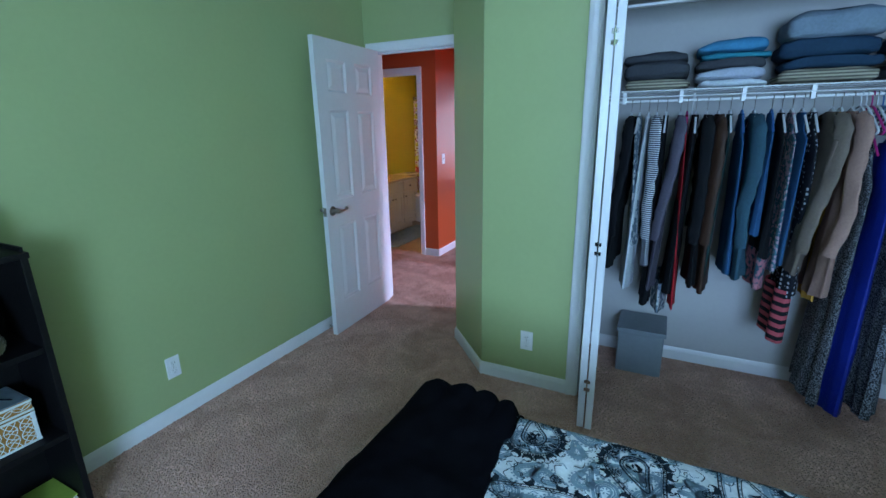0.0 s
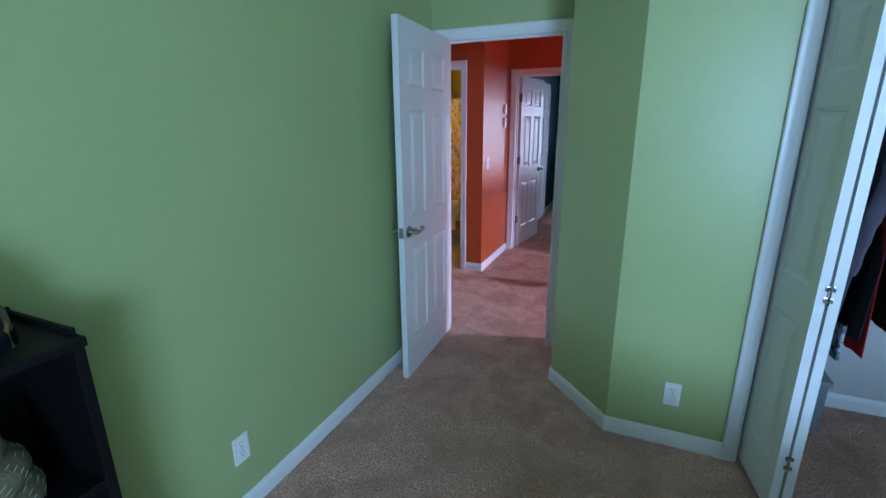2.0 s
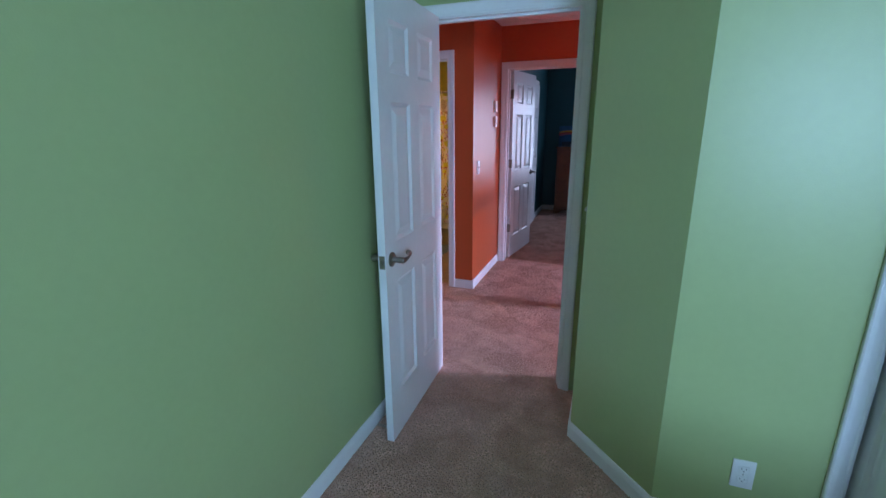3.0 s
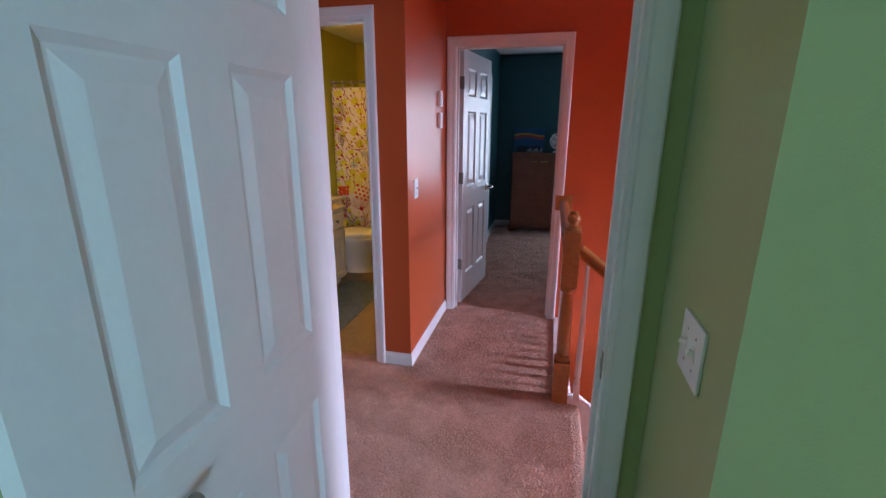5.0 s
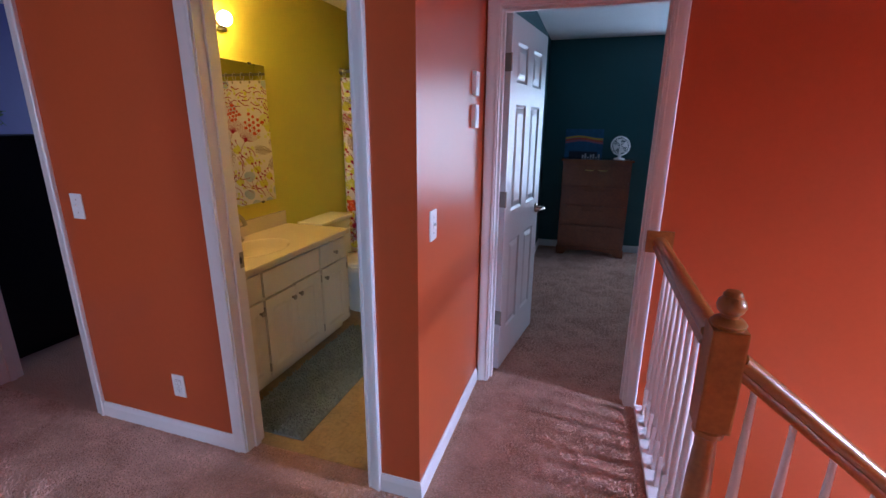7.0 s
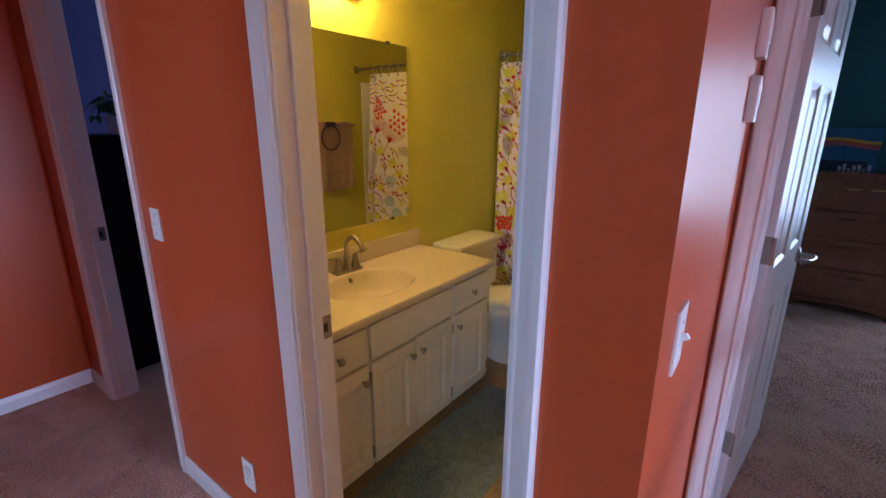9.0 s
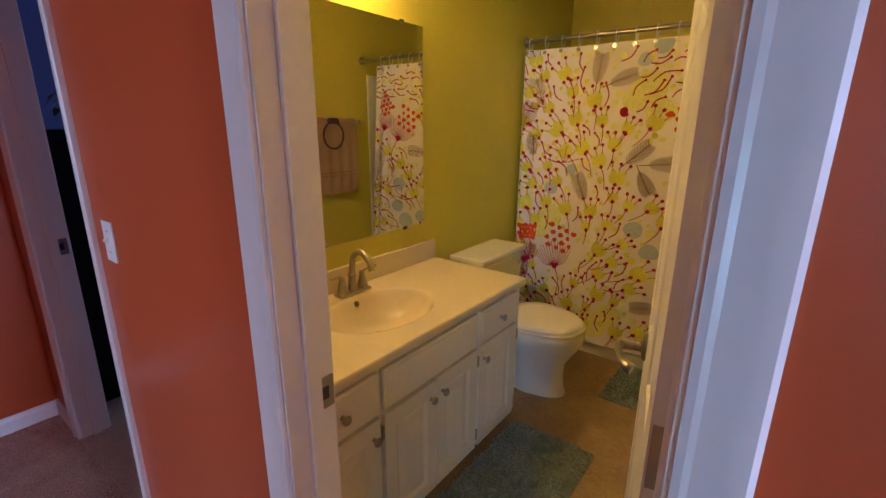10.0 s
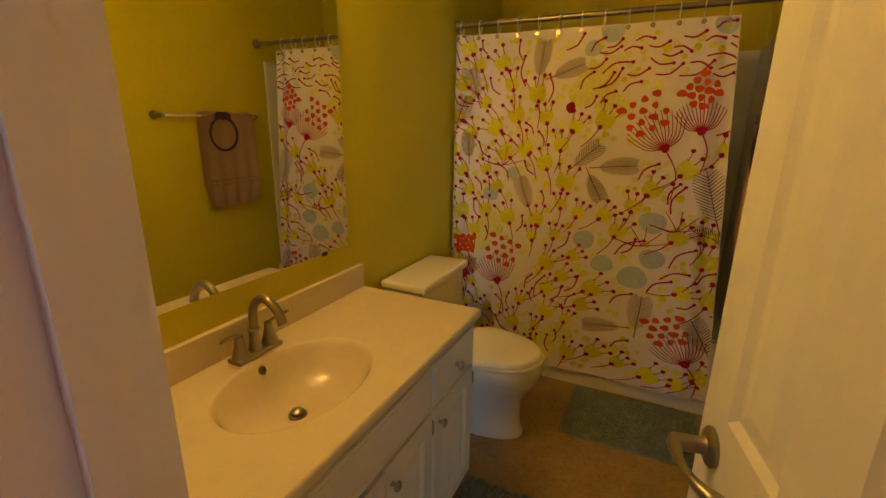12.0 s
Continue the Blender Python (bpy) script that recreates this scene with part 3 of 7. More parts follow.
wall("wall_bath_back", "y", 8.64, 8.75, -3.05, -1.56, 0, H, (OLIVE, OLIVE, OLIVE), label="olive green bathroom wall behind the tub")
wall("wall_purple_west", "x", -5.8, -5.7, 5.76, 8.75, 0, H, (PURPLE, PURPLE, PURPLE), label="blue purple wall of the dark room")
wall("wall_purple_back", "y", 8.75, 8.85, -5.8, -3.05, 0, H, (PURPLE, PURPLE, WHITE), ((-4.9, -3.9, 0.8, 2.0),), label="blue purple wall of the dark room")
wall("wall_purple_front", "y", 5.66, 5.76, -5.8, -4.52, 0, H, (PURPLE, PURPLE, PURPLE), label="blue purple wall of the dark room")
wall("wall_teal_back", "y", 9.96, 10.07, -1.45, 2.1, 0, H, (TEAL, TEAL, WHITE), ((-0.17, 0.73, 0.63, 2.0),), "dark teal bedroom wall with a window")
wall("wall_teal_east", "x", 2.1, 2.2, 6.61, 10.07, 0, H, (TEAL, TEAL, TEAL), label="dark teal bedroom wall")

hatch = thing("attic_hatch", (-0.97, 6.0, H), "white panel in a moulded frame in the hall ceiling", "attic hatch", kind="structure")
for q in ((-1.275, -0.66, 5.58, 5.64), (-1.275, -0.66, 6.37, 6.43), (-1.275, -1.215, 5.64, 6.37), (-0.72, -0.66, 5.64, 6.37)):
    part("hatch_frame", box(*q, H - 0.016, H - 0.001, 0.004), WHITE, hatch)
part("hatch_panel", box(-1.215, -0.72, 5.64, 6.37, H - 0.006, H - 0.001), CEIL, hatch)

# stairs: an upper flight down to a landing, a lower flight turning back
RISE, RUN, TOP = 0.19, 0.25, -0.435
for i in range(1, 6):
    x0 = TOP + RUN * (i - 1)
    b = box(x0 - 0.01, x0 + RUN + 0.03, 4.356, 5.46, -RISE * i - 0.24, -RISE * i, 0.018)
    tagged(new("stair_step", mesh("stair_step", b, CARPET, True)), "carpeted stair step going down", "stair", "stair steps", "structure")
LAND = -RISE * 6
slab("landing", ((TOP + RUN * 5, 4.356), (4.6, 4.356), (4.6, 6.61), (TOP + RUN * 5, 6.61)), LAND - 0.25, LAND, CARPET, "carpeted stair landing")
for i in range(1, 8):
    x1 = TOP + RUN * 5 - RUN * (i - 1)
    b = box(x1 - RUN - 0.03, x1 + 0.01, 5.55, 6.61, LAND - RISE * i - 0.24, LAND - RISE * i, 0.018)
    tagged(new("stair_step", mesh("stair_step", b, CARPET, True)), "carpeted step of the lower stair flight", "stair", "stair steps", "structure")
# rounded carpet nosing at the head of the stairs
b = tube(((TOP, 4.36, -0.022), (TOP, 5.455, -0.022)), 0.022, 12)
tagged(new("carpet_nosing", mesh("carpet_nosing", b, CARPET, True)), "rounded carpet nosing at the stair head", "floor edge", kind="structure")
# closed stringer between the flights, and the white landing tread under the balusters
b = bmesh.new()
pts = [(TOP - 0.12, -0.22), (TOP - 0.12, 0.02), (TOP + 0.02, 0.02), (TOP + RUN * 5, LAND + RISE + 0.02), (TOP + RUN * 5, LAND - 0.25)]
f0 = [b.verts.new((x, 5.462, z)) for x, z in pts]
f1 = [b.verts.new((x, 5.545, z)) for x, z in pts]
b.faces.new(f0)
b.faces.new(f1[::-1])
for i in range(5):
    b.faces.new((f0[i], f0[(i + 1) % 5], f1[(i + 1) % 5], f1[i]))
tagged(new("stair_stringer", mesh("stair_stringer", b, WHITE)), "white painted stair stringer", "stringer", kind="structure")
tagged(new("trim_landing_edge", mesh("trim_landing_edge", box(-0.558, -0.462, 5.47, 6.606, -0.22, 0.018, 0.004), WHITE)), "white board along the open floor edge", "trim", kind="structure")

# ---- skirtings, door frames ----
baseboard(((-1.345, 4.22), (-1.345, -0.99)))
baseboard(((0.473, 3.462), (-0.043, 3.462), (-0.385, 3.832), (-0.385, 4.22)))
baseboard(((2.3, 4.152), (0.45, 4.152)))
baseboard(((-2.375, 5.65), (-3.214, 5.65)))
baseboard(((-1.45, 6.592), (-1.45, 5.65), (-1.619, 5.65)))
baseboard(((-4.136, 5.65), (-4.40, 5.65), (-4.40, 4.36)))
baseboard(((2.05, 9.96), (-1.45, 9.96), (-1.45, 8.98)))
baseboard(((-1.45, 8.12), (-1.45, 6.74)))
baseboard(((-1.56, 5.78), (-1.56, 7.96)))
baseboard(((-3.05, 7.96), (-3.05, 7.03)))

door_frame("door_frame_bedroom", -1.277, -0.477, 2.057, pose(0, 4.24, 0), 0.115, "white moulded bedroom door frame", stop=0.04)
# frame of the added doorway, out of view
door_frame("door_frame_added_room", -3.2, -2.4, 2.057, pose(0, 4.24, 0), 0.115, "white moulded frame of an added doorway letting light into the hall")
door_frame("door_frame_bathroom", -2.327, -1.667, 2.057, pose(0, 5.65, 0), 0.11, "white moulded bathroom door frame", stop=0.045)
door_frame("door_frame_teal_room", -1.393, -0.597, 2.057, pose(0, 6.61, 0), 0.11, "white moulded frame of the teal bedroom door", stop=0.045)
door_frame("door_frame_dark_room", -4.088, -3.262, 2.057, pose(0, 5.65, 0), 0.11, "white moulded frame of the dark room door", stop=0.045)
door_frame("door_frame_closet", 0.52, 2.14, 2.05, pose(0, 3.462, 0), 0.108, "white moulded closet door frame", (True, False), 0.2)


def strike(x, y, z, rz, parent_label):
    b = box(-0.0015, 0.0015, -0.022, 0.022, -0.035, 0.035, 0.0012)
    s = solo("strike_plate", b, STEEL, (0, 0, 0), parent_label, "strike plate")
    s.matrix_basis = pose(x, y, z, 0, 0, rz)
    part("latch_hole", box(0.0005, 0.0022, -0.009, 0.009, -0.014, 0.014), SLOT, s)
    part("lip", box(-0.002, 0.0015, -0.032, -0.022, -0.02, 0.02, 0.001), STEEL, s)
    return s


strike(-2.3075, 5.738, 0.915, 0, "nickel strike plate on the bathroom door jamb")
strike(-4.0685, 5.735, 0.922, 0, "nickel strike plate on the dark room door jamb")
strike(-0.4965, 4.285, 0.915, 180, "nickel strike plate on the bedroom door jamb")

# door leaves
six_panel_door("door_bedroom", pose(-1.246, 4.225, 0.015, 0, 0, -87.9), "white six-panel bedroom door standing open against the wall", 0.752, hinges=(0.25, 1.03, 1.80))
six_panel_door("door_bathroom", pose(-1.688, 5.782, 0.015, 0, 0, 102), "white six-panel bathroom door standing open", 0.61, hinges=(0.25, 1.03, 1.80))
six_panel_door("door_teal_room", pose(-1.340, 6.735, 0.015, 0, 0, 82), "white six-panel teal bedroom door standing open", 0.755, hinges=(0.345, 1.068, 1.79))
six_panel_door("door_teal_closet", pose(-1.448, 8.92, 0.01, 0, 0, -90), "white six-panel door in the teal bedroom side wall", 0.74, handle=False)
b = casing_mesh(8.175, 8.925, 2.045)
b.transform(Matrix(((0, -1, 0, -1.45), (1, 0, 0, 0), (0, 0, 1, 0), (0, 0, 0, 1))))
tagged(new("door_frame_teal_closet", mesh("casing", b, WHITE, 30)), "white moulding round the teal bedroom side door", "door frame", kind="structure")


def bifold(name, points, label):
    """Two narrow three-panel leaves, folded together."""
    root = thing(name, (points[0][0], points[0][1], 0), label, "closet door")
    w, h, t = 0.33, 2.0, 0.032
    for k, ((x0, y0), (x1, y1)) in enumerate(zip(points[::2], points[1::2])):
        ang = math.atan2(y1 - y0, x1 - x0)
        m = Matrix.Translation((x0, y0, 0.02)) @ Matrix.Rotation(ang, 4, "Z")
        panels = [(0.06, w - 0.06, 0.20, 0.78), (0.06, w - 0.06, 0.93, 1.55), (0.06, w - 0.06, 1.66, 1.88)]
        b = panelled(w, h, t, panels)
        b.transform(m)
        leaf = part("door_leaf", b, DOOR, root)
        for p in panels:
            b = raised_panel(p, t)
            b.transform(m)
            part("panel", b, DOOR, leaf)
    mx, my = (points[1][0] + points[2][0]) / 2, points[1][1] + 0.001
    for z in (0.26, 0.95, 1.82):
        b = box(mx - 0.014, mx + 0.014, my - 0.004, my - 0.001, z - 0.030, z - 0.012, 0.001)
        box(mx - 0.014, mx + 0.014, my - 0.004, my - 0.001, z + 0.012, z + 0.030, 0.001, b)
        tube(((mx, my - 0.005, z - 0.036), (mx, my - 0.005, z + 0.036)), 0.004, 8, b)
        part("hinge", b, CHROME, root, "small bright folding hinge")


bifold("bifold_door", ((0.543, 3.489), (0.590, 3.162), (0.661, 3.163), (0.630, 3.492)), "white folded closet door with raised panels")

# windows: the bedroom's behind, the stairs', the teal room's
def window(name, m, w, h, label, sill=True):
    """A two-sash window in an opening of that size; local y runs outwards."""
    root = new(name)
    root.matrix_basis = m
    tagged(root, label, "window", kind="structure")
    b = box(0, 0.045, 0.03, 0.09, 0, h, 0.003)
    box(w - 0.045, w, 0.03, 0.09, 0, h, 0.003, b)
    box(0.045, w - 0.045, 0.03, 0.09, 0, 0.045, 0.003, b)
    box(0.045, w - 0.045, 0.03, 0.09, h - 0.045, h, 0.003, b)
    part("window_frame", b, WHITE, root)
    part("meeting_rail", box(0.045, w - 0.045, 0.035, 0.075, h / 2 - 0.02, h / 2 + 0.02, 0.003), WHITE, root)
    b = box(w / 2 - 0.01, w / 2 + 0.01, 0.05, 0.062, 0.045, h - 0.045)
    part("muntin", b, WHITE, root)
    part("window_sill", box(-0.05, w + 0.05, -0.04, 0.03, -0.03, -0.002, 0.004), WHITE, root)
    return root


window("window_bedroom", pose(2.6, -0.99, 0.9, 0, 0, 180), 1.5, 1.2, "white framed bedroom window")
window("window_stairs", pose(4.6, 6.15, 0.95, 0, 0, -90), 0.8, 1.35, "white framed window over the stair landing")
# unseen window, added round the hall's fill lamp
window("window_added_room", pose(-2.15, 1.2, 0.85, 0, 0, 180), 1.1, 1.2, "white framed window of an added unseen room")
window("window_dark_room", pose(-4.9, 8.75, 0.8), 1.0, 1.2, "white framed window of the dark room")
wt = window("window_teal_room", pose(-0.17, 9.96, 0.63), 0.90, 1.37, "white framed bright window with lowered blinds")
blind = thing("window_blind", (0.28, 9.975, 2.0), "white slatted window blind, lowered", "blind")
part("head_rail", box(-0.16, 0.72, 9.962, 9.985, 1.945, 1.985, 0.003), PLASTIC, blind)
slat = mesh("slat", box(-0.43, 0.43, -0.011, 0.011, -0.0006, 0.0006), PLASTIC)
for i in range(46):
    s = new("slat", slat)
    s.parent, s.matrix_basis = blind, pose(0, 0, -0.07 - 0.0275 * i, 24, 0, 0)
part("bottom_rail", box(-0.16, 0.72, 9.966, 9.984, 0.665, 0.68, 0.003), PLASTIC, blind)
for x in (0.0, 0.56):
    part("cord", tube(((x, 9.962, 0.67), (x, 9.962, 1.95)), 0.0012, 6), PLASTIC, blind)
tagged(new("backdrop_sky", mesh("backdrop_sky", box(-2.5, 3.2, 11.6, 11.62, -0.5, 4.5), SKYGLOW)), "bright overcast sky outside the window", "sky", kind="structure")


# ---- switches, outlets ----
def outlet(m, label):
    root = new("wall_outlet")
    root.matrix_basis = m
    tagged(root, label, "outlet", "wall outlets")
    part("cover_plate", box(-0.036, 0.036, -0.006, 0, -0.058, 0.058, 0.003), PLASTIC, root)
    for z in (-0.021, 0.021):
        soc = part("socket", box(-0.017, 0.017, -0.008, -0.005, z - 0.014, z + 0.014, 0.004), PLASTIC, root)
        part("slots", box(-0.008, -0.006, -0.0085, -0.0075, z, z + 0.007, 0, box(0.006, 0.008, -0.0085, -0.0075, z + 0.001, z + 0.007, 0, box(-0.002, 0.002, -0.0085, -0.0075, z - 0.009, z - 0.005))), SLOT, soc)
    part("screw", lathe(((0, 0), (0.003, 0), (0.002, 0.001), (0, 0.001)), 8, Matrix.Translation((0, -0.006, 0)) @ Matrix.Rotation(radians(90), 4, "X")), STEEL, root)


def switch(m, label, gangs=1):
    root = new("light_switch")
    root.matrix_basis = m
    tagged(root, label, "switch", "light switches")
    w = 0.036 + 0.023 * (gangs - 1)
    part("cover_plate", box(-w, w, -0.006, 0, -0.058, 0.058, 0.003), PLASTIC, root)
    for i in range(gangs):
        x = (i - (gangs - 1) / 2) * 0.046
        part("toggle_well", box(x - 0.006, x + 0.006, -0.0075, -0.005, -0.013, 0.013, 0.001), PLASTIC, root)
        b = box(-0.004, 0.004, -0.014, 0, -0.005, 0.005, 0.001)
        b.transform(pose(x, -0.005, 0, -30, 0, 0))
        part("toggle", b, PLASTIC, root)
        for z in (-0.03, 0.03):
            part("screw", lathe(((0, 0), (0.003, 0), (0.002, 0.001), (0, 0.001)), 8, Matrix.Translation((x, -0.006, z)) @ Matrix.Rotation(radians(90), 4, "X")), STEEL, root)


outlet(pose(-1.345, 2.375, 0.295, 0, 0, 90), "white double outlet on the green wall")
outlet(pose(0.238, 3.462, 0.28), "white double outlet on the pale green wall")
outlet(pose(-2.669, 5.65, 0.283), "white double outlet on the orange wall")
switch(pose(-0.385, 4.0, 1.115, 0, 0, -90), "white double light switch on the green wall", 2)
switch(pose(-1.45, 5.805, 1.122, 0, 0, 90), "white light switch on the orange wall")
switch(pose(-3.10, 5.65, 1.12), "white light switch on the orange hall wall")
for z, nm in ((1.672, "white thermostat on the orange wall"), (1.527, "white control box on the orange wall")):
    root = new("thermostat")
    root.matrix_basis = pose(-1.45, 6.385, z, 0, 0, 90)
    tagged(root, nm, "thermostat", "wall controls")
    part("case", box(-0.032, 0.032, -0.022, 0, -0.053, 0.053, 0.004), PLASTIC, root)
    part("cover", box(-0.022, 0.022, -0.024, -0.02, -0.02, 0.035, 0.002), PLASTIC, root)

# door stop spring on the bedroom skirting
spring = bend([(-1.30 + 0.004 * i / 2, 3.53 + 0.006 * math.cos(i * 1.57), 0.045 + 0.006 * math.sin(i * 1.57)) for i in range(34)], 3)
stop = solo("door_stop_spring", tube(spring, 0.0015, 6), STEEL, (-1.306, 3.53, 0.045), "coiled steel door stop on the white baseboard", "door stop", smooth=True)
part("rubber_tip", lathe(((0, 0), (0.008, 0), (0.008, 0.012), (0.005, 0.015), (0, 0.015)), 12, Matrix.Translation((-1.236, 3.53, 0.045)) @ Matrix.Rotation(radians(90), 4, "Y")), PLASTIC, stop, "white rubber tip", True)

# ---- stair rails ----
bal_profile = [(0.0, 0), (0.012, 0), (0.0155, 0.006), (0.0165, 0.02), (0.0125, 0.035), (0.0165, 0.05), (0.0175, 0.08), (0.016, 0.20), (0.0125, 0.42), (0.0085, 0.66), (0.0085, 0.70), (0, 0.70)]


def baluster_mesh(height):
    """A square foot, a turned vase and a long taper."""
    sq = 0.15
    b = box(-0.016, 0.016, -0.016, 0.016, 0, sq, 0.002)
    k = (height - sq) / 0.70
    lathe([(r, sq + z * k) for r, z in bal_profile], 14, None, b)
    return mesh("baluster", b, WHITE, 35)


balustrade = thing("balustrade", (-0.512, 5.50, 0), "oak stair railing with white turned balusters and newel", "railing")


def rail(points, parent, name="handrail"):
    """A moulded oak handrail along two points."""
    prof = ((-0.028, -0.03), (0.028, -0.03), (0.028, -0.018), (0.020, -0.008), (0.030, 0.006), (0.030, 0.018), (0.018, 0.029), (0.0, 0.032), (-0.018, 0.029), (-0.030, 0.018), (-0.030, 0.006), (-0.020, -0.008), (-0.028, -0.018))
    a, c = Vector(points[0]), Vector(points[1])
    d = (c - a).normalized()
    side = d.cross(Vector((0, 0, 1))).normalized()
    up = side.cross(d)
    b = bmesh.new()
    r0, r1 = [[b.verts.new(p + side * u + up * w) for u, w in prof] for p in (a, c)]
    n = len(prof)
    for i in range(n):
        b.faces.new((r0[i], r0[(i + 1) % n], r1[(i + 1) % n], r1[i]))
    b.faces.new(r0)
    b.faces.new(r1[::-1])
    return part(name, b, OAK, parent, "varnished oak handrail", 50)


NX, NY = -0.525, 5.50
b = box(NX - 0.043, NX + 0.043, NY - 0.043, NY + 0.043, 0.0, 0.25, 0.004)
part("newel_base", b, OAK, balustrade)
b = lathe(((0.0, 0), (0.034, 0), (0.044, 0.01), (0.044, 0.025), (0.030, 0.035), (0.034, 0.05), (0.036, 0.12), (0.034, 0.25), (0.028, 0.38), (0.026, 0.40), (0.040, 0.41), (0.040, 0.425), (0.030, 0.435), (0, 0.435)), 24, Matrix.Translation((NX, NY, 0.25)))
part("newel_shaft", b, OAK, balustrade, smooth=True)
part("newel_block", box(NX - 0.043, NX + 0.043, NY - 0.043, NY + 0.043, 0.685, 0.985, 0.006), OAK, balustrade)
b = lathe(((0.0, 0), (0.040, 0), (0.044, 0.010), (0.036, 0.020), (0.022, 0.026), (0.022, 0.034), (0.030, 0.042), (0.035, 0.055), (0.032, 0.070), (0.022, 0.082), (0.024, 0.086), (0.018, 0.096), (0, 0.10)), 24, Matrix.Translation((NX, NY, 0.985)))
part("newel_finial", b, OAK, balustrade, "turned oak finial", True)
rail(((NX - 0.02, NY + 0.04, 0.935), (NX - 0.02, 6.585, 0.935)), balustrade)
part("rosette", box(NX - 0.082, NX + 0.042, 6.588, 6.607, 0.885, 0.995, 0.005), OAK, balustrade, "square oak wall rosette")
rail(((NX + 0.04, NY, 0.885), (0.78, NY, 0.885 - 0.77 * (0.78 - NX - 0.04))), balustrade)
lev = baluster_mesh(0.885)
for i in range(10):
    o = new("baluster", lev)
    o.parent = balustrade
    o.location = Vector((NX + 0.015, NY + 0.11 + 0.102 * i, 0.018)) - BASES[balustrade]
slope = baluster_mesh(0.86)
for i in range(11):
    x = NX + 0.09 + 0.104 * i
    o = new("baluster", slope)
    o.parent = balustrade
    o.location = Vector((x, NY, 0.885 - 0.77 * (x - NX - 0.04) - 0.03 - 0.86)) - BASES[balustrade]

wr = thing("wall_handrail", (0.7, 6.55, -0.5), "varnished oak handrail bracketed to the stairwell wall", "handrail")
rail(((1.02, 6.545, -0.19), (-0.9, 6.545, -0.19 - 0.80 * 1.92)), wr, "rail_bar")
part("rail_return", box(0.985, 1.045, 6.53, 6.608, -0.222, -0.158, 0.008), OAK, wr, "oak end turned back to the wall")
for x in (0.85, 0.0, -0.8):
    z = -0.19 - 0.80 * (1.02 - x)
    part("bracket", tube(bend(((x, 6.607, z - 0.09), (x, 6.57, z - 0.085), (x, 6.545, z - 0.035)), 4), 0.006, 8), BRASS, wr, "brass bracket", True)

# ---- bedroom: bed ----
def cushion(x0, x1, y0, y1, z0, z1, r, wave=0.0, nx=24, ny=24, seed=0.0):
    """A soft block: rounded top edges and a gently uneven surface."""
    b = bmesh.new()
    rows = []
    for j in range(ny + 1):
        row = []
        for i in range(nx + 1):
            u, v = i / nx, j / ny
            x, y = x0 + (x1 - x0) * u, y0 + (y1 - y0) * v
            e = min(x - x0, x1 - x, y - y0, y1 - y)
            drop = r - math.sqrt(max(0, r * r - (r - min(e, r)) ** 2))
            z = z1 - drop + wave * noise.noise(Vector((x * 6 + seed, y * 6, seed)))
            row.append(b.verts.new((x, y, z)))
        rows.append(row)
    for j in range(ny):
        for i in range(nx):
            b.faces.new((rows[j][i], rows[j][i + 1], rows[j + 1][i + 1], rows[j + 1][i]))
    rim = rows[0] + [r_[-1] for r_ in rows[1:]] + rows[-1][-2::-1] + [r_[0] for r_ in rows[-2:0:-1]]
    low = [b.verts.new((v.co.x + 0.006 * math.sin(k * 0.9 + seed), v.co.y + 0.006 * math.cos(k * 0.8), z0)) for k, v in enumerate(rim)]
    n = len(rim)
    for k in range(n):
        b.faces.new((rim[k], low[k], low[(k + 1) % n], rim[(k + 1) % n]))
    b.faces.new(low)
    return b


COTTON = fabric("white_cotton_spread", (0.72, 0.76, 0.78))
bed = thing("bed", (1.15, 1.85, 0), "single bed with a white and dark blue scroll-printed spread", "bed")
part("bedspread", cushion(0.19, 2.25, 1.40, 2.345, 0.12, 0.615, 0.05, 0.0, 60, 34), COTTON, bed, "printed cotton bedspread", True)


def spread_at(x, y, lift=0.0):
    """The spread's flat top and rounded long edge."""
    e, r_ = min(2.345 - y, x - 0.19), 0.05
    return Vector((x, y, 0.615 - (r_ - math.sqrt(max(0, r_ * r_ - (r_ - min(max(e, 0), r_)) ** 2))) + lift))


INKS = {"navy": fabric("print_blue_black", (0.012, 0.022, 0.032)), "slate": fabric("print_slate_blue", (0.22, 0.31, 0.37)), "white": COTTON}
print_ = Ink(spread_at, INKS, {"navy": 0.0022, "slate": 0.0014, "white": 0.0030}, (0.21, 2.2, 1.5, 2.341))
rb = random.Random(21)


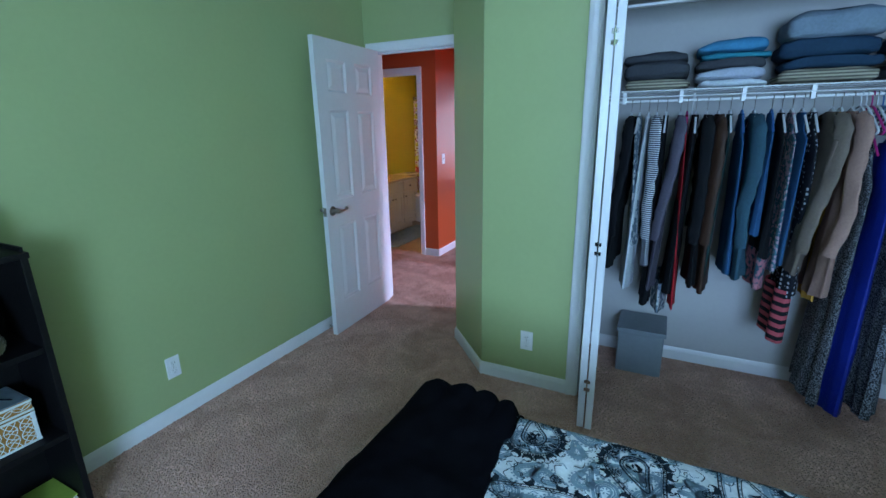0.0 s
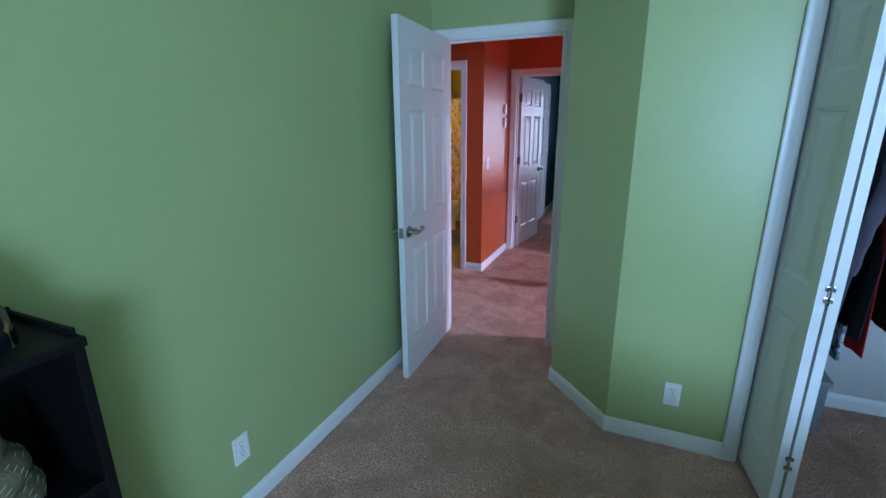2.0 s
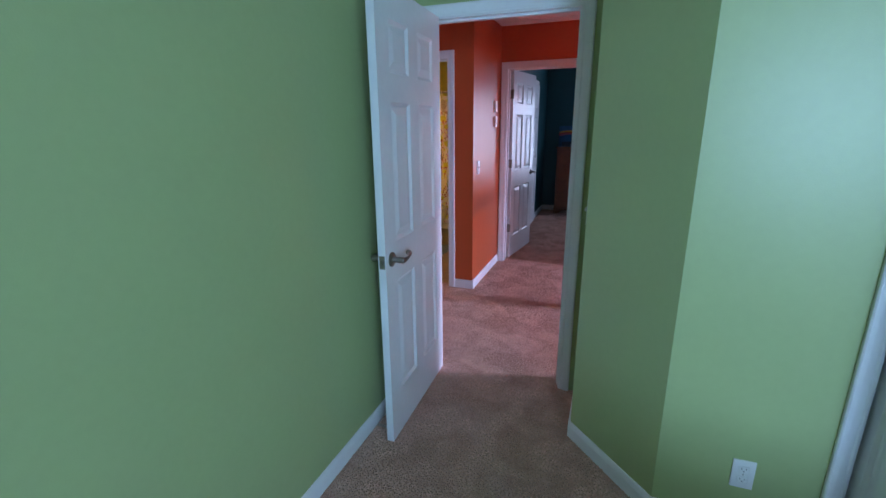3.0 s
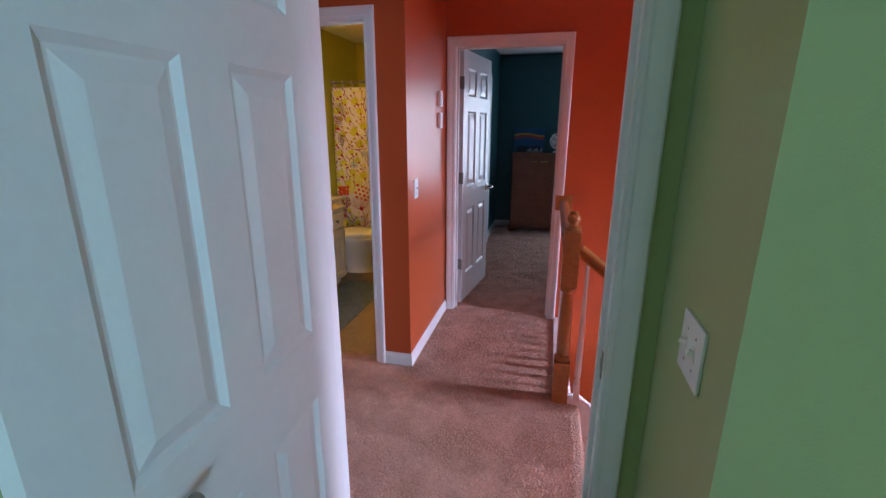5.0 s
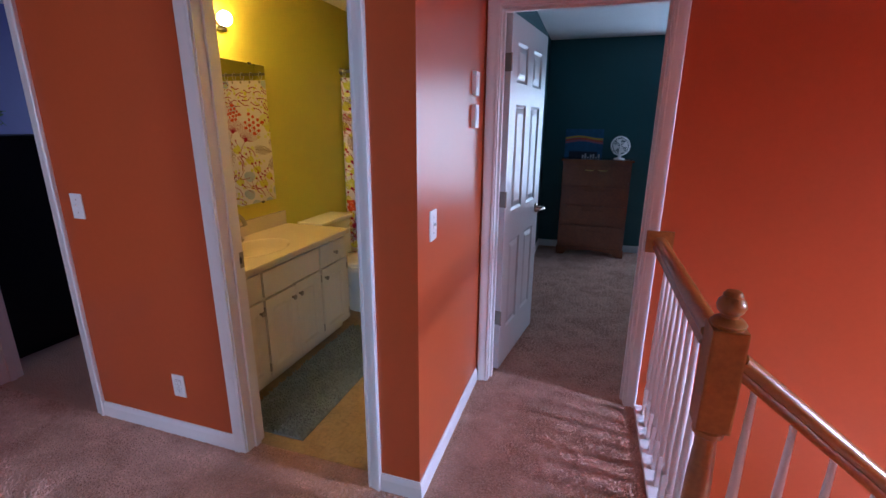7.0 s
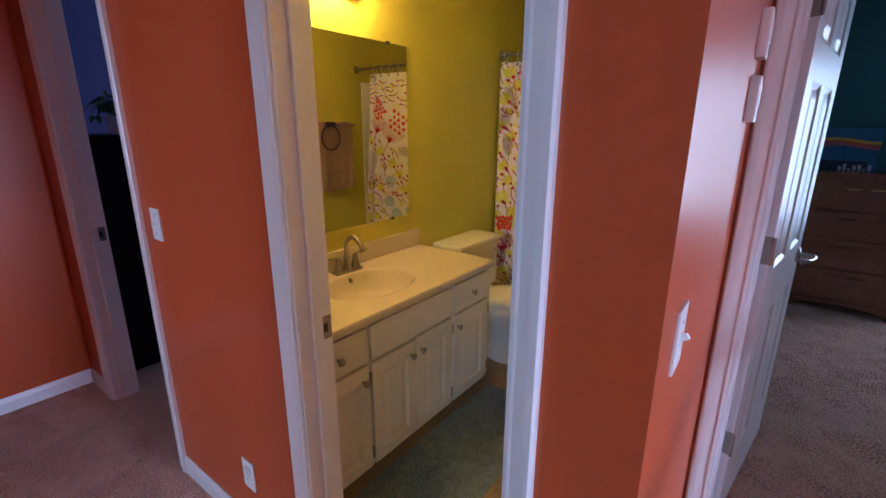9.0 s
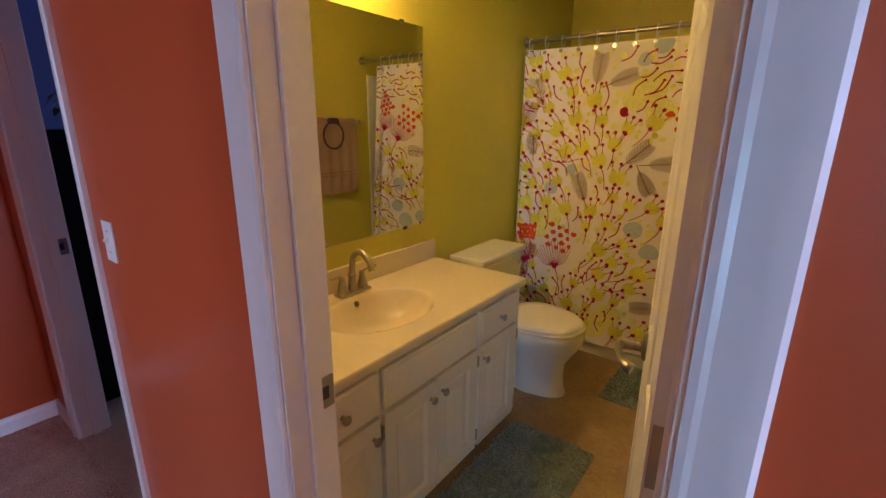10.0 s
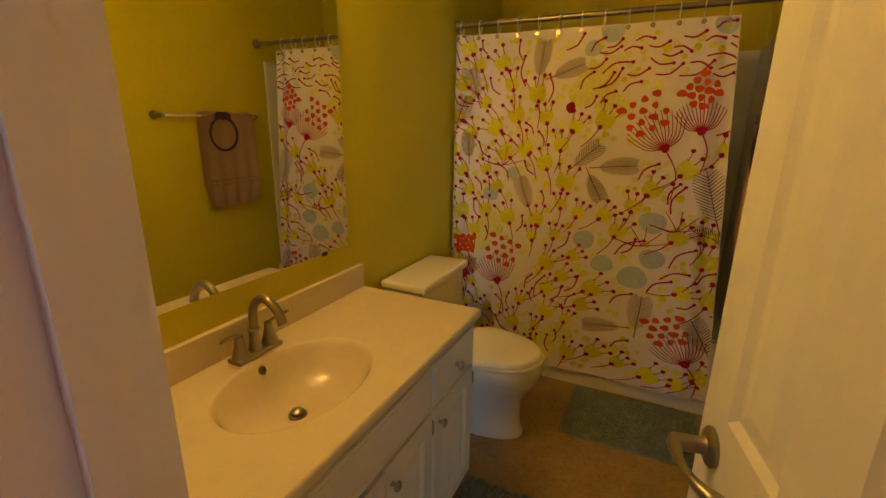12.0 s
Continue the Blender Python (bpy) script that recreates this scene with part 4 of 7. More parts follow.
def great_paisley(x, y, s, turn, flip):
    """A large teardrop: beaded double outline, scalloped flowers round it, a curled inner drop."""
    def at(u, w):
        w *= flip
        return x + u * math.cos(turn) - w * math.sin(turn), y + u * math.sin(turn) + w * math.cos(turn)

    def drop(k, n):
        pts = []
        for i in range(n + 1):
            a = 2 * math.pi * i / n
            tip = max(0.0, math.cos(a)) ** 3
            pts.append((k * s * (0.42 * math.cos(a) + 0.6 * tip), k * s * (0.42 * math.sin(a) * (1 - 0.3 * tip) + 0.35 * tip)))
        return pts
    for k, wd, key in ((1.0, 0.0017, "navy"), (0.90, 0.0012, "navy"), (0.84, 0.0012, "slate"), (0.46, 0.0020, "navy"), (0.36, 0.0012, "navy")):
        print_.stroke(key, [at(*q) for q in drop(k, 22)], wd)
    for u, w in drop(0.95, 64):
        print_.disc("navy", *at(u, w), 0.0022)
    for u, w in drop(0.41, 40):
        print_.disc("slate", *at(u, w), 0.0022)
    for u, w in drop(1.15, 17)[:-1]:
        a = math.atan2(w, u)
        q = at(u, w)
        print_.disc("navy", *q, 0.0165, 0.0145, turn)
        for k in (-0.8, 0.0, 0.8):
            print_.disc("white", *at(u + 0.0080 * math.cos(a + k), w + 0.0080 * math.sin(a + k)), 0.0066, 0.0040, turn + flip * (a + k))
    for i in range(12):
        a, d = rb.uniform(0, 6.28), rb.uniform(0.02, 0.12)
        print_.disc("navy", *at(s * d * math.cos(a), s * d * math.sin(a)), 0.008, 0.0035, a)
    for i in range(40):
        a, d = rb.uniform(1.7, 4.6), rb.uniform(0.24, 0.36)
        print_.disc(rb.choice(("navy", "slate")), *at(s * d * math.cos(a), s * d * math.sin(a)), rb.uniform(0.004, 0.009), 0.003, rb.uniform(0, 6.28))


for i in range(6):
    for j in range(3):
        great_paisley(0.60 + 0.27 * i + 0.13 * (j % 2), 2.24 - 0.24 * j, 0.185, 2.2 + 2.6 * (i % 2) + 0.5 * j, 1 if (i + j) % 2 else -1)
for i in range(26):
    for j in range(8):
        px, py = 0.40 + 0.07 * i + 0.035 * (j % 2) + rb.uniform(-0.02, 0.02), 2.31 - 0.095 * j + rb.uniform(-0.02, 0.02)
        print_.paisley("slate", px, py, 0.045 + 0.03 * rb.random(), rb.uniform(0, 6.28), rb.choice((-1, 1)))
        if (i + j) % 3 == 0:
            print_.rosette("navy", px + 0.035, py, 0.015)
for i in range(1500):
    px, py, a = rb.uniform(0.4, 2.15), rb.uniform(1.55, 2.325), rb.uniform(0, 6.28)
    ln = rb.uniform(0.014, 0.038)
    print_.stroke("navy" if i % 2 else "slate", [(px, py), (px + ln * 0.6 * math.cos(a), py + ln * 0.6 * math.sin(a)), (px + ln * math.cos(a + 0.7), py + ln * math.sin(a + 0.7))], 0.0018, 0.0008)
for key, bm_ in print_.bm.items():
    part("print_layer", bm_, INKS[key], bed, kind="stuff")
part("mattress", box(0.24, 2.2, 1.45, 2.28, 0.10, 0.50, 0.03), CLOSET, bed)
part("headboard", box(2.26, 2.31, 1.40, 2.335, 0, 1.0, 0.012), BLACKWOOD, bed)
for x in (0.27, 2.16):
    for y in (1.47, 2.26):
        part("leg", lathe(((0, 0), (0.02, 0), (0.026, 0.1), (0, 0.1)), 12, Matrix.Translation((x, y, 0))), BLACKWOOD, bed)


def throw():
    """A thick black throw bunched over the foot of the bed."""
    b = bmesh.new()
    rows = []
    n, m = 130, 70
    for j in range(m + 1):
        v = j / m
        row = []
        for i in range(n + 1):
            u = i / n
            # across: from the bed's end, over it, to the inner hem
            y = 1.42 + 0.955 * v
            s = u * 1.0
            if s < 0.42:
                x, z = 0.185 + 0.03 * math.sin(v * 9), 0.16 + (0.46 - 0.02) * s / 0.42
            else:
                k = (s - 0.42) / 0.58
                x = 0.190 + (0.345 + 0.03 * (1 - v)) * k
                z = 0.615 + 0.052 * math.sin(math.pi * min(1, k * 1.02) ** 0.6) ** 0.6
            # ruffles along the far hem
            f = max(0.0, (v - 0.80) / 0.20)
            k2 = max(0.0, (s - 0.42) / 0.58)
            lump = (abs(math.sin(4 * math.pi * k2 ** 1.3 + 0.4)) ** 0.8) * (0.35 + 0.65 * k2) if s > 0.42 else 0.2
            z += f ** 0.6 * (0.030 * lump - 0.004)
            y += 0.030 * f * lump
            if v > 0.93 and s > 0.42:
                z -= 4.2 * (v - 0.93) ** 1.5
            p = Vector((x * 9, y * 9, z * 9))
            d = 0.012 * noise.noise(p) + 0.005 * noise.noise(p * 3)
            row.append(b.verts.new((x + d * 0.4, y, z + d)))
        rows.append(row)
    for j in range(m):
        for i in range(n):
            b.faces.new((rows[j][i], rows[j][i + 1], rows[j + 1][i + 1], rows[j + 1][i]))
    g = bmesh.ops.extrude_face_region(b, geom=b.faces[:])
    for q in g["geom"]:
        if isinstance(q, bmesh.types.BMVert):
            q.co.z -= 0.02
            q.co.x += 0.02 if q.co.x < 0.2 else 0
    return b


solo("throw_blanket", throw(), BLANKET, (0.33, 1.9, 0.6), "thick black fleece throw bunched over the bed's end", "blanket", smooth=60)

# ---- bedroom: black bookcase and what stands on it ----
BX0, BX1, BY0, BY1, BH = -1.33, -1.05, 0.95, 1.815, 1.10
case = thing("bookcase", (-1.18, 1.38, 0), "low black wooden bookcase against the green wall", "bookcase")
for y in (BY0, BY1 - 0.022):
    part("side_panel", box(BX0, BX1, y, y + 0.022, 0, BH - 0.022, 0.003), BLACKWOOD, case)
part("back_panel", box(BX0, BX0 + 0.008, BY0 + 0.022, BY1 - 0.022, 0.05, BH - 0.022), BLACKWOOD, case)
part("top_board", box(BX0, BX1 + 0.006, BY0 - 0.004, BY1 + 0.004, BH - 0.022, BH, 0.005), BLACKWOOD, case)
b = box(BX0, BX0 + 0.012, BY0, BY1, BH, BH + 0.022, 0.003)
box(BX0 + 0.012, BX1 - 0.02, BY1 - 0.010, BY1, BH, BH + 0.016, 0.003, b)
part("gallery_rim", b, BLACKWOOD, case)
for z in (0.04, 0.375, 0.73):
    part("shelf", box(BX0 + 0.008, BX1 - 0.004, BY0 + 0.022, BY1 - 0.022, z, z + 0.022, 0.003), BLACKWOOD, case)
part("plinth", box(BX0, BX1 - 0.02, BY0 + 0.022, BY1 - 0.022, 0, 0.04), BLACKWOOD, case)

# coiled rope basket
ROPE = material("pale_rope_with_white_flecks", (0.18, 0.16, 0.09), 0.9, bump=0.8, bump_scale=120, vary=0.25, vary_scale=30)
FLECK = material("white_stitching", (0.38, 0.38, 0.30), 0.9)
cx, cy = -1.175, 1.595
basket = thing("coiled_basket", (cx, cy, 0.752), "tapering lidded basket of coiled pale rope with white stitches", "basket")
for k, (r, z) in enumerate(((0.100, 0.049), (0.088, 0.110), (0.058, 0.168), (0.026, 0.215))):
    ring = [(cx + r * math.cos(a * 0.2618), cy + r * math.sin(a * 0.2618), 0.752 + z - 0.012) for a in range(25)]
    part("coil", tube(ring, 0.037, 12), ROPE, basket, smooth=True)
    b = bmesh.new()
    for a in range(int(r * 190)):
        for h_ in (-0.7, -0.35, 0.0, 0.35, 0.7, 1.05):
            t0 = 2 * math.pi * a / int(r * 190) + h_
            q = Vector((cx + (r + 0.0365 * math.cos(h_)) * math.cos(t0), cy + (r + 0.0365 * math.cos(h_)) * math.sin(t0), 0.752 + z - 0.012 + 0.0365 * math.sin(h_)))
            e = Vector((-math.sin(t0), math.cos(t0), 0.35)) * 0.007
            tube((q - e, q + e), 0.0010, 4, b)
    part("stitching", b, FLECK, basket, kind="stuff")

# painted dome-shaped tortoise
SHELL = material("yellow_painted_ground", (0.40, 0.24, 0.03), 0.35, vary=0.2, vary_scale=20)
SCALE = material("glossy_dark_blue_spots", (0.010, 0.014, 0.022), 0.18, vary=0.3, vary_scale=15)
dome = thing("painted_tortoise", (-1.17, 1.61, BH), "small black and yellow spotted painted animal figure", "ornament")
AX, AY, AZ = 0.085, 0.145, 0.20


def on_dome(th, ph, k=1.0):
    return Vector((-1.17 + AX * k * math.cos(ph) * math.cos(th), 1.61 + AY * k * math.cos(ph) * math.sin(th), BH + AZ * k * math.sin(ph)))


b = bmesh.new()
grid = [[b.verts.new(on_dome(2 * math.pi * i / 36, math.pi / 2 * j / 12)) for i in range(36)] for j in range(12)]
tip = b.verts.new(on_dome(0, math.pi / 2))
for j in range(11):
    for i in range(36):
        b.faces.new((grid[j][i], grid[j][(i + 1) % 36], grid[j + 1][(i + 1) % 36], grid[j + 1][i]))
for i in range(36):
    b.faces.new((grid[11][i], grid[11][(i + 1) % 36], tip))
b.faces.new(grid[0][::-1])
part("shell", b, SHELL, dome, smooth=True)
for j, (ph, cnt) in enumerate(((0.10, 16), (0.36, 12), (0.68, 10), (1.02, 7), (1.36, 3))):
    for i in range(cnt):
        th = 2 * math.pi * (i + 0.5 * (j % 2)) / cnt
        b = bmesh.new()
        rt, rp = 0.95 * math.pi / cnt, (0.12 if j == 0 else 0.165)
        ring = [b.verts.new(on_dome(th + rt * math.copysign(abs(math.cos(a * 0.5236)) ** 0.75, math.cos(a * 0.5236)), ph + rp * math.copysign(abs(math.sin(a * 0.5236)) ** 0.75, math.sin(a * 0.5236)), 1.008)) for a in range(12)]
        c = b.verts.new(on_dome(th, ph, 1.03))
        for a in range(12):
            b.faces.new((ring[a], ring[(a + 1) % 12], c))
        part("spot", b, SCALE, dome, smooth=True)

# lattice box
BONE = material("white_bone_inlay", (0.66, 0.70, 0.68), 0.45, vary=0.1)
AMBER = material("amber_lacquer", (0.36, 0.17, 0.025), 0.35, vary=0.25, vary_scale=30)
SLATE = material("blue_grey_lid_paint", (0.16, 0.21, 0.24), 0.4, vary=0.25, vary_scale=14)
lx0, lx1, ly0, ly1, lz = -1.285, -1.108, 1.36, 1.735, 0.397
chest = thing("trinket_box", (-1.2, 1.55, lz), "inlaid trinket box with white petal lattice on amber", "box")
part("body", box(lx0, lx1, ly0, ly1, lz, lz + 0.118, 0.003), AMBER, chest)
lid = part("lid", box(lx0, lx1, ly0, ly1, lz + 0.121, lz + 0.168, 0.004), AMBER, chest)
part("lid_top", box(lx0 + 0.002, lx1 - 0.002, ly0 + 0.002, ly1 - 0.002, lz + 0.167, lz + 0.171, 0.001), SLATE, lid)
b = bmesh.new()
for z in (lz + 0.004, lz + 0.112, lz + 0.126, lz + 0.162):
    box(lx1 - 0.001, lx1 + 0.0025, ly0, ly1, z - 0.004, z + 0.004, 0, b)
    box(lx0, lx1, ly1 - 0.001, ly1 + 0.0025, z - 0.004, z + 0.004, 0, b)
for y in (ly0 + 0.006, ly1 - 0.006):
    box(lx1 - 0.001, lx1 + 0.002, y - 0.006, y + 0.006, lz, lz + 0.118, 0, b)
part("border", b, BONE, chest)
b = bmesh.new()


def petal(bm, c, ang, ln, wd, axis_x):
    """A lens-shaped outline lying on the box's front."""
    pts = []
    for k in range(17):
        a = 2 * math.pi * k / 16
        u, w = ln * math.cos(a), wd * math.sin(a) * abs(math.sin(a)) ** 0.2
        pts.append((u * math.cos(ang) - w * math.sin(ang), u * math.sin(ang) + w * math.cos(ang)))
    tube([(axis_x, c[0] + p[0], c[1] + p[1]) for p in pts], 0.0016, 4, bm)


for i in range(8):
    for j in range(3):
        yy, zz = ly0 + 0.03 + i * 0.045, lz + 0.022 + j * 0.036
        for a in (0.785, 2.356):
            petal(b, (yy, zz), a, 0.026, 0.009, lx1 + 0.001)
for i in range(14):
    petal(b, (ly0 + 0.02 + i * 0.026, lz + 0.145), 0.5 if i % 2 else 2.6, 0.016, 0.006, lx1 + 0.001)
part("petal_inlay", b, BONE, chest, kind="stuff")
b = bmesh.new()
for i in range(5):
    y = ly0 + 0.06 + i * 0.064
    for s in (-1, 1):
        tube(((-1.25, y - s * 0.024, lz + 0.172), (-1.15, y + s * 0.024, lz + 0.172)), 0.003, 5, b)
part("lid_pattern", b, SCALE, lid)

# mosaic bowl and green books on the bottom shelf
MOSAIC = fabric("pale_mosaic_glass", (0.42, 0.50, 0.52), (0.08, 0.10, 0.14), "dot", 70, 0.25)
b = lathe(((0, 0), (0.05, 0), (0.066, 0.02), (0.072, 0.06), (0.062, 0.10), (0.056, 0.105), (0.066, 0.06), (0.055, 0.02), (0, 0.012)), 28, Matrix.Translation((-1.145, 1.59, 0.062)))
solo("mosaic_bowl", b, MOSAIC, (-1.145, 1.59, 0.062), "pale mosaic glass candle bowl on the shelf", "bowl", smooth=True)
LIME = material("lime_green_book_cover", (0.30, 0.42, 0.06), 0.45, vary=0.08)
PAPER = material("book_paper", (0.65, 0.62, 0.52), 0.9, vary=0.1)
for k in range(2):
    z = 0.062 + 0.024 * k
    bk = thing("book", (-1.18, 1.72, z), "lime green paperback lying on the shelf", "book", "books on the shelf")
    part("cover", box(-1.28, -1.10 + 0.01 * k, 1.675, 1.785, z + 0.020, z + 0.0225, 0.001, box(-1.28, -1.10 + 0.01 * k, 1.675, 1.785, z, z + 0.0025, 0.001)), LIME, bk)
    part("pages", box(-1.277, -1.104 + 0.01 * k, 1.679, 1.781, z + 0.0025, z + 0.020), PAPER, bk)

# ---- closet: wire shelf, stacks, hanging clothes, bin ----
shelf = thing("wire_shelf", (1.3, 3.98, 1.65), "white coated wire closet shelf with hanging rail", "shelf")
b = bmesh.new()
for i in range(74):
    x = 0.46 + 0.025 * i
    tube(((x, 3.83, 1.652), (x, 4.148, 1.652)), 0.0016, 5, b)
part("wire_deck", b, PLASTIC, shelf, kind="stuff")
for y, z, r in ((3.83, 1.648, 0.0035), (3.83, 1.618, 0.003), (3.99, 1.648, 0.003), (4.146, 1.648, 0.003)):
    part("bar", tube(((0.455, y, z), (2.295, y, z)), r, 8), PLASTIC, shelf, smooth=True)
part("hanging_rail", tube(((0.455, 3.86, 1.598), (2.295, 3.86, 1.598)), 0.007, 10), PLASTIC, shelf, smooth=True)
for i in range(7):
    x = 0.62 + 0.27 * i
    part("hook_bracket", box(x - 0.009, x + 0.009, 3.832, 3.866, 1.585, 1.645, 0.003), PLASTIC, shelf)
for x in (0.95, 1.75):
    part("brace", tube(((x, 3.84, 1.63), (x, 4.148, 1.36)), 0.005, 8), PLASTIC, shelf)

CLOTH = {
    "charcoal": fabric("charcoal_knit", (0.055, 0.06, 0.07)),
    "black": fabric("black_cloth", (0.008, 0.009, 0.011)),
    "grey": fabric("grey_knit", (0.16, 0.18, 0.21)),
    "greyblue": fabric("grey_blue_fleece", (0.20, 0.26, 0.32)),
    "lavender": fabric("pale_lavender_cotton", (0.42, 0.46, 0.55)),
    "white": fabric("white_cotton", (0.62, 0.66, 0.70)),
    "teal": fabric("turquoise_cotton", (0.03, 0.22, 0.30)),
    "blue": fabric("bright_blue_cotton", (0.06, 0.24, 0.42)),
    "navy": fabric("navy_denim", (0.02, 0.05, 0.09)),
    "denim": fabric("washed_blue_denim", (0.035, 0.085, 0.12)),
    "jean": fabric("bright_denim", (0.03, 0.10, 0.22)),
    "plaid": fabric("cream_plaid_flannel", (0.42, 0.38, 0.28), (0.14, 0.13, 0.10), "stripe", 22),
    "brown": fabric("dark_brown_leather", (0.045, 0.022, 0.014), rough=0.45),
    "taupe": fabric("taupe_wool", (0.16, 0.125, 0.10)),
    "tan": fabric("dusty_pink_tan_cloth", (0.33, 0.20, 0.16)),
    "mauve": fabric("mauve_grey_knit", (0.095, 0.085, 0.115)),
    "red": fabric("red_cloth", (0.45, 0.02, 0.03)),
    "green": fabric("dark_green_cloth", (0.012, 0.035, 0.035)),
    "spotted": fabric("black_white_spotted_cloth", (0.012, 0.013, 0.016), (0.26, 0.28, 0.31), "bloom", 190),
    "dotted": fabric("black_cloth_with_pale_dots", (0.012, 0.014, 0.02), (0.45, 0.5, 0.55), "dot", 42),
    "floral": fabric("pink_floral_cloth", (0.50, 0.20, 0.24), (0.04, 0.10, 0.13), "bloom", 38),
    "tealfloral": fabric("teal_floral_cloth", (0.05, 0.13, 0.17), (0.45, 0.30, 0.36), "bloom", 60),
    "skirt": fabric("red_black_striped_cloth", (0.012, 0.012, 0.015), (0.50, 0.09, 0.11), "stripe", 7),
    "royal": fabric("royal_blue_satin", (0.008, 0.018, 0.20), rough=0.4),
    "yellow": fabric("mustard_scarf", (0.55, 0.30, 0.05)),
    "striped": fabric("navy_white_striped_cotton", (0.02, 0.025, 0.045), (0.6, 0.62, 0.66), "stripe", 30),
    "pattern": fabric("blue_grey_print", (0.10, 0.14, 0.18), (0.45, 0.48, 0.5), "bloom", 45),
}


def folded(x0, x1, y0, y1, z0, z1, mat, label, seed):
    """A soft folded garment: pillowy, with fold creases along the front and sagging corners."""
    b = bmesh.new()
    hx, hy, hz = (x1 - x0) / 2, (y1 - y0) / 2, (z1 - z0) / 2
    cx_, cy_, cz_ = (x0 + x1) / 2, (y0 + y1) / 2, (z0 + z1) / 2

    def power(c, e):
        return math.copysign(abs(c) ** e, c)
    n, m = 56, 22
    folds = max(1, round((z1 - z0) / 0.022))
    rings = []
    for j in range(1, m):
        ph = math.pi * (j / m - 0.5)
        ring = []
        for i in range(n):
            th = 2 * math.pi * i / n
            sz = power(math.sin(ph), 0.55)
            k = power(math.cos(ph), 0.30)
            x = hx * k * power(math.cos(th), 0.28)
            y = hy * k * power(math.sin(th), 0.28)
            z = hz * sz
            p = Vector((x * 11 + seed * 7, y * 11, z * 14))
            crease = 0.022 * abs(math.sin(math.pi * folds * (sz * 0.5 + 0.5) + 1.5 * noise.noise(p * 0.4)))
            x *= 1 - crease - 0.03 * noise.noise(p * 0.6)
            y *= 1 - 1.6 * crease + 0.05 * noise.noise(p * 0.5 + Vector((3, 1, 2)))
            e = (abs(x) / hx) ** 3
            z += 0.30 * hz * noise.noise(p * 0.45 + Vector((0, 0, seed))) * (sz * 0.5 + 0.5) + 0.010 * noise.noise(p * 1.1) + 0.005 * noise.noise(p * 2.2) - 0.4 * hz * e * (sz * 0.5 + 0.5)
            ring.append(b.verts.new((cx_ + x, cy_ + y, max(z0, cz_ + z))))
        rings.append(ring)
    for r0, r1 in zip(rings, rings[1:]):
        for i in range(n):
            b.faces.new((r0[i], r0[(i + 1) % n], r1[(i + 1) % n], r1[i]))
    b.faces.new(rings[0][::-1])
    b.faces.new(rings[-1])
    return solo("folded_garment", b, mat, (cx_, cy_, z0), label, "folded clothes", "folded clothes on the shelf", True)


Z0 = 1.655
stacks = (
    (0.60, 0.915, ((0.055, "plaid", "folded cream plaid shirt on the wire shelf"), (0.085, "charcoal", "folded charcoal sweater on a plaid shirt"), (0.05, "charcoal", "folded charcoal sweater on a stack"))),
    (0.945, 1.245, ((0.035, "white", "folded white shirt on the wire shelf"), (0.055, "lavender", "folded pale lavender shirt in a stack"), (0.05, "charcoal", "folded grey sweater in a stack"), (0.03, "teal", "folded turquoise shirt in a stack"), (0.055, "blue", "folded bright blue shirt on a stack"))),
    (1.285, 1.66, ((0.065, "plaid", "folded cream checked blanket on the wire shelf"), (0.055, "navy", "folded navy trousers in a stack"), (0.085, "navy", "folded dark denim jeans in a stack"), (0.12, "greyblue", "folded grey blue fleece on a stack"))),
    (1.68, 2.0, ((0.075, "grey", "folded grey sweater on the wire shelf"), (0.05, "plaid", "folded cream plaid shirt on a stack"), (0.09, "navy", "folded navy sweater on a stack"))),
)
seed = 1.0
for x0, x1, items in stacks:
    z = Z0
    for h_, c, label in items:
        seed += 1.7
        dx = 0.012 * math.sin(seed * 5)
        folded(x0 + dx, x1 + dx, 3.835 + 0.01 * math.cos(seed), 4.13, z, z + h_, CLOTH[c], label, seed)
        z += h_ * 0.93
HANGER = material("white_plastic_hanger", (0.65, 0.67, 0.7), 0.4)
HPINK = material("magenta_plastic_hanger", (0.45, 0.02, 0.18), 0.4)
HBLUE = material("blue_plastic_hanger", (0.03, 0.12, 0.32), 0.4)


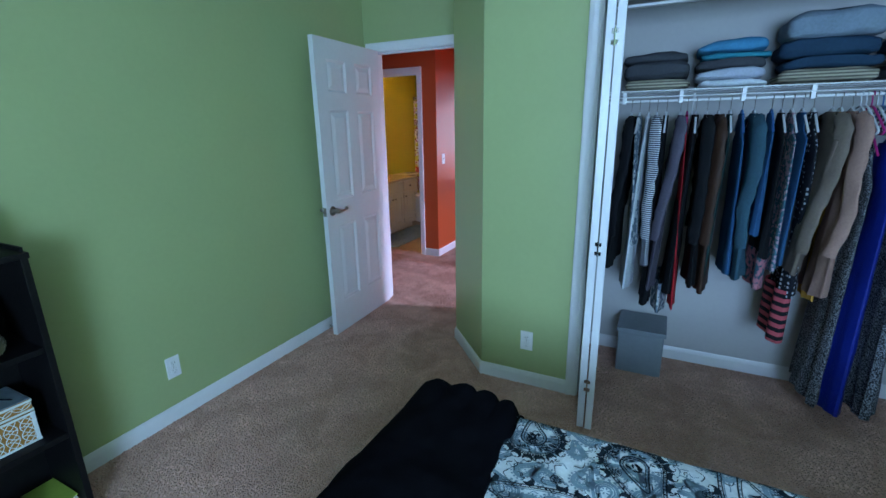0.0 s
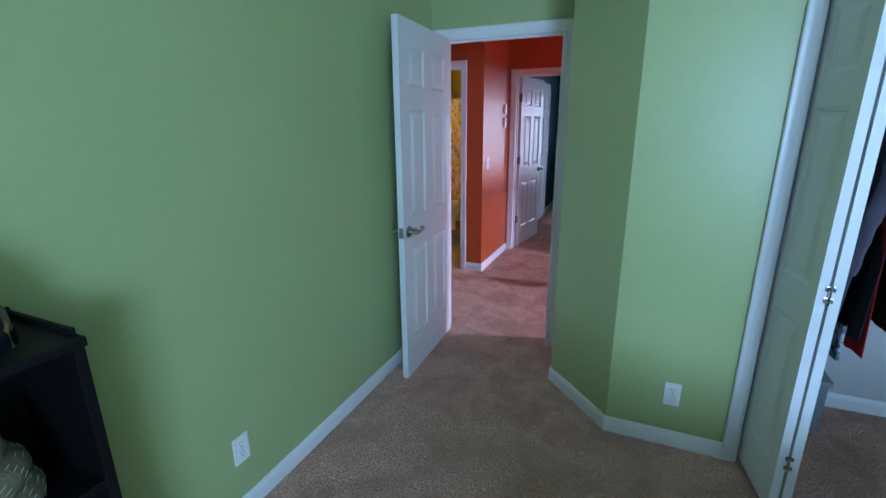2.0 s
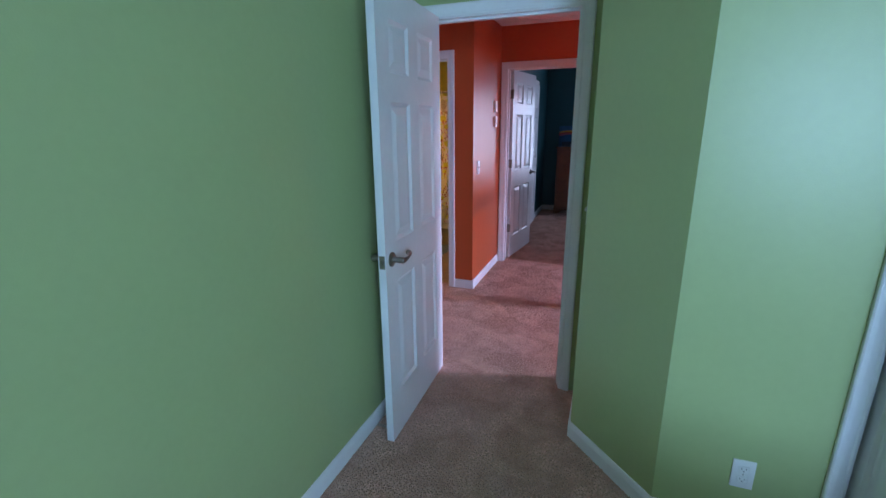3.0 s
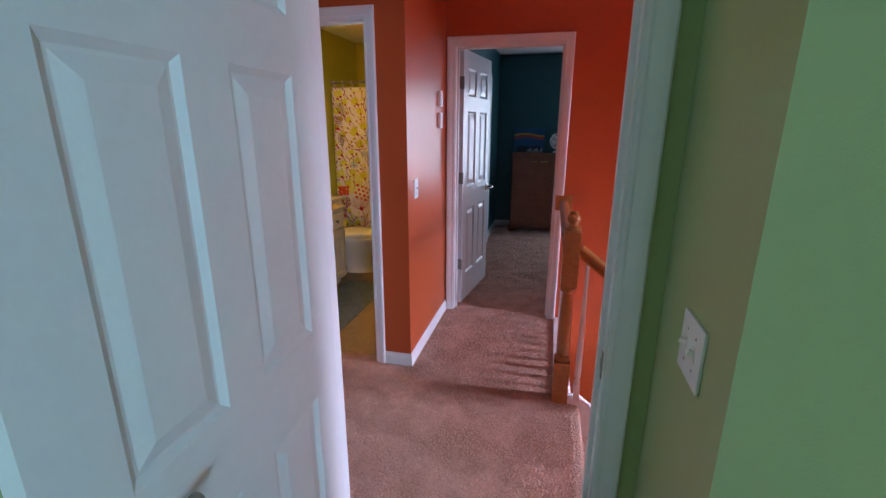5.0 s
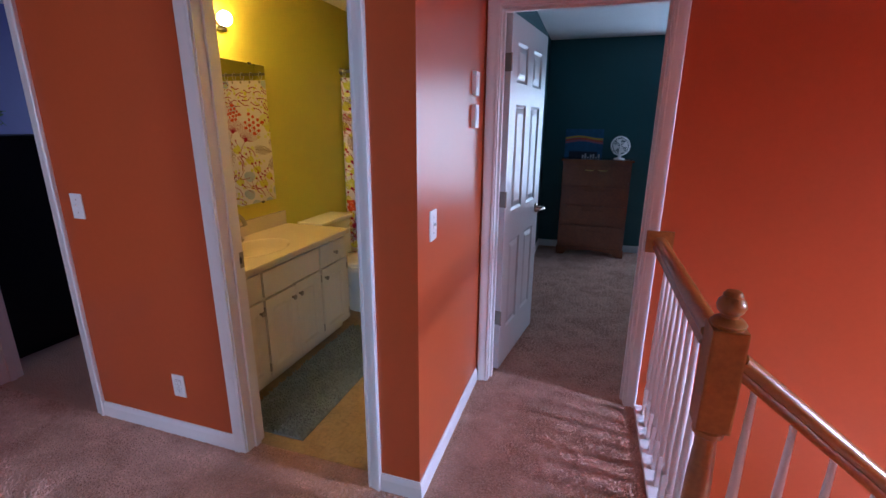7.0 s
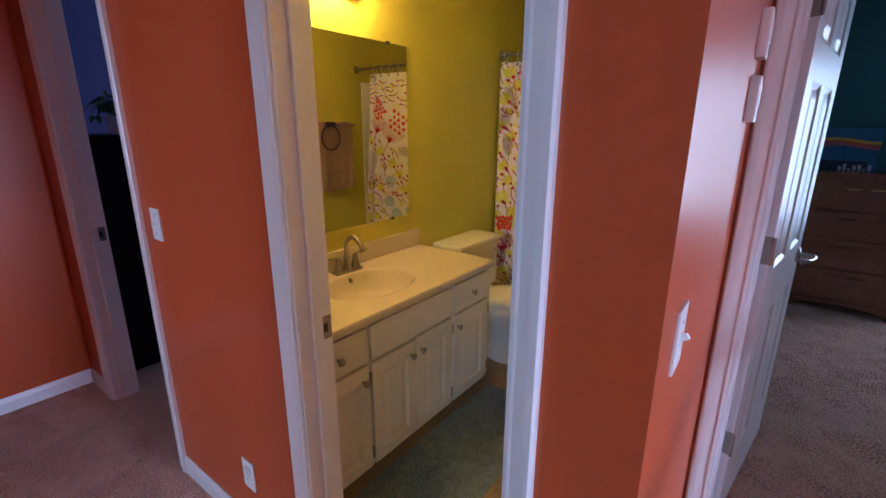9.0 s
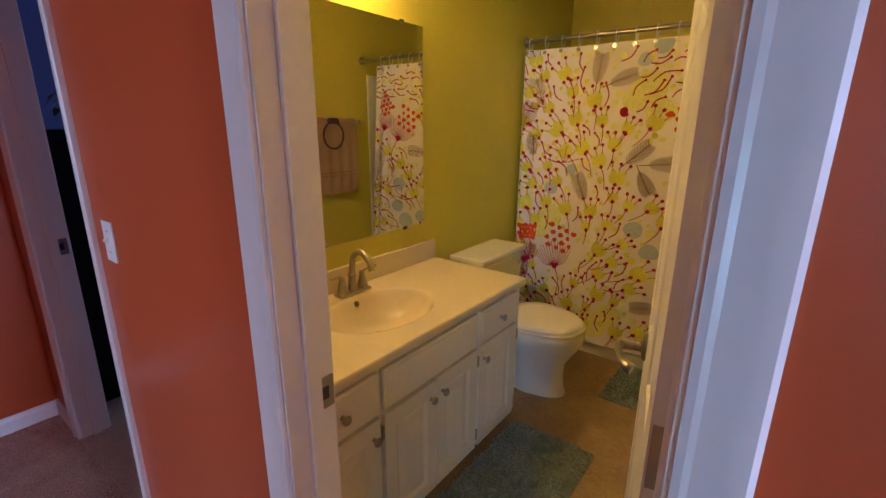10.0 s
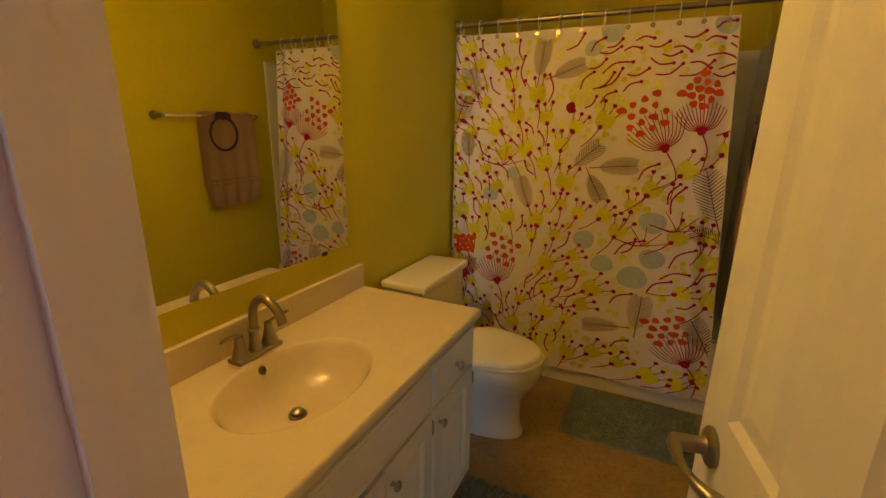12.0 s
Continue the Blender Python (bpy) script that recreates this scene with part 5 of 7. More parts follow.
def garment(x, bottom, mat, label, width=0.21, thick=0.022, sleeves=True, hanger=HANGER, top=1.50, flare=1.0, y=3.86, hem=None, lean=0.0):
    """Clothing on a hanger, hung edge-on to the rail."""
    lean = lean or 0.035 * math.sin(x * 83)
    root = thing("hanging_garment", (x, y, bottom), label, "clothes", "clothes on the rail")
    hk = bend(((x, y - 0.012, 1.592), (x, y - 0.006, 1.607), (x, y + 0.008, 1.606), (x, y + 0.011, 1.59), (x, y, 1.565), (x, y, top + 0.035)), 4)
    hg = part("hanger", tube(hk, 0.0018, 6), STEEL, root, smooth=True)
    part("hanger_arm", tube(bend(((x, y - width * 0.9, top - 0.06), (x, y - 0.03, top + 0.03), (x, y + 0.03, top + 0.03), (x, y + width * 0.9, top - 0.06)), 5), 0.005, 8), hanger, hg, smooth=True)
    b = bmesh.new()
    n, m = 36, 18
    rings = []
    for j in range(m + 1):
        t = j / m
        z = top + 0.025 - (top + 0.025 - bottom) * t
        sh = min(1.0, 0.22 + 6.0 * t * (top - bottom) / 0.9 * 0.35 + 0.10)
        a = width * (sh if t < 0.16 else 1.0) * (1 + (flare - 1) * t)
        th = thick * (0.55 + 0.6 * t)
        ring = []
        for i in range(n):
            g = 2 * math.pi * i / n
            fold = 1 + 0.34 * t * math.sin(5 * g + x * 40) + 0.30 * t * math.sin(11 * g + x * 17 + 2 * t) + 0.25 * noise.noise(Vector((g * 1.5, z * 9, x * 30)))
            yy = y + a * math.cos(g) * (1 - 0.03 * math.sin(3 * g + x * 9))
            xx = x + th * math.sin(g) * fold + lean * t
            zz = z - (0.007 * math.sin(2 * g + x * 31) if j == m else 0)
            ring.append(b.verts.new((xx, yy, zz)))
        rings.append(ring)
    for r0, r1 in zip(rings, rings[1:]):
        for i in range(n):
            b.faces.new((r0[i], r0[(i + 1) % n], r1[(i + 1) % n], r1[i]))
    b.faces.new(rings[0])
    part("body", b, mat, root, smooth=True)
    if hem:
        b = bmesh.new()
        keep = [[b.verts.new(v) for v in [Vector((x + (p[0] - x) * 1.05, y + (p[1] - y) * 1.012, z_)) for p in pts]] for pts, z_ in hem["rings"](x, y, width, thick, bottom, n)]
        for r0, r1 in zip(keep, keep[1:]):
            for i in range(n):
                b.faces.new((r0[i], r0[(i + 1) % n], r1[(i + 1) % n], r1[i]))
        part("lower_layer", b, hem["mat"], root, smooth=True)
    if sleeves:
        ln = min(0.60, top - bottom - 0.03)
        for s in (-1, 1):
            q = 0.5 + 0.5 * math.sin(x * 57 + s)
            dl = lean * 0.8
            c = bend(((x, y + s * width * 0.55, top + 0.008), (x + 0.006, y + s * width * 0.90, top - 0.055), (x + 0.3 * dl + 0.010 - 0.012 * q, y + s * width * (1.02 + 0.05 * q), top - 0.24), (x + 0.6 * dl - 0.014 + 0.02 * q, y + s * width * (0.98 + 0.16 * q), top - 0.42), (x + dl - 0.02 * q, y + s * width * (1.0 + 0.10 * q), top - ln)), 6)
            rad = [(0.024 + 0.014 * min(1, k / 6) - 0.010 * k / len(c)) * (1 + 0.10 * math.sin(k * 1.9 + x * 60)) for k in range(len(c))]
            b = tube(c, rad, 14, None, 0.45)
            for v in b.verts:
                v.co += Vector((0.006, 0.010, 0)) * noise.noise(v.co * 22 + Vector((x * 9, 0, s)))
            part("sleeve", b, mat, root, smooth=True)


def lower(depth, k=1.0):
    def rings(x, y, width, thick, bottom, n):
        out = []
        for j in range(7):
            z = bottom + 0.03 - (depth + 0.03) * j / 6
            out.append(([(x + thick * 1.25 * math.sin(2 * math.pi * i / n) * (1 + 0.4 * math.sin(10 * math.pi * i / n + x * 40)), y + width * k * math.cos(2 * math.pi * i / n)) for i in range(n)], z))
        return out
    return rings


garment(0.66, 0.72, CLOTH["black"], "black jacket on a hanger")
garment(0.70, 0.86, CLOTH["pattern"], "blue grey printed blouse on a hanger", sleeves=False)
garment(0.745, 0.60, CLOTH["white"], "white shirt on a hanger", sleeves=False)
garment(0.785, 0.74, CLOTH["striped"], "navy and white striped top on a hanger", 0.19)
garment(0.83, 0.50, CLOTH["black"], "long black trousers on a hanger", 0.13, sleeves=False)
garment(0.895, 0.62, CLOTH["mauve"], "mauve grey long cardigan on a hanger", lean=-0.06, hem={"mat": CLOTH["pattern"], "rings": lower(0.14, 0.8)})
garment(0.925, 0.52, CLOTH["red"], "red and black top on a hanger", 0.20, 0.014, False, HPINK)
garment(0.965, 0.60, CLOTH["black"], "black dress on a hanger", 0.20, 0.028, False)
garment(1.015, 0.66, CLOTH["black"], "black blazer on a hanger")
garment(1.065, 0.64, CLOTH["brown"], "dark brown leather jacket on a hanger", 0.21, 0.028)
garment(1.115, 0.72, CLOTH["green"], "dark green top on a hanger", 0.19, sleeves=False)
garment(1.165, 0.74, CLOTH["jean"], "bright blue denim shirt on a hanger", 0.19, 0.02, False, HBLUE)
garment(1.215, 0.73, CLOTH["denim"], "washed denim jacket on a hanger", 0.22, 0.03)
garment(1.285, 0.95, CLOTH["jean"], "blue denim jeans on a hanger", 0.15, sleeves=False, hanger=HBLUE)
garment(1.325, 0.84, CLOTH["black"], "black top with a pink floral hem on a hanger", 0.18, sleeves=False, hem={"mat": CLOTH["floral"], "rings": lower(0.16, 0.9)})
garment(1.365, 0.78, CLOTH["tealfloral"], "teal and pink floral blouse on a hanger", 0.19, sleeves=False)
garment(1.405, 0.82, CLOTH["jean"], "blue shirt on a hanger", 0.20, sleeves=False)
garment(1.445, 0.66, CLOTH["dotted"], "black dotted dress with a red striped skirt on a hanger", 0.17, 0.03, False, hem={"mat": CLOTH["skirt"], "rings": lower(0.25, 0.95)})
garment(1.515, 0.79, CLOTH["taupe"], "taupe wool jacket on a hanger", 0.22, 0.036, lean=-0.07)
garment(1.545, 0.63, CLOTH["yellow"], "mustard yellow scarf over a hanger", 0.10, 0.016, False)
garment(1.585, 0.69, CLOTH["tan"], "dusty pink tan jacket on a hanger", 0.22, 0.034, lean=-0.02)
garment(1.665, 0.13, CLOTH["spotted"], "long black and white speckled dress on a hanger", 0.17, 0.035, False, HPINK, top=1.40, flare=1.2, lean=-0.035)
garment(1.735, 0.11, CLOTH["royal"], "long royal blue satin dress on a hanger", 0.17, 0.045, False, HBLUE, top=1.36, flare=1.35, lean=-0.03)
garment(1.82, 0.12, CLOTH["spotted"], "long black patterned skirt on a hanger", 0.19, 0.04, False, HPINK, flare=1.2)
garment(1.90, 0.40, CLOTH["navy"], "navy coat on a hanger", hanger=HBLUE)
garment(1.96, 0.50, CLOTH["greyblue"], "grey blue coat on a hanger", hanger=HPINK)

HBLACK = material("black_plastic_hanger", (0.012, 0.012, 0.014), 0.4)


def empty_hanger(x, mat, label):
    """A plastic hanger with nothing on it: a hook, sloping arms and a straight bar."""
    y = 3.86
    root = thing("empty_hanger", (x, y, 1.42), label, "hanger", "empty hangers on the rail")
    hook = bend(((x, y - 0.012, 1.592), (x, y - 0.006, 1.607), (x, y + 0.008, 1.606), (x, y + 0.011, 1.59), (x, y, 1.57), (x, y, 1.545)), 4)
    part("hook", tube(hook, 0.0028, 6), mat, root, smooth=True)
    for s in (-1, 1):
        part("arm", tube(bend(((x, y, 1.545), (x, y + s * 0.05, 1.532), (x, y + s * 0.19, 1.455), (x, y + s * 0.205, 1.438), (x, y + s * 0.19, 1.428)), 4), 0.0048, 8), mat, root, smooth=True)
    part("bar", tube(((x, y - 0.19, 1.428), (x, y + 0.19, 1.428)), 0.0042, 8), mat, root, smooth=True)


for i, (hm, hn) in enumerate(((HANGER, "white"), (HANGER, "white"), (HPINK, "magenta"), (HANGER, "white"), (HBLUE, "blue"), (HBLUE, "blue"), (HBLACK, "black"), (HPINK, "magenta"), (HBLACK, "black"))):
    empty_hanger(1.612 + 0.019 * i, hm, "empty " + hn + " plastic hanger on the closet rail")

bin_ = thing("storage_bin", (0.83, 3.98, 0), "grey plastic lidded storage bin on the closet floor", "storage bin")
part("body", box(0.70, 0.955, 3.85, 4.13, 0, 0.262, 0.012), GREYBOX, bin_)
part("lid", box(0.69, 0.965, 3.84, 4.138, 0.264, 0.292, 0.008), GREYBOX, bin_)

# ---- bathroom: vanity ----
VY0, VY1, VF, VT = 5.765, 7.01, -2.53, 0.735
vanity = thing("vanity_cabinet", (-2.79, 6.39, 0), "white painted bathroom vanity cabinet with nickel knobs", "cabinet")
b = box(-3.048, VF, VY0, VY0 + 0.018, 0.09, VT)
for q in ((-3.048, VF, VY1 - 0.018, VY1, 0.09, VT), (-3.048, VF, VY0 + 0.018, VY1 - 0.018, 0.09, 0.108), (VF - 0.018, VF, VY0 + 0.018, VY1 - 0.018, 0.108, VT)):
    box(*q, 0, b)
part("carcass", b, VANITY, vanity)
part("toe_kick", box(-3.048, VF - 0.07, VY0, VY1, 0, 0.09), VANITY, vanity)


def knob(y, z, parent, x=-2.511):
    m = Matrix.Translation((x, y, z)) @ Matrix.Rotation(radians(90), 4, "Y")
    return part("knob", lathe(((0, 0), (0.008, 0), (0.006, 0.004), (0.0055, 0.012), (0.013, 0.016), (0.0155, 0.021), (0.013, 0.026), (0.006, 0.029), (0, 0.0295)), 18, m), STEEL, parent, "brushed nickel knob", True)


def cab_door(y0, y1, z0, z1, ky, kz, hinge_y):
    """An overlay door with an arched raised field."""
    w, h, t = y1 - y0, z1 - z0, 0.019
    m = Matrix.Translation((VF + 0.001, y0, z0)) @ Matrix(((0, -1, 0, 0.019), (1, 0, 0, 0), (0, 0, 1, 0), (0, 0, 0, 1)))
    p = (0.05, w - 0.05, 0.05, h - 0.06)
    b = panelled(w, h, t, [p])
    b.transform(m)
    d = part("door", b, VANITY, vanity)
    b = raised_panel(p, t)
    b.transform(m)
    part("panel", b, VANITY, d)
    knob(ky, kz, d)
    for z in (z0 + 0.06, z1 - 0.06):
        part("hinge", box(VF + 0.002, VF + 0.022, hinge_y - 0.006, hinge_y + 0.006, z - 0.024, z + 0.024, 0.003), STEEL, d)
    return d


def drawer_front(y0, y1, z0, z1, ky=None):
    d = part("drawer_front", box(VF + 0.001, VF + 0.019, y0, y1, z0, z1, 0.006), VANITY, vanity)
    part("field", box(VF + 0.018, VF + 0.0205, y0 + 0.014, y1 - 0.014, z0 + 0.014, z1 - 0.014, 0.002), VANITY, d)
    if ky:
        knob(ky, (z0 + z1) / 2, d, -2.509)


drawer_front(5.79, 6.082, 0.578, 0.722, 5.937)
drawer_front(6.102, 6.632, 0.578, 0.722)
drawer_front(6.652, 6.96, 0.578, 0.722, 6.806)
cab_door(5.79, 6.082, 0.10, 0.565, 6.052, 0.505, 5.785)
cab_door(6.102, 6.365, 0.10, 0.562, 6.330, 0.500, 6.094)
cab_door(6.370, 6.632, 0.10, 0.568, 6.398, 0.500, 6.640)
cab_door(6.652, 6.96, 0.10, 0.568, 6.682, 0.505, 6.966)


def countertop():
    """A one-piece cream top with an oval bowl sunk into it."""
    x0, x1, y0, y1, z = -3.048, -2.505, 5.763, 7.022, 0.770
    cx_, cy_, ax, ay = -2.77, 6.36, 0.172, 0.24
    b = bmesh.new()
    n = 72
    rings = []
    for s, dz in ((1.0, 0.0), (0.975, -0.004), (0.94, -0.016), (0.88, -0.045), (0.78, -0.078), (0.62, -0.103), (0.40, -0.116), (0.16, -0.122), (0.09, -0.124)):
        rings.append([b.verts.new((cx_ - 0.02 * (1 - s) + ax * s * math.cos(2 * math.pi * i / n), cy_ + ay * s * math.sin(2 * math.pi * i / n), z + dz)) for i in range(n)])
    outer = []
    for i in range(n):
        a = 2 * math.pi * i / n
        dx, dy = math.cos(a), math.sin(a)
        k = min(((x1 - 0.006 if dx > 0 else x0) - cx_) / dx if abs(dx) > 1e-6 else 9e9, ((y1 - 0.006 if dy > 0 else y0) - cy_) / dy if abs(dy) > 1e-6 else 9e9)
        outer.append(b.verts.new((cx_ + dx * k, cy_ + dy * k, z)))
    lip = [b.verts.new((cx_ + ax * 1.05 * math.cos(2 * math.pi * i / n), cy_ + ay * 1.04 * math.sin(2 * math.pi * i / n), z)) for i in range(n)]
    chain = [outer, lip] + rings
    for a, c in zip(chain, chain[1:]):
        for i in range(n):
            b.faces.new((a[i], a[(i + 1) % n], c[(i + 1) % n], c[i]))
    b.faces.new(rings[-1])
    # corners of the slab between the rays
    cor = [b.verts.new((qx, qy, z)) for qx, qy in ((x1 - 0.006, y1 - 0.006), (x0, y1 - 0.006), (x0, y0), (x1 - 0.006, y0))]
    for c in cor:
        best = sorted(range(n), key=lambda i: abs(math.atan2(c.co.y - cy_, c.co.x - cx_) - math.atan2(outer[i].co.y - cy_, outer[i].co.x - cx_)))[:2]
        b.faces.new((c, outer[best[0]], outer[best[1]]))
    # front and end edges
    for p in (((x1 - 0.006, y0), (x1 - 0.006, y1 - 0.006), (1, 0)), ((x1 - 0.006, y1 - 0.006), (x0, y1 - 0.006), (0, 1))):
        (ax_, ay_), (bx_, by_), (nx_, ny_) = p
        prof = ((0, 0), (0.004, -0.002), (0.006, -0.007), (0.006, -0.026), (0.003, -0.034), (-0.02, -0.0345))
        r = [[b.verts.new((qx + nx_ * o, qy + ny_ * o, z + dz)) for o, dz in prof] for qx, qy in ((ax_, ay_), (bx_, by_))]
        for k in range(len(prof) - 1):
            b.faces.new((r[0][k], r[1][k], r[1][k + 1], r[0][k + 1]))
    bmesh.ops.remove_doubles(b, verts=b.verts, dist=1e-4)
    return b


top = thing("countertop", (-2.78, 6.39, 0.735), "cream one-piece vanity top with an oval basin", "countertop")
part("basin_top", countertop(), CREAM, top, smooth=50)
part("backsplash", box(-3.049, -3.028, 5.763, 7.012, 0.7705, 0.868, 0.005), CREAM, top)
part("overflow_ring", lathe(((0.009, 0), (0.013, 0.0), (0.013, 0.0025), (0.009, 0.0025), (0.009, 0)), 20, pose(-2.925, 6.372, 0.742, 0, 62, 0)), STEEL, top, "nickel overflow ring", True)
drain = part("drain", lathe(((0, 0), (0.026, 0), (0.026, 0.003), (0.020, 0.004), (0.019, 0.0), (0, 0)), 24, Matrix.Translation((-2.79, 6.36, 0.647))), STEEL, top, "nickel drain flange", True)
part("stopper", lathe(((0, 0), (0.017, 0), (0.018, 0.008), (0.014, 0.012), (0, 0.0135)), 20, Matrix.Translation((-2.79, 6.36, 0.652))), STEEL, drain, smooth=True)

FX, FY, FZ = -2.975, 6.40, 0.771
faucet = thing("bathroom_faucet", (FX, FY, FZ), "brushed nickel two-handle faucet with an arched spout", "faucet")
b = box(FX - 0.026, FX + 0.026, FY - 0.079, FY + 0.079, FZ, FZ + 0.014, 0.006)
part("base_plate", b, STEEL, faucet, smooth=True)
for s in (-1, 1):
    post = part("handle_post", lathe(((0, 0), (0.026, 0), (0.022, 0.012), (0.016, 0.035), (0.012, 0.058), (0.013, 0.064), (0.009, 0.07), (0, 0.072)), 20, Matrix.Translation((FX, FY + s * 0.053, FZ + 0.012))), STEEL, faucet, smooth=True)
    c = bend(((FX, FY + s * 0.053, FZ + 0.077), (FX + 0.006, FY + s * 0.075, FZ + 0.087), (FX + 0.016, FY + s * 0.120, FZ + 0.092)), 5)
    part("lever", tube(c, [0.009, 0.009, 0.0085, 0.008, 0.0075, 0.007, 0.007, 0.0075, 0.008, 0.008, 0.006], 10, None, 0.6), STEEL, post, smooth=True)
c = bend(((FX, FY, FZ + 0.01), (FX, FY, FZ + 0.09), (FX + 0.012, FY, FZ + 0.155), (FX + 0.055, FY, FZ + 0.182), (FX + 0.10, FY, FZ + 0.155), (FX + 0.118, FY, FZ + 0.118)), 6)
part("spout", tube(c, [0.021, 0.020, 0.018, 0.0165, 0.0155, 0.015] + [0.013] * (len(c) - 9) + [0.0135, 0.014, 0.0145], 14), STEEL, faucet, smooth=True)
part("collar", lathe(((0.0155, 0), (0.0185, 0.003), (0.0185, 0.008), (0.0155, 0.011)), 20, Matrix.Translation((FX, FY, FZ + 0.072))), STEEL, faucet, smooth=True)

mir = thing("wall_mirror", (-3.045, 6.37, 0.965), "large frameless wall mirror above the vanity", "mirror")
part("glass", box(-3.0485, -3.043, 5.80, 6.937, 0.965, 1.862, 0.001), MIRROR, mir)
for y, z in ((6.80, 1.862), (6.0, 1.862), (6.80, 0.965), (6.0, 0.965)):
    part("clip", box(-3.0485, -3.040, y - 0.012, y + 0.012, z - 0.008, z + 0.006, 0.001), SLOT, mir)

lamp = thing("vanity_light", (-3.05, 6.36, 2.02), "nickel bar light with three lit globe bulbs", "wall lamp")
part("back_plate", box(-3.049, -3.025, 6.10, 6.615, 2.012, 2.10, 0.004), STEEL, lamp)
for y in (6.18, 6.36, 6.54):
    part("socket", lathe(((0, 0), (0.022, 0), (0.024, 0.012), (0.018, 0.022), (0, 0.022)), 18, Matrix.Translation((-3.025, y, 2.062)) @ Matrix.Rotation(radians(90), 4, "Y")), STEEL, lamp, smooth=True)
    b = bmesh.new()
    bmesh.ops.create_uvsphere(b, u_segments=20, v_segments=12, radius=0.04, matrix=Matrix.Translation((-2.965, y, 2.066)))
    part("bulb", b, GLOW, lamp, "lit globe bulb", True)

# ---- bathroom: toilet ----
toilet = thing("toilet", (-2.7, 7.39, 0), "white ceramic toilet with closed lid", "toilet")
TY = 7.39
part("tank", box(-3.035, -2.83, TY - 0.225, TY + 0.225, 0.40, 0.715, 0.03, None, 3), CERAMIC, toilet, smooth=40)
part("tank_lid", box(-3.04, -2.815, TY - 0.24, TY + 0.24, 0.715, 0.752, 0.014, None, 3), CERAMIC, toilet, smooth=40)


def oval_rings(levels, n=40):
    """Stacked egg-shaped rings: (z, centre x, half length, half width)."""
    b = bmesh.new()
    rings = []
    for z, cx_, ax, ay in levels:
        ring = []
        for i in range(n):
            a = 2 * math.pi * i / n
            k = 1.0 if math.cos(a) > 0 else 0.82
            ring.append(b.verts.new((cx_ + ax * k * math.cos(a), TY + ay * math.sin(a) * (1 + 0.06 * (math.cos(a) < 0)), z)))
        rings.append(ring)
    for r0, r1 in zip(rings, rings[1:]):
        for i in range(n):
            b.faces.new((r0[i], r0[(i + 1) % n], r1[(i + 1) % n], r1[i]))
    b.faces.new(rings[0][::-1])
    b.faces.new(rings[-1])
    return b


part("bowl", oval_rings(((0.0, -2.60, 0.190, 0.105), (0.02, -2.60, 0.188, 0.104), (0.05, -2.605, 0.178, 0.096), (0.12, -2.605, 0.174, 0.094), (0.19, -2.605, 0.180, 0.102), (0.25, -2.60, 0.214, 0.136), (0.31, -2.59, 0.242, 0.168), (0.355, -2.585, 0.248, 0.178), (0.385, -2.585, 0.246, 0.178), (0.392, -2.585, 0.236, 0.17))), CERAMIC, toilet, smooth=60)
part("pedestal_back", box(-2.93, -2.66, TY - 0.09, TY + 0.09, 0.0, 0.36, 0.03, None, 3), CERAMIC, toilet, smooth=40)
part("tank_shelf", box(-3.0, -2.72, TY - 0.13, TY + 0.13, 0.33, 0.40, 0.025, None, 3), CERAMIC, toilet, smooth=40)
part("seat", oval_rings(((0.393, -2.585, 0.240, 0.176), (0.397, -2.585, 0.248, 0.184), (0.408, -2.585, 0.248, 0.184), (0.412, -2.585, 0.242, 0.178))), CERAMIC, toilet, smooth=50)
part("lid", oval_rings(((0.413, -2.59, 0.236, 0.174), (0.417, -2.59, 0.244, 0.181), (0.428, -2.59, 0.242, 0.179), (0.437, -2.59, 0.222, 0.160), (0.440, -2.59, 0.15, 0.10))), CERAMIC, toilet, smooth=60)
for s in (-1, 1):
    part("seat_hinge", tube(((-2.80, TY + s * 0.075 - 0.02, 0.418), (-2.80, TY + s * 0.075 + 0.02, 0.418)), 0.012, 10), CERAMIC, toilet, smooth=True)
part("flush_lever", tube(bend(((-2.829, TY + 0.17, 0.66), (-2.812, TY + 0.17, 0.66), (-2.808, TY + 0.13, 0.655)), 4), 0.006, 8), CHROME, toilet, "chrome flush lever", True)

# ---- bathroom: tub, rod, curtain ----
tub = thing("bathtub", (-2.3, 8.3, 0), "white bathtub with a matching wall surround", "bathtub")
b = bmesh.new()
outer = [(-3.048, 7.965), (-1.562, 7.965), (-1.562, 8.638), (-3.048, 8.638)]
levels = []
for pts, z in ((outer, -0.003), (outer, 0.385), ([(-3.046, 7.985), (-1.564, 7.985), (-1.564, 8.636), (-3.046, 8.636)], 0.405),
               ([(-2.96, 8.06), (-1.65, 8.06), (-1.65, 8.57), (-2.96, 8.57)], 0.405), ([(-2.90, 8.12), (-1.72, 8.12), (-1.72, 8.51), (-2.86, 8.51)], 0.10)):
    levels.append([b.verts.new((x, y, z)) for x, y in pts])
for r0, r1 in zip(levels, levels[1:]):
    for i in range(4):
        b.faces.new((r0[i], r0[(i + 1) % 4], r1[(i + 1) % 4], r1[i]))
b.faces.new(levels[-1])
bmesh.ops.bevel(b, geom=[e for e in b.edges if e.calc_length() > 0.01 and min(v.co.z for v in e.verts) > 0.05], offset=0.012, segments=2, affect="EDGES")
part("tub_shell", b, TUBWHITE, tub, smooth=40)
part("apron_ledge", box(-3.046, -1.564, 7.948, 7.966, -0.003, 0.075, 0.006), TUBWHITE, tub)
part("surround_end", box(-1.575, -1.561, 7.99, 8.63, 0.405, 1.83, 0.004), TUBWHITE, tub)
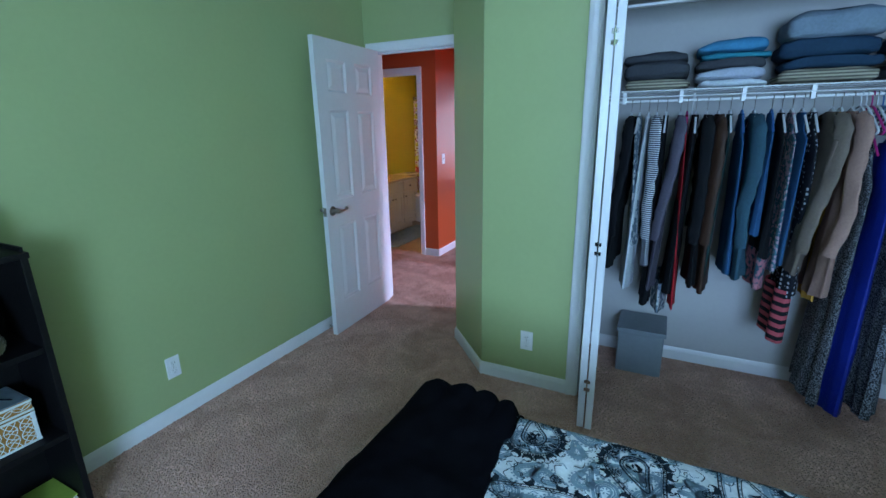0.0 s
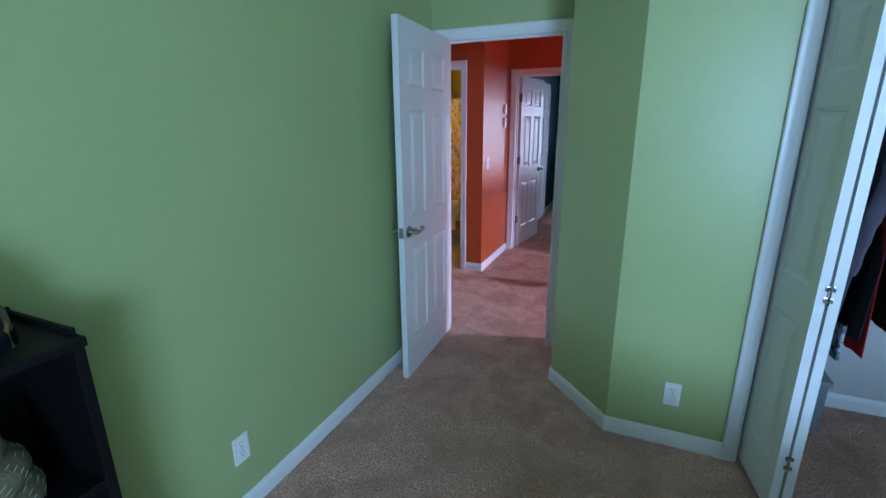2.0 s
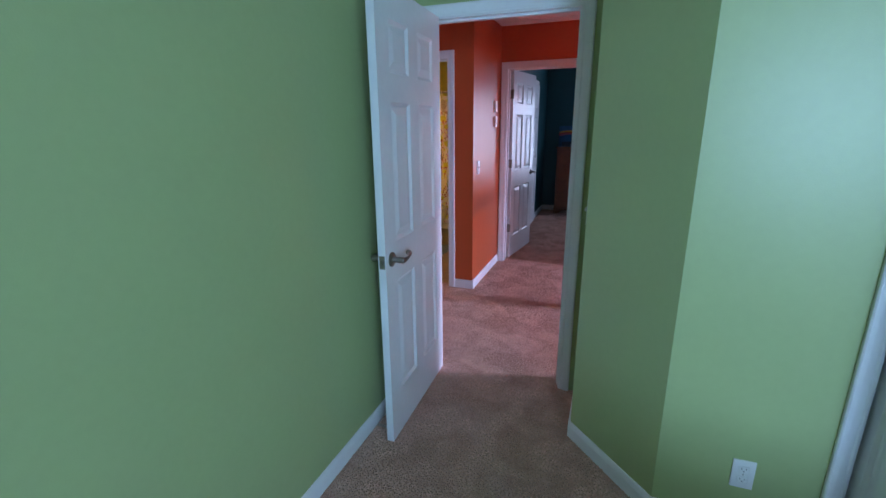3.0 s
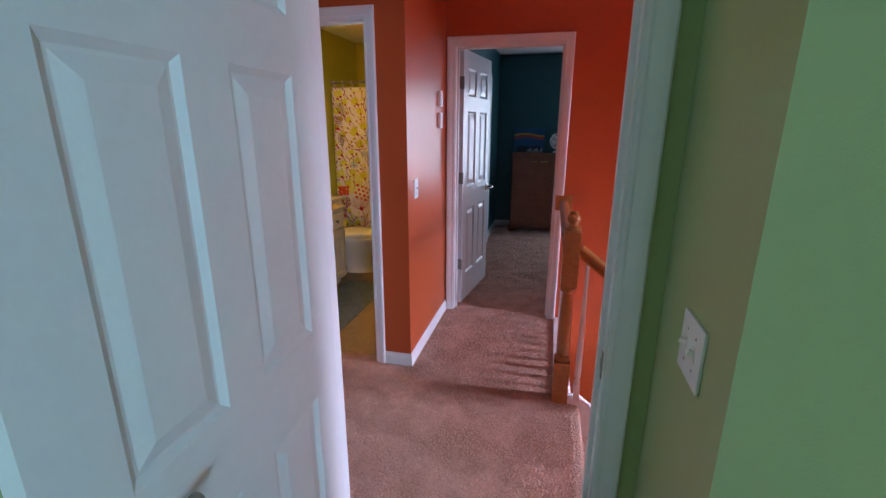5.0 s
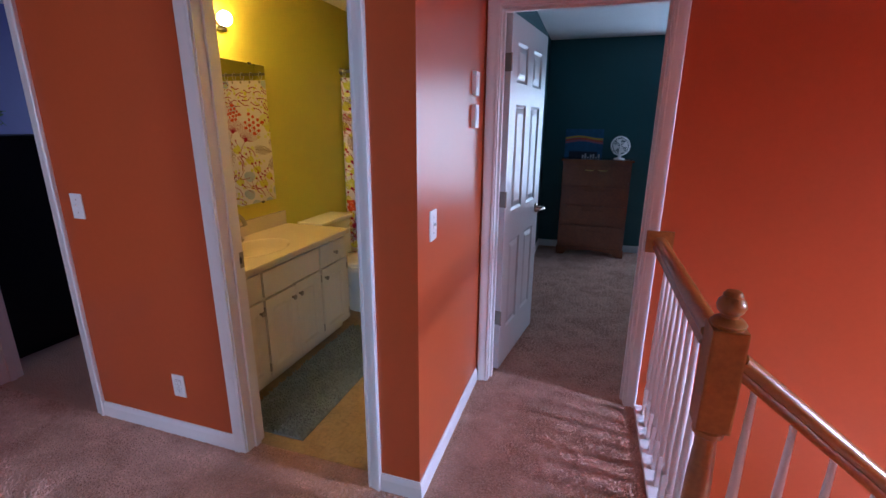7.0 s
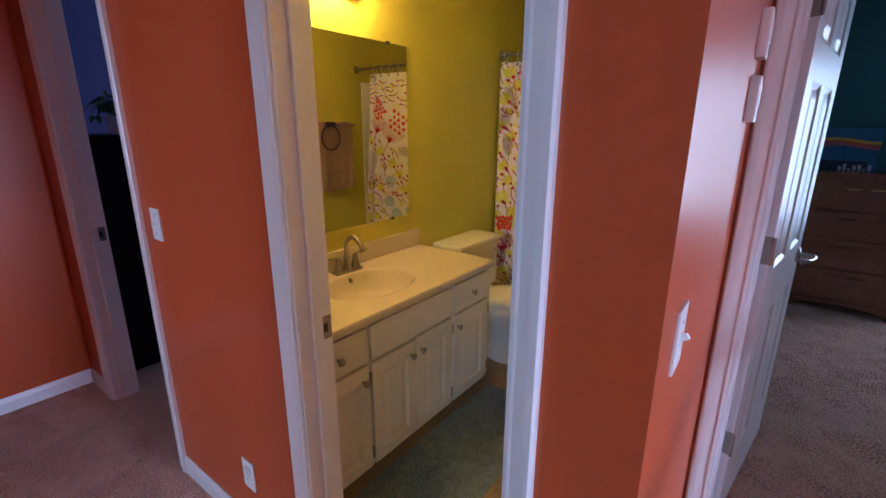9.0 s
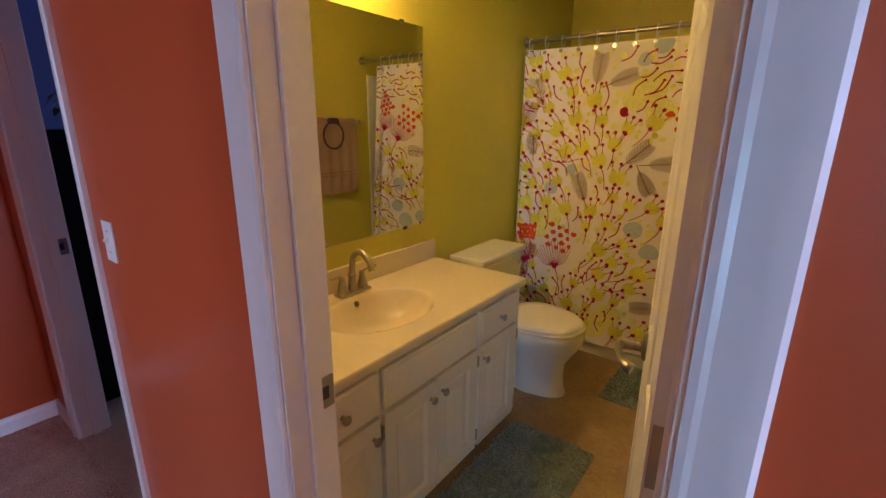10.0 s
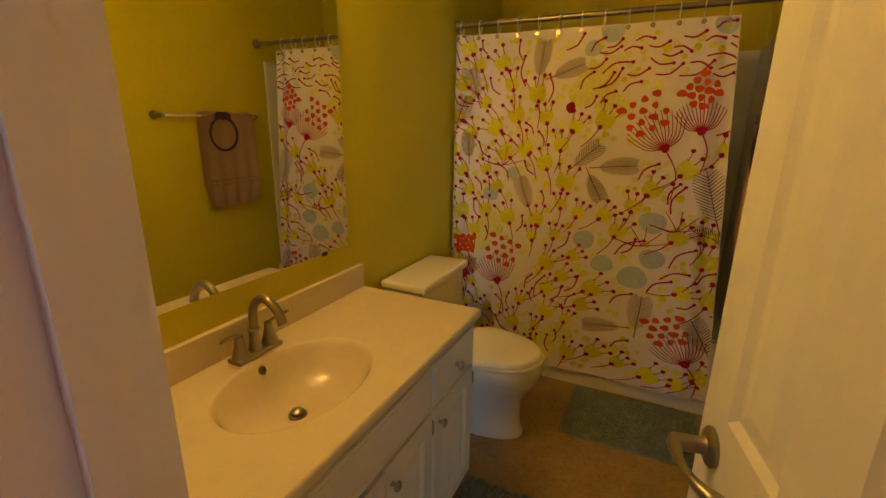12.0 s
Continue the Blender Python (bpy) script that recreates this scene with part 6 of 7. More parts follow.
part("surround_end", box(-3.049, -3.036, 7.99, 8.63, 0.405, 1.83, 0.004), TUBWHITE, tub)
part("surround_back", box(-3.036, -1.575, 8.622, 8.639, 0.405, 1.83, 0.004), TUBWHITE, tub)

ROD = (7.945, 1.932)
rod = thing("shower_rod", (-2.3, ROD[0], ROD[1]), "brushed nickel shower curtain rod", "curtain rod")
part("rod_bar", tube(((-3.048, ROD[0], ROD[1]), (-1.562, ROD[0], ROD[1])), 0.0125, 14), STEEL, rod, smooth=True)
for x, a in ((-3.049, 90), (-1.561, -90)):
    part("flange", lathe(((0, 0), (0.030, 0), (0.030, 0.008), (0.020, 0.016), (0.0165, 0.03), (0, 0.03)), 20, Matrix.Translation((x, ROD[0], ROD[1])) @ Matrix.Rotation(radians(a), 4, "Y")), STEEL, rod, smooth=True)

CX0, CX1, CZ0, CZ1 = -3.035, -1.755, 0.095, 1.878
PRINT = {
    "cloth": material("white_curtain_cotton", (0.79, 0.75, 0.82), 0.85, bump=0.12, bump_scale=420, vary=0.03, vary_scale=5, spec=0.2),
    "yellow": fabric("print_yellow", (0.66, 0.65, 0.08)),
    "paleyellow": fabric("print_pale_yellow", (0.73, 0.72, 0.27)),
    "blue": fabric("print_pale_blue", (0.46, 0.55, 0.72)),
    "wine": fabric("print_wine_red", (0.33, 0.010, 0.055)),
    "brown": fabric("print_brown", (0.14, 0.065, 0.035)),
    "coral": fabric("print_orange_red", (0.62, 0.085, 0.022)),
}


def cloth_at(x, z, lift=0.0):
    """The hanging curtain's surface: soft folds, deeper at both ends, a slight drift at the hem."""
    u = (x - CX0) / (CX1 - CX0)
    ends = math.exp(-((u - 0.03) / 0.05) ** 2) * 1.5 + math.exp(-((u - 0.93) / 0.07) ** 2) * 1.7
    w = 0.0065 * math.sin(u * 44 + 0.6) * (0.5 + ends) + 0.010 * math.sin(u * 15 + 1) * (0.4 + 0.6 * (1.9 - z) / 1.8) + 0.010 * ends * math.sin(u * 62)
    return Vector((x + 0.34 * (1.88 - z) / 1.8 * max(0, u - 0.6), 7.925 - w - 0.006 * (1.88 - z) - lift, z))


curtain = thing("shower_curtain", (-2.35, 7.925, CZ1), "white shower curtain printed with yellow and wine red blossoms", "curtain")
b = bmesh.new()
NXC, NZC = 260, 46
rows = [[b.verts.new(cloth_at(CX0 + (CX1 - CX0) * i / NXC, CZ0 + (CZ1 - CZ0) * j / NZC)) for i in range(NXC + 1)] for j in range(NZC + 1)]
for j in range(NZC):
    for i in range(NXC):
        b.faces.new((rows[j][i], rows[j][i + 1], rows[j + 1][i + 1], rows[j + 1][i]))
part("cloth", b, PRINT["cloth"], curtain, smooth=True)
for i in range(13):
    x = CX0 + 0.02 + (CX1 - CX0 - 0.04) * (i / 12 if i < 11 else (10 + (i - 10) * 0.9) / 12)
    ring = [(x, ROD[0] + 0.022 * math.sin(a * 0.4488), ROD[1] - 0.014 + 0.034 * math.cos(a * 0.4488)) for a in range(15)]
    part("ring", tube(ring, 0.0028, 6), PLASTIC, curtain, smooth=True)
    part("grommet", lathe(((0.006, 0), (0.011, 0), (0.011, 0.003), (0.006, 0.003)), 14, Matrix.Translation(cloth_at(x, 1.862, 0.004)) @ Matrix.Rotation(radians(90), 4, "X")), STEEL, curtain)


ink = Ink(cloth_at, PRINT, {"paleyellow": 0.0012, "yellow": 0.0018, "blue": 0.0018, "brown": 0.0026, "wine": 0.0030, "coral": 0.0034}, (CX0 + 0.003, CX1 - 0.003, CZ0 + 0.004, CZ1 - 0.004))
for x, z, r in ((-2.29, 1.64, 0.095), (-2.36, 1.58, 0.07), (-2.22, 1.52, 0.075), (-2.47, 0.22, 0.10), (-2.38, 0.31, 0.08), (-2.81, 0.88, 0.085), (-2.86, 0.78, 0.06), (-2.13, 0.28, 0.04)):
    ink.disc("paleyellow", x, z, r, r * 0.85)
for x, z, r in ((-2.33, 1.78, 0.038), (-2.01, 0.98, 0.055), (-2.29, 0.86, 0.052), (-2.20, 0.74, 0.048), (-2.00, 0.80, 0.052), (-2.07, 0.69, 0.062), (-2.81, 1.06, 0.042), (-2.69, 1.18, 0.034), (-2.25, 1.85, 0.05), (-1.80, 1.85, 0.045), (-1.87, 1.62, 0.04)):
    ink.disc("blue", x, z, r, r * 0.95)
for x, z, ln, a in ((-2.57, 1.75, 0.17, 1.45), (-2.43, 1.69, 0.16, 0.35), (-2.93, 1.64, 0.18, 1.9), (-2.99, 1.50, 0.18, 1.3), (-2.95, 1.32, 0.14, 1.6), (-2.62, 1.08, 0.18, 1.95), (-2.31, 1.29, 0.17, 0.75), (-2.17, 1.24, 0.17, 0.1), (-2.26, 1.13, 0.15, -1.1)):
    ink.leaf(x, z, ln, a)
for x, z, ln, a in ((-2.03, 0.51, 0.19, 1.5), (-2.18, 0.40, 0.16, 3.3), (-1.80, 0.44, 0.19, 1.95), (-1.80, 1.12, 0.24, 1.8), (-1.79, 0.93, 0.16, 2.7), (-2.97, 0.49, 0.15, 1.5), (-2.93, 0.62, 0.14, 1.2)):
    ink.leaf(x, z, ln, a)
for x, z, r, a in ((-1.99, 1.33, 0.18, 2.0), (-1.86, 1.41, 0.14, 1.7), (-2.75, 0.55, 0.17, 1.75), (-1.84, 0.28, 0.16, 1.95), (-2.96, 0.56, 0.13, 1.5)):
    ink.umbel(x, z, r, a)
for x, z, r, a in ((-2.08, 1.48, 0.085, 0.5), (-1.87, 1.58, 0.062, 0.8), (-2.73, 0.74, 0.085, -0.3), (-1.92, 0.44, 0.075, 0.35), (-2.95, 0.76, 0.05, 0.0)):
    ink.berries(x, z, r, a)
KEEP_OFF = [(-2.08, 1.48, 0.12), (-1.97, 1.40, 0.13), (-1.87, 1.52, 0.12), (-2.73, 0.66, 0.15), (-1.90, 0.40, 0.14), (-2.57, 1.75, 0.07), (-2.43, 1.69, 0.07),
            (-2.62, 1.08, 0.08), (-2.31, 1.29, 0.08), (-2.17, 1.24, 0.08), (-2.26, 1.13, 0.08), (-2.03, 0.51, 0.08), (-2.18, 0.40, 0.08), (-1.80, 0.44, 0.08),
            (-1.80, 1.12, 0.09), (-2.0, 0.98, 0.06), (-2.29, 0.86, 0.06), (-2.20, 0.74, 0.05), (-2.0, 0.80, 0.06), (-2.07, 0.69, 0.07), (-2.41, 1.515, 0.04)]
rnd = random.Random(5)


def flow(x, z):
    """The way the sprays lean: fanning out from the middle, lying over at the upper far corner."""
    a = 1.45 - 0.75 * math.sin((x + 2.5) * 3.2) + 0.35 * math.sin(z * 5.3 + x * 2.0)
    k = min(1.0, max(0.0, (x + 2.35) / 0.2)) * min(1.0, max(0.0, (z - 1.42) / 0.12))
    return a * (1 - k) + k * (0.25 + 0.5 * math.sin(z * 21))


def free(x, z, gap, taken):
    return all((x - p) ** 2 + (z - q) ** 2 > (r + gap) ** 2 for p, q, r in taken)


taken = list(KEEP_OFF)
for i in range(2600):
    x, z = rnd.uniform(-3.0, -1.78), rnd.uniform(0.14, 1.80)
    s = rnd.uniform(0.065, 0.10)
    if z > 1.45 and x > -2.35:
        continue
    if free(x, z, 0.048, taken):
        a = flow(x, z) + rnd.uniform(-0.35, 0.35)
        cx_, cz_ = x + 0.5 * s * math.cos(a), z + 0.5 * s * math.sin(a)
        if free(cx_, cz_, 0.042, taken):
            ink.tulip(x, z, s, a)
            taken.append((cx_, cz_, 0.052))
for i in range(5000):
    x, z = rnd.uniform(-3.01, -1.77), rnd.uniform(0.13, 1.85)
    a = flow(x, z) + rnd.uniform(-0.3, 0.3)
    ln = rnd.uniform(0.07, 0.15)
    c, e = rnd.choice((-0.35, 0.35)), (x + ln * math.cos(a), z + ln * math.sin(a))
    m_ = (x + ln * 0.5 * math.cos(a - c), z + ln * 0.5 * math.sin(a - c))
    if e[1] < 1.86 and all(free(*q, 0.013, taken) for q in ((x, z), m_, e)):
        ink.stroke("wine", [(x, z), m_, e], 0.0032, 0.0040)
        ink.disc("wine", e[0], e[1], 0.0080)
        taken += [(x, z, 0.010), (*m_, 0.012), (*e, 0.010)]
for i in range(1500):
    x, z, r_ = rnd.uniform(-3.0, -1.77), rnd.uniform(0.13, 1.85), rnd.uniform(0.010, 0.021)
    if free(x, z, r_ * 0.4, taken):
        ink.disc("paleyellow" if i % 3 else "yellow", x, z, r_)
        taken.append((x, z, r_ * 1.6))
ink.disc("wine", -2.41, 1.515, 0.022, 0.027)
ink.disc("wine", -2.53, 0.235, 0.018)
for x, z in ((-2.75, 1.22), (-2.05, 0.86), (-1.92, 0.95)):
    for k in range(4):
        a = 0.3 + 0.55 * k
        ink.stroke("wine", [(x - 0.1, z + 0.02), (x, z), (x + 0.12 * math.cos(a), z + 0.10 * math.sin(a))], 0.0024, 0.0016)
for key, bm_ in ink.bm.items():
    if key != "cloth":
        part("print_layer", bm_, PRINT[key], curtain, kind="stuff")

# ---- bathroom: mats, towel ----
MAT = material("blue_green_chenille", (0.235, 0.285, 0.29), 0.95, bump=0.5, bump_scale=300, vary=0.25, vary_scale=18, spec=0.1)


def bath_mat(x0, x1, y0, y1, label, seed_, turn=0.0):
    """A shaggy chenille mat: a backing with rows of short fat noodles."""
    cx_, cy_ = (x0 + x1) / 2, (y0 + y1) / 2
    root = thing("bath_mat", (cx_, cy_, -0.004), label, "bath mat")
    root.rotation_euler.z = radians(turn)
    part("backing", box(x0, x1, y0, y1, -0.0035, 0.006, 0.003), MAT, root)
    r = random.Random(seed_)
    verts, faces = [], []
    step = 0.0135
    for i in range(int((x1 - x0) / step)):
        for j in range(int((y1 - y0) / step)):
            px, py = x0 + (i + 0.5) * step + r.uniform(-0.004, 0.004) - cx_, y0 + (j + 0.5) * step + r.uniform(-0.004, 0.004) - cy_
            a, ln, w, h_ = r.uniform(0, 6.283), r.uniform(0.010, 0.018), r.uniform(0.0045, 0.006), r.uniform(0.012, 0.021)
            c, s = math.cos(a), math.sin(a)
            k = len(verts)
            for t_, z, q in ((0, 0.006, 1), (0.45, h_ * 0.9, 1.1), (1.0, h_, 0.7)):
                ox, oy = px + c * ln * t_, py + s * ln * t_
                for m_ in range(5):
                    g = 1.2566 * m_
                    verts.append((ox - s * w * q * math.cos(g), oy + c * w * q * math.cos(g), z + w * q * (0.6 + math.sin(g))))
            for ring in (0, 5):
                for m_ in range(5):
                    faces.append((k + ring + m_, k + ring + (m_ + 1) % 5, k + ring + 5 + (m_ + 1) % 5, k + ring + 5 + m_))
            faces.append((k + 10, k + 11, k + 12, k + 13, k + 14))
    data = bpy.data.meshes.new("chenille_top")
    data.from_pydata(verts, [], faces)
    data.materials.append(MAT)
    data.shade_smooth()
    ob = new("chenille_top", data)
    ob.parent = root
    tagged(ob, kind="stuff")


bath_mat(-2.525, -2.115, 5.80, 7.02, "long shaggy blue green chenille mat before the vanity", 3)
bath_mat(-2.255, -1.655, 7.49, 7.915, "shaggy blue green chenille mat before the tub", 4)

bar = thing("towel_bar", (-1.56, 7.5, 1.46), "nickel towel bar on the bathroom wall", "towel bar")
part("bar", tube(((-1.63, 7.18, 1.46), (-1.63, 7.82, 1.46)), 0.008, 10), CERAMIC, bar, smooth=True)
for y in (7.18, 7.82):
    part("bracket", lathe(((0, 0), (0.026, 0), (0.024, 0.01), (0.014, 0.02), (0.012, 0.08), (0, 0.082)), 16, Matrix.Translation((-1.561, y, 1.46)) @ Matrix.Rotation(radians(-90), 4, "Y")), STEEL, bar, smooth=True)


def towel(y0, y1, z0, z1, label, layers):
    root = thing("hand_towel", (-1.63, (y0 + y1) / 2, z0), label, "towel")
    for k, (dx, zb, inset) in enumerate(layers):
        b = bmesh.new()
        n = 30
        prof = [(-1.63 - dx, zb), (-1.63 - dx * 0.95, (zb + z1) / 2), (-1.63 - dx, z1 - 0.02), (-1.63 - dx * 0.5, z1 + 0.010 + 0.004 * k), (-1.63 + dx * 0.5, z1 + 0.010 + 0.004 * k), (-1.63 + dx, z1 - 0.02), (-1.63 + dx, zb + 0.05)]
        run = bend([(x, 0, z) for x, z in prof], 5)
        rows_ = []
        for p in run:
            rows_.append([b.verts.new((p.x + 0.005 * math.sin(i * 0.8) * (z1 - p.z) * 3, y0 + inset + (y1 - y0 - 2 * inset) * i / n, p.z + 0.004 * math.sin(i * 0.5))) for i in range(n + 1)])
        for r0, r1 in zip(rows_, rows_[1:]):
            for i in range(n):
                b.faces.new((r0[i], r0[i + 1], r1[i + 1], r1[i]))
        bmesh.ops.solidify(b, geom=b.faces[:], thickness=0.006)
        part("fold", b, TOWEL, root, smooth=True)
    for z in (z0 + 0.09, z0 + 0.115):
        b = box(-1.63 - layers[0][0] - 0.0045, -1.63 - layers[0][0] - 0.002, y0 + 0.004, y1 - 0.004, z - 0.007, z + 0.007, 0.001)
        part("woven_band", b, fabric("woven_towel_band", (0.50, 0.34, 0.24)), root)


towel(7.40, 7.78, 0.96, 1.46, "folded pinkish tan hand towel with woven bands", ((0.024, 0.98, 0.0), (0.014, 0.91, 0.01)))
VIOLET = material("dark_violet_plastic", (0.05, 0.02, 0.07), 0.3, vary=0.1)
b = tube([(-1.668, 7.53 + 0.095 * math.cos(a * 0.2618), 1.355 + 0.098 * math.sin(a * 0.2618)) for a in range(25)], 0.008, 8)
hb = solo("headband", b, VIOLET, (-1.668, 7.53, 1.44), "dark violet padded ring hung over the towel", "headband", smooth=True)
part("bow", cushion(-1.685, -1.655, 7.485, 7.575, 1.44, 1.485, 0.012, 0.004, 8, 8), VIOLET, hb, smooth=True)

# ---- teal bedroom ----
dresser = thing("chest_of_drawers", (-0.83, 9.79, 0), "tall red-brown wooden chest of drawers with brass pulls", "chest of drawers")
DX0, DX1, DY0, DY1 = -1.215, -0.435, 9.625, 9.945
part("body", box(DX0 + 0.02, DX1 - 0.02, DY0 + 0.014, DY1, 0.09, 1.10, 0.004), MAHOGANY, dresser)
part("top", box(DX0, DX1, DY0 - 0.01, DY1, 1.10, 1.125, 0.008), MAHOGANY, dresser)
b = bmesh.new()
apron = [(DX0 + 0.012, 0), (DX0 + 0.09, 0), (DX0 + 0.14, 0.05), ((DX0 + DX1) / 2, 0.075), (DX1 - 0.14, 0.05), (DX1 - 0.09, 0), (DX1 - 0.012, 0), (DX1 - 0.012, 0.10), (DX0 + 0.012, 0.10)]
f0, f1 = [[b.verts.new((x, y, z)) for x, z in apron] for y in (DY0, DY0 + 0.02)]
b.faces.new(f0)
b.faces.new(f1[::-1])
for i in range(len(apron)):
    b.faces.new((f0[i], f0[(i + 1) % len(apron)], f1[(i + 1) % len(apron)], f1[i]))
part("apron", b, MAHOGANY, dresser)
for x in (DX0 + 0.02, DX1 - 0.06):
    part("back_foot", box(x, x + 0.04, DY1 - 0.04, DY1, 0, 0.09), MAHOGANY, dresser)
for z0, z1 in ((0.12, 0.36), (0.38, 0.60), (0.62, 0.82), (0.84, 1.06)):
    d = part("drawer", box(DX0 + 0.035, DX1 - 0.035, DY0 - 0.004, DY0 + 0.014, z0, z1, 0.005), MAHOGANY, dresser)
    for x in ((DX0 + DX1) / 2 - 0.07, (DX0 + DX1) / 2 + 0.07):
        part("pull", tube(bend(((x - 0.045, DY0 - 0.003, z1 - 0.05), (x - 0.03, DY0 - 0.022, z1 - 0.054), (x + 0.03, DY0 - 0.022, z1 - 0.054), (x + 0.045, DY0 - 0.003, z1 - 0.05)), 3), 0.004 if z1 < 1 else 0.006, 8), BRASS if z1 > 1 else MAHOGANY, d, "brass pull", True)

pic = thing("canvas_painting", (-1.0, 9.87, 1.125), "small canvas with red and yellow bands over blue, leaning", "painting")
SEA = material("painting_deep_blue", (0.02, 0.10, 0.22), 0.6, vary=0.3, vary_scale=12)
b = box(-1.20, -0.775, 9.87, 9.89, 1.126, 1.455, 0.002)
part("canvas", b, SEA, pic)
for z, h_, c, nm in ((1.345, 0.022, (0.55, 0.32, 0.03), "yellow"), (1.322, 0.02, (0.48, 0.07, 0.03), "red"), (1.302, 0.018, (0.35, 0.10, 0.16), "rose")):
    b = bmesh.new()
    lo = [b.verts.new((-1.198 + 0.042 * i, 9.8685, z + 0.03 * math.sin(i * 0.55 + z * 9) * 0.5)) for i in range(11)]
    hi = [b.verts.new((v.co.x, 9.8685, v.co.z + h_)) for v in lo]
    for i in range(10):
        b.faces.new((lo[i], lo[i + 1], hi[i + 1], hi[i]))
    part("painted_band", b, material("painting_" + nm, c, 0.6, vary=0.2), pic)
b = bmesh.new()
for i in range(7):
    box(-1.0 + i * 0.03, -0.98 + i * 0.03, 9.867, 9.8695, 1.128, 1.16 + 0.02 * math.sin(i * 2.2), 0, b)
part("painted_town", b, material("painting_pale", (0.45, 0.47, 0.5), 0.6), pic)
part("painted_hill", box(-1.15, -0.83, 9.8675, 9.8698, 1.127, 1.20, 0.0), material("painting_dark", (0.015, 0.025, 0.05), 0.6), pic)

fan = thing("desk_fan", (-0.59, 9.78, 1.125), "small white desk fan on the chest of drawers", "fan")
part("base", lathe(((0, 0), (0.06, 0), (0.058, 0.012), (0.02, 0.02), (0.012, 0.05), (0, 0.05)), 24, Matrix.Translation((-0.59, 9.79, 1.125))), PLASTIC, fan, smooth=True)
fm = Matrix.Translation((-0.59, 9.77, 1.275)) @ Matrix.Rotation(radians(75), 4, "X") @ Matrix.Rotation(radians(25), 4, "Y")
for rr, zz in ((0.105, 0.0), (0.100, 0.03), (0.100, -0.03), (0.06, 0.042), (0.06, -0.042), (0.025, 0.046)):
    b = tube([(rr * math.cos(a * 0.2094), rr * math.sin(a * 0.2094), zz) for a in range(31)], 0.003 if rr < 0.105 else 0.006, 6)
    b.transform(fm)
    part("cage_ring", b, PLASTIC, fan, smooth=True)
b = bmesh.new()
for i in range(20):
    a = 2 * math.pi * i / 20
    for s in (-1, 1):
        tube(bend(((0.02 * math.cos(a), 0.02 * math.sin(a), s * 0.046), (0.06 * math.cos(a), 0.06 * math.sin(a), s * 0.042), (0.104 * math.cos(a), 0.104 * math.sin(a), s * 0.006)), 3), 0.0014, 4, b)
b.transform(fm)
part("cage_wires", b, PLASTIC, fan, kind="stuff")
for i in range(4):
    b = bmesh.new()
    a = math.pi / 2 * i
    q = [b.verts.new((r_ * math.cos(a + t_), r_ * math.sin(a + t_), 0.012 * (t_ - 0.3))) for r_, t_ in ((0.015, 0), (0.085, -0.1), (0.09, 0.75), (0.015, 0.7))]
    b.faces.new(q)
    bmesh.ops.solidify(b, geom=b.faces[:], thickness=0.002)
    b.transform(fm)
    part("blade", b, PLASTIC, fan)
part("neck", tube(((-0.59, 9.79, 1.17), (-0.59, 9.785, 1.275)), 0.010, 8), PLASTIC, fan, smooth=True)

# ---- dark room ----
cab = thing("black_cabinet", (-4.5, 6.3, 0), "tall plain black cabinet in the dark room", "cabinet")
part("body", box(-4.72, -4.325, 5.80, 6.75, 0.0, 1.385, 0.004), BLACKWOOD, cab)
part("top", box(-4.73, -4.315, 5.79, 6.76, 1.385, 1.405, 0.004), BLACKWOOD, cab)
for y0, y1 in ((5.81, 6.27), (6.28, 6.74)):
    part("door", box(-4.325, -4.307, y0, y1, 0.05, 1.375, 0.003), BLACKWOOD, cab)
pot = thing("potted_plant", (-4.45, 6.03, 1.405), "trailing green houseplant in a small pot on the black cabinet", "plant")
part("pot", lathe(((0, 0), (0.05, 0), (0.065, 0.09), (0.068, 0.10), (0.06, 0.10), (0.055, 0.085), (0, 0.08)), 20, Matrix.Translation((-4.45, 6.03, 1.405))), PLASTIC, pot, "pale flowerpot", True)
LEAF = material("houseplant_leaf", (0.05, 0.12, 0.03), 0.4, vary=0.3, vary_scale=20, random=0.3)
b = bmesh.new()
b2 = bmesh.new()
rp = random.Random(8)
for s in range(22):
    a = rp.uniform(0, 6.283)
    r_ = rp.uniform(0.06, 0.17)
    p0 = Vector((-4.45, 6.03, 1.49))
    p1 = p0 + Vector((r_ * 0.5 * math.cos(a), r_ * 0.5 * math.sin(a), rp.uniform(0.05, 0.13)))
    p2 = p0 + Vector((r_ * math.cos(a), r_ * math.sin(a), rp.uniform(-0.03, 0.10)))
    run = bend((p0, p1, p2), 5)
    tube(run, 0.0018, 5, b2)
    for q in run[3::2]:
        d = Vector((rp.uniform(-1, 1), rp.uniform(-1, 1), rp.uniform(-0.6, 0.4))).normalized()
        sd = d.orthogonal().normalized()
        ln = rp.uniform(0.03, 0.05)
        v = [b.verts.new(q + d * ln * u + sd * ln * w + Vector((0, 0, -0.008 * u))) for u, w in ((0, 0), (0.35, 0.32), (0.75, 0.22), (1, 0), (0.75, -0.22), (0.35, -0.32))]
        b.faces.new(v)
part("foliage", b, LEAF, pot, kind="stuff")
part("stem_tangle", b2, LEAF, pot, kind="stuff")

# ---- carpet pile: short leaning tufts standing on the carpet ----
PILE = material("carpet_tuft", (0.69, 0.43, 0.345), 0.95, vary=0.22, vary_scale=7.0, fine=22, spec=0.05)


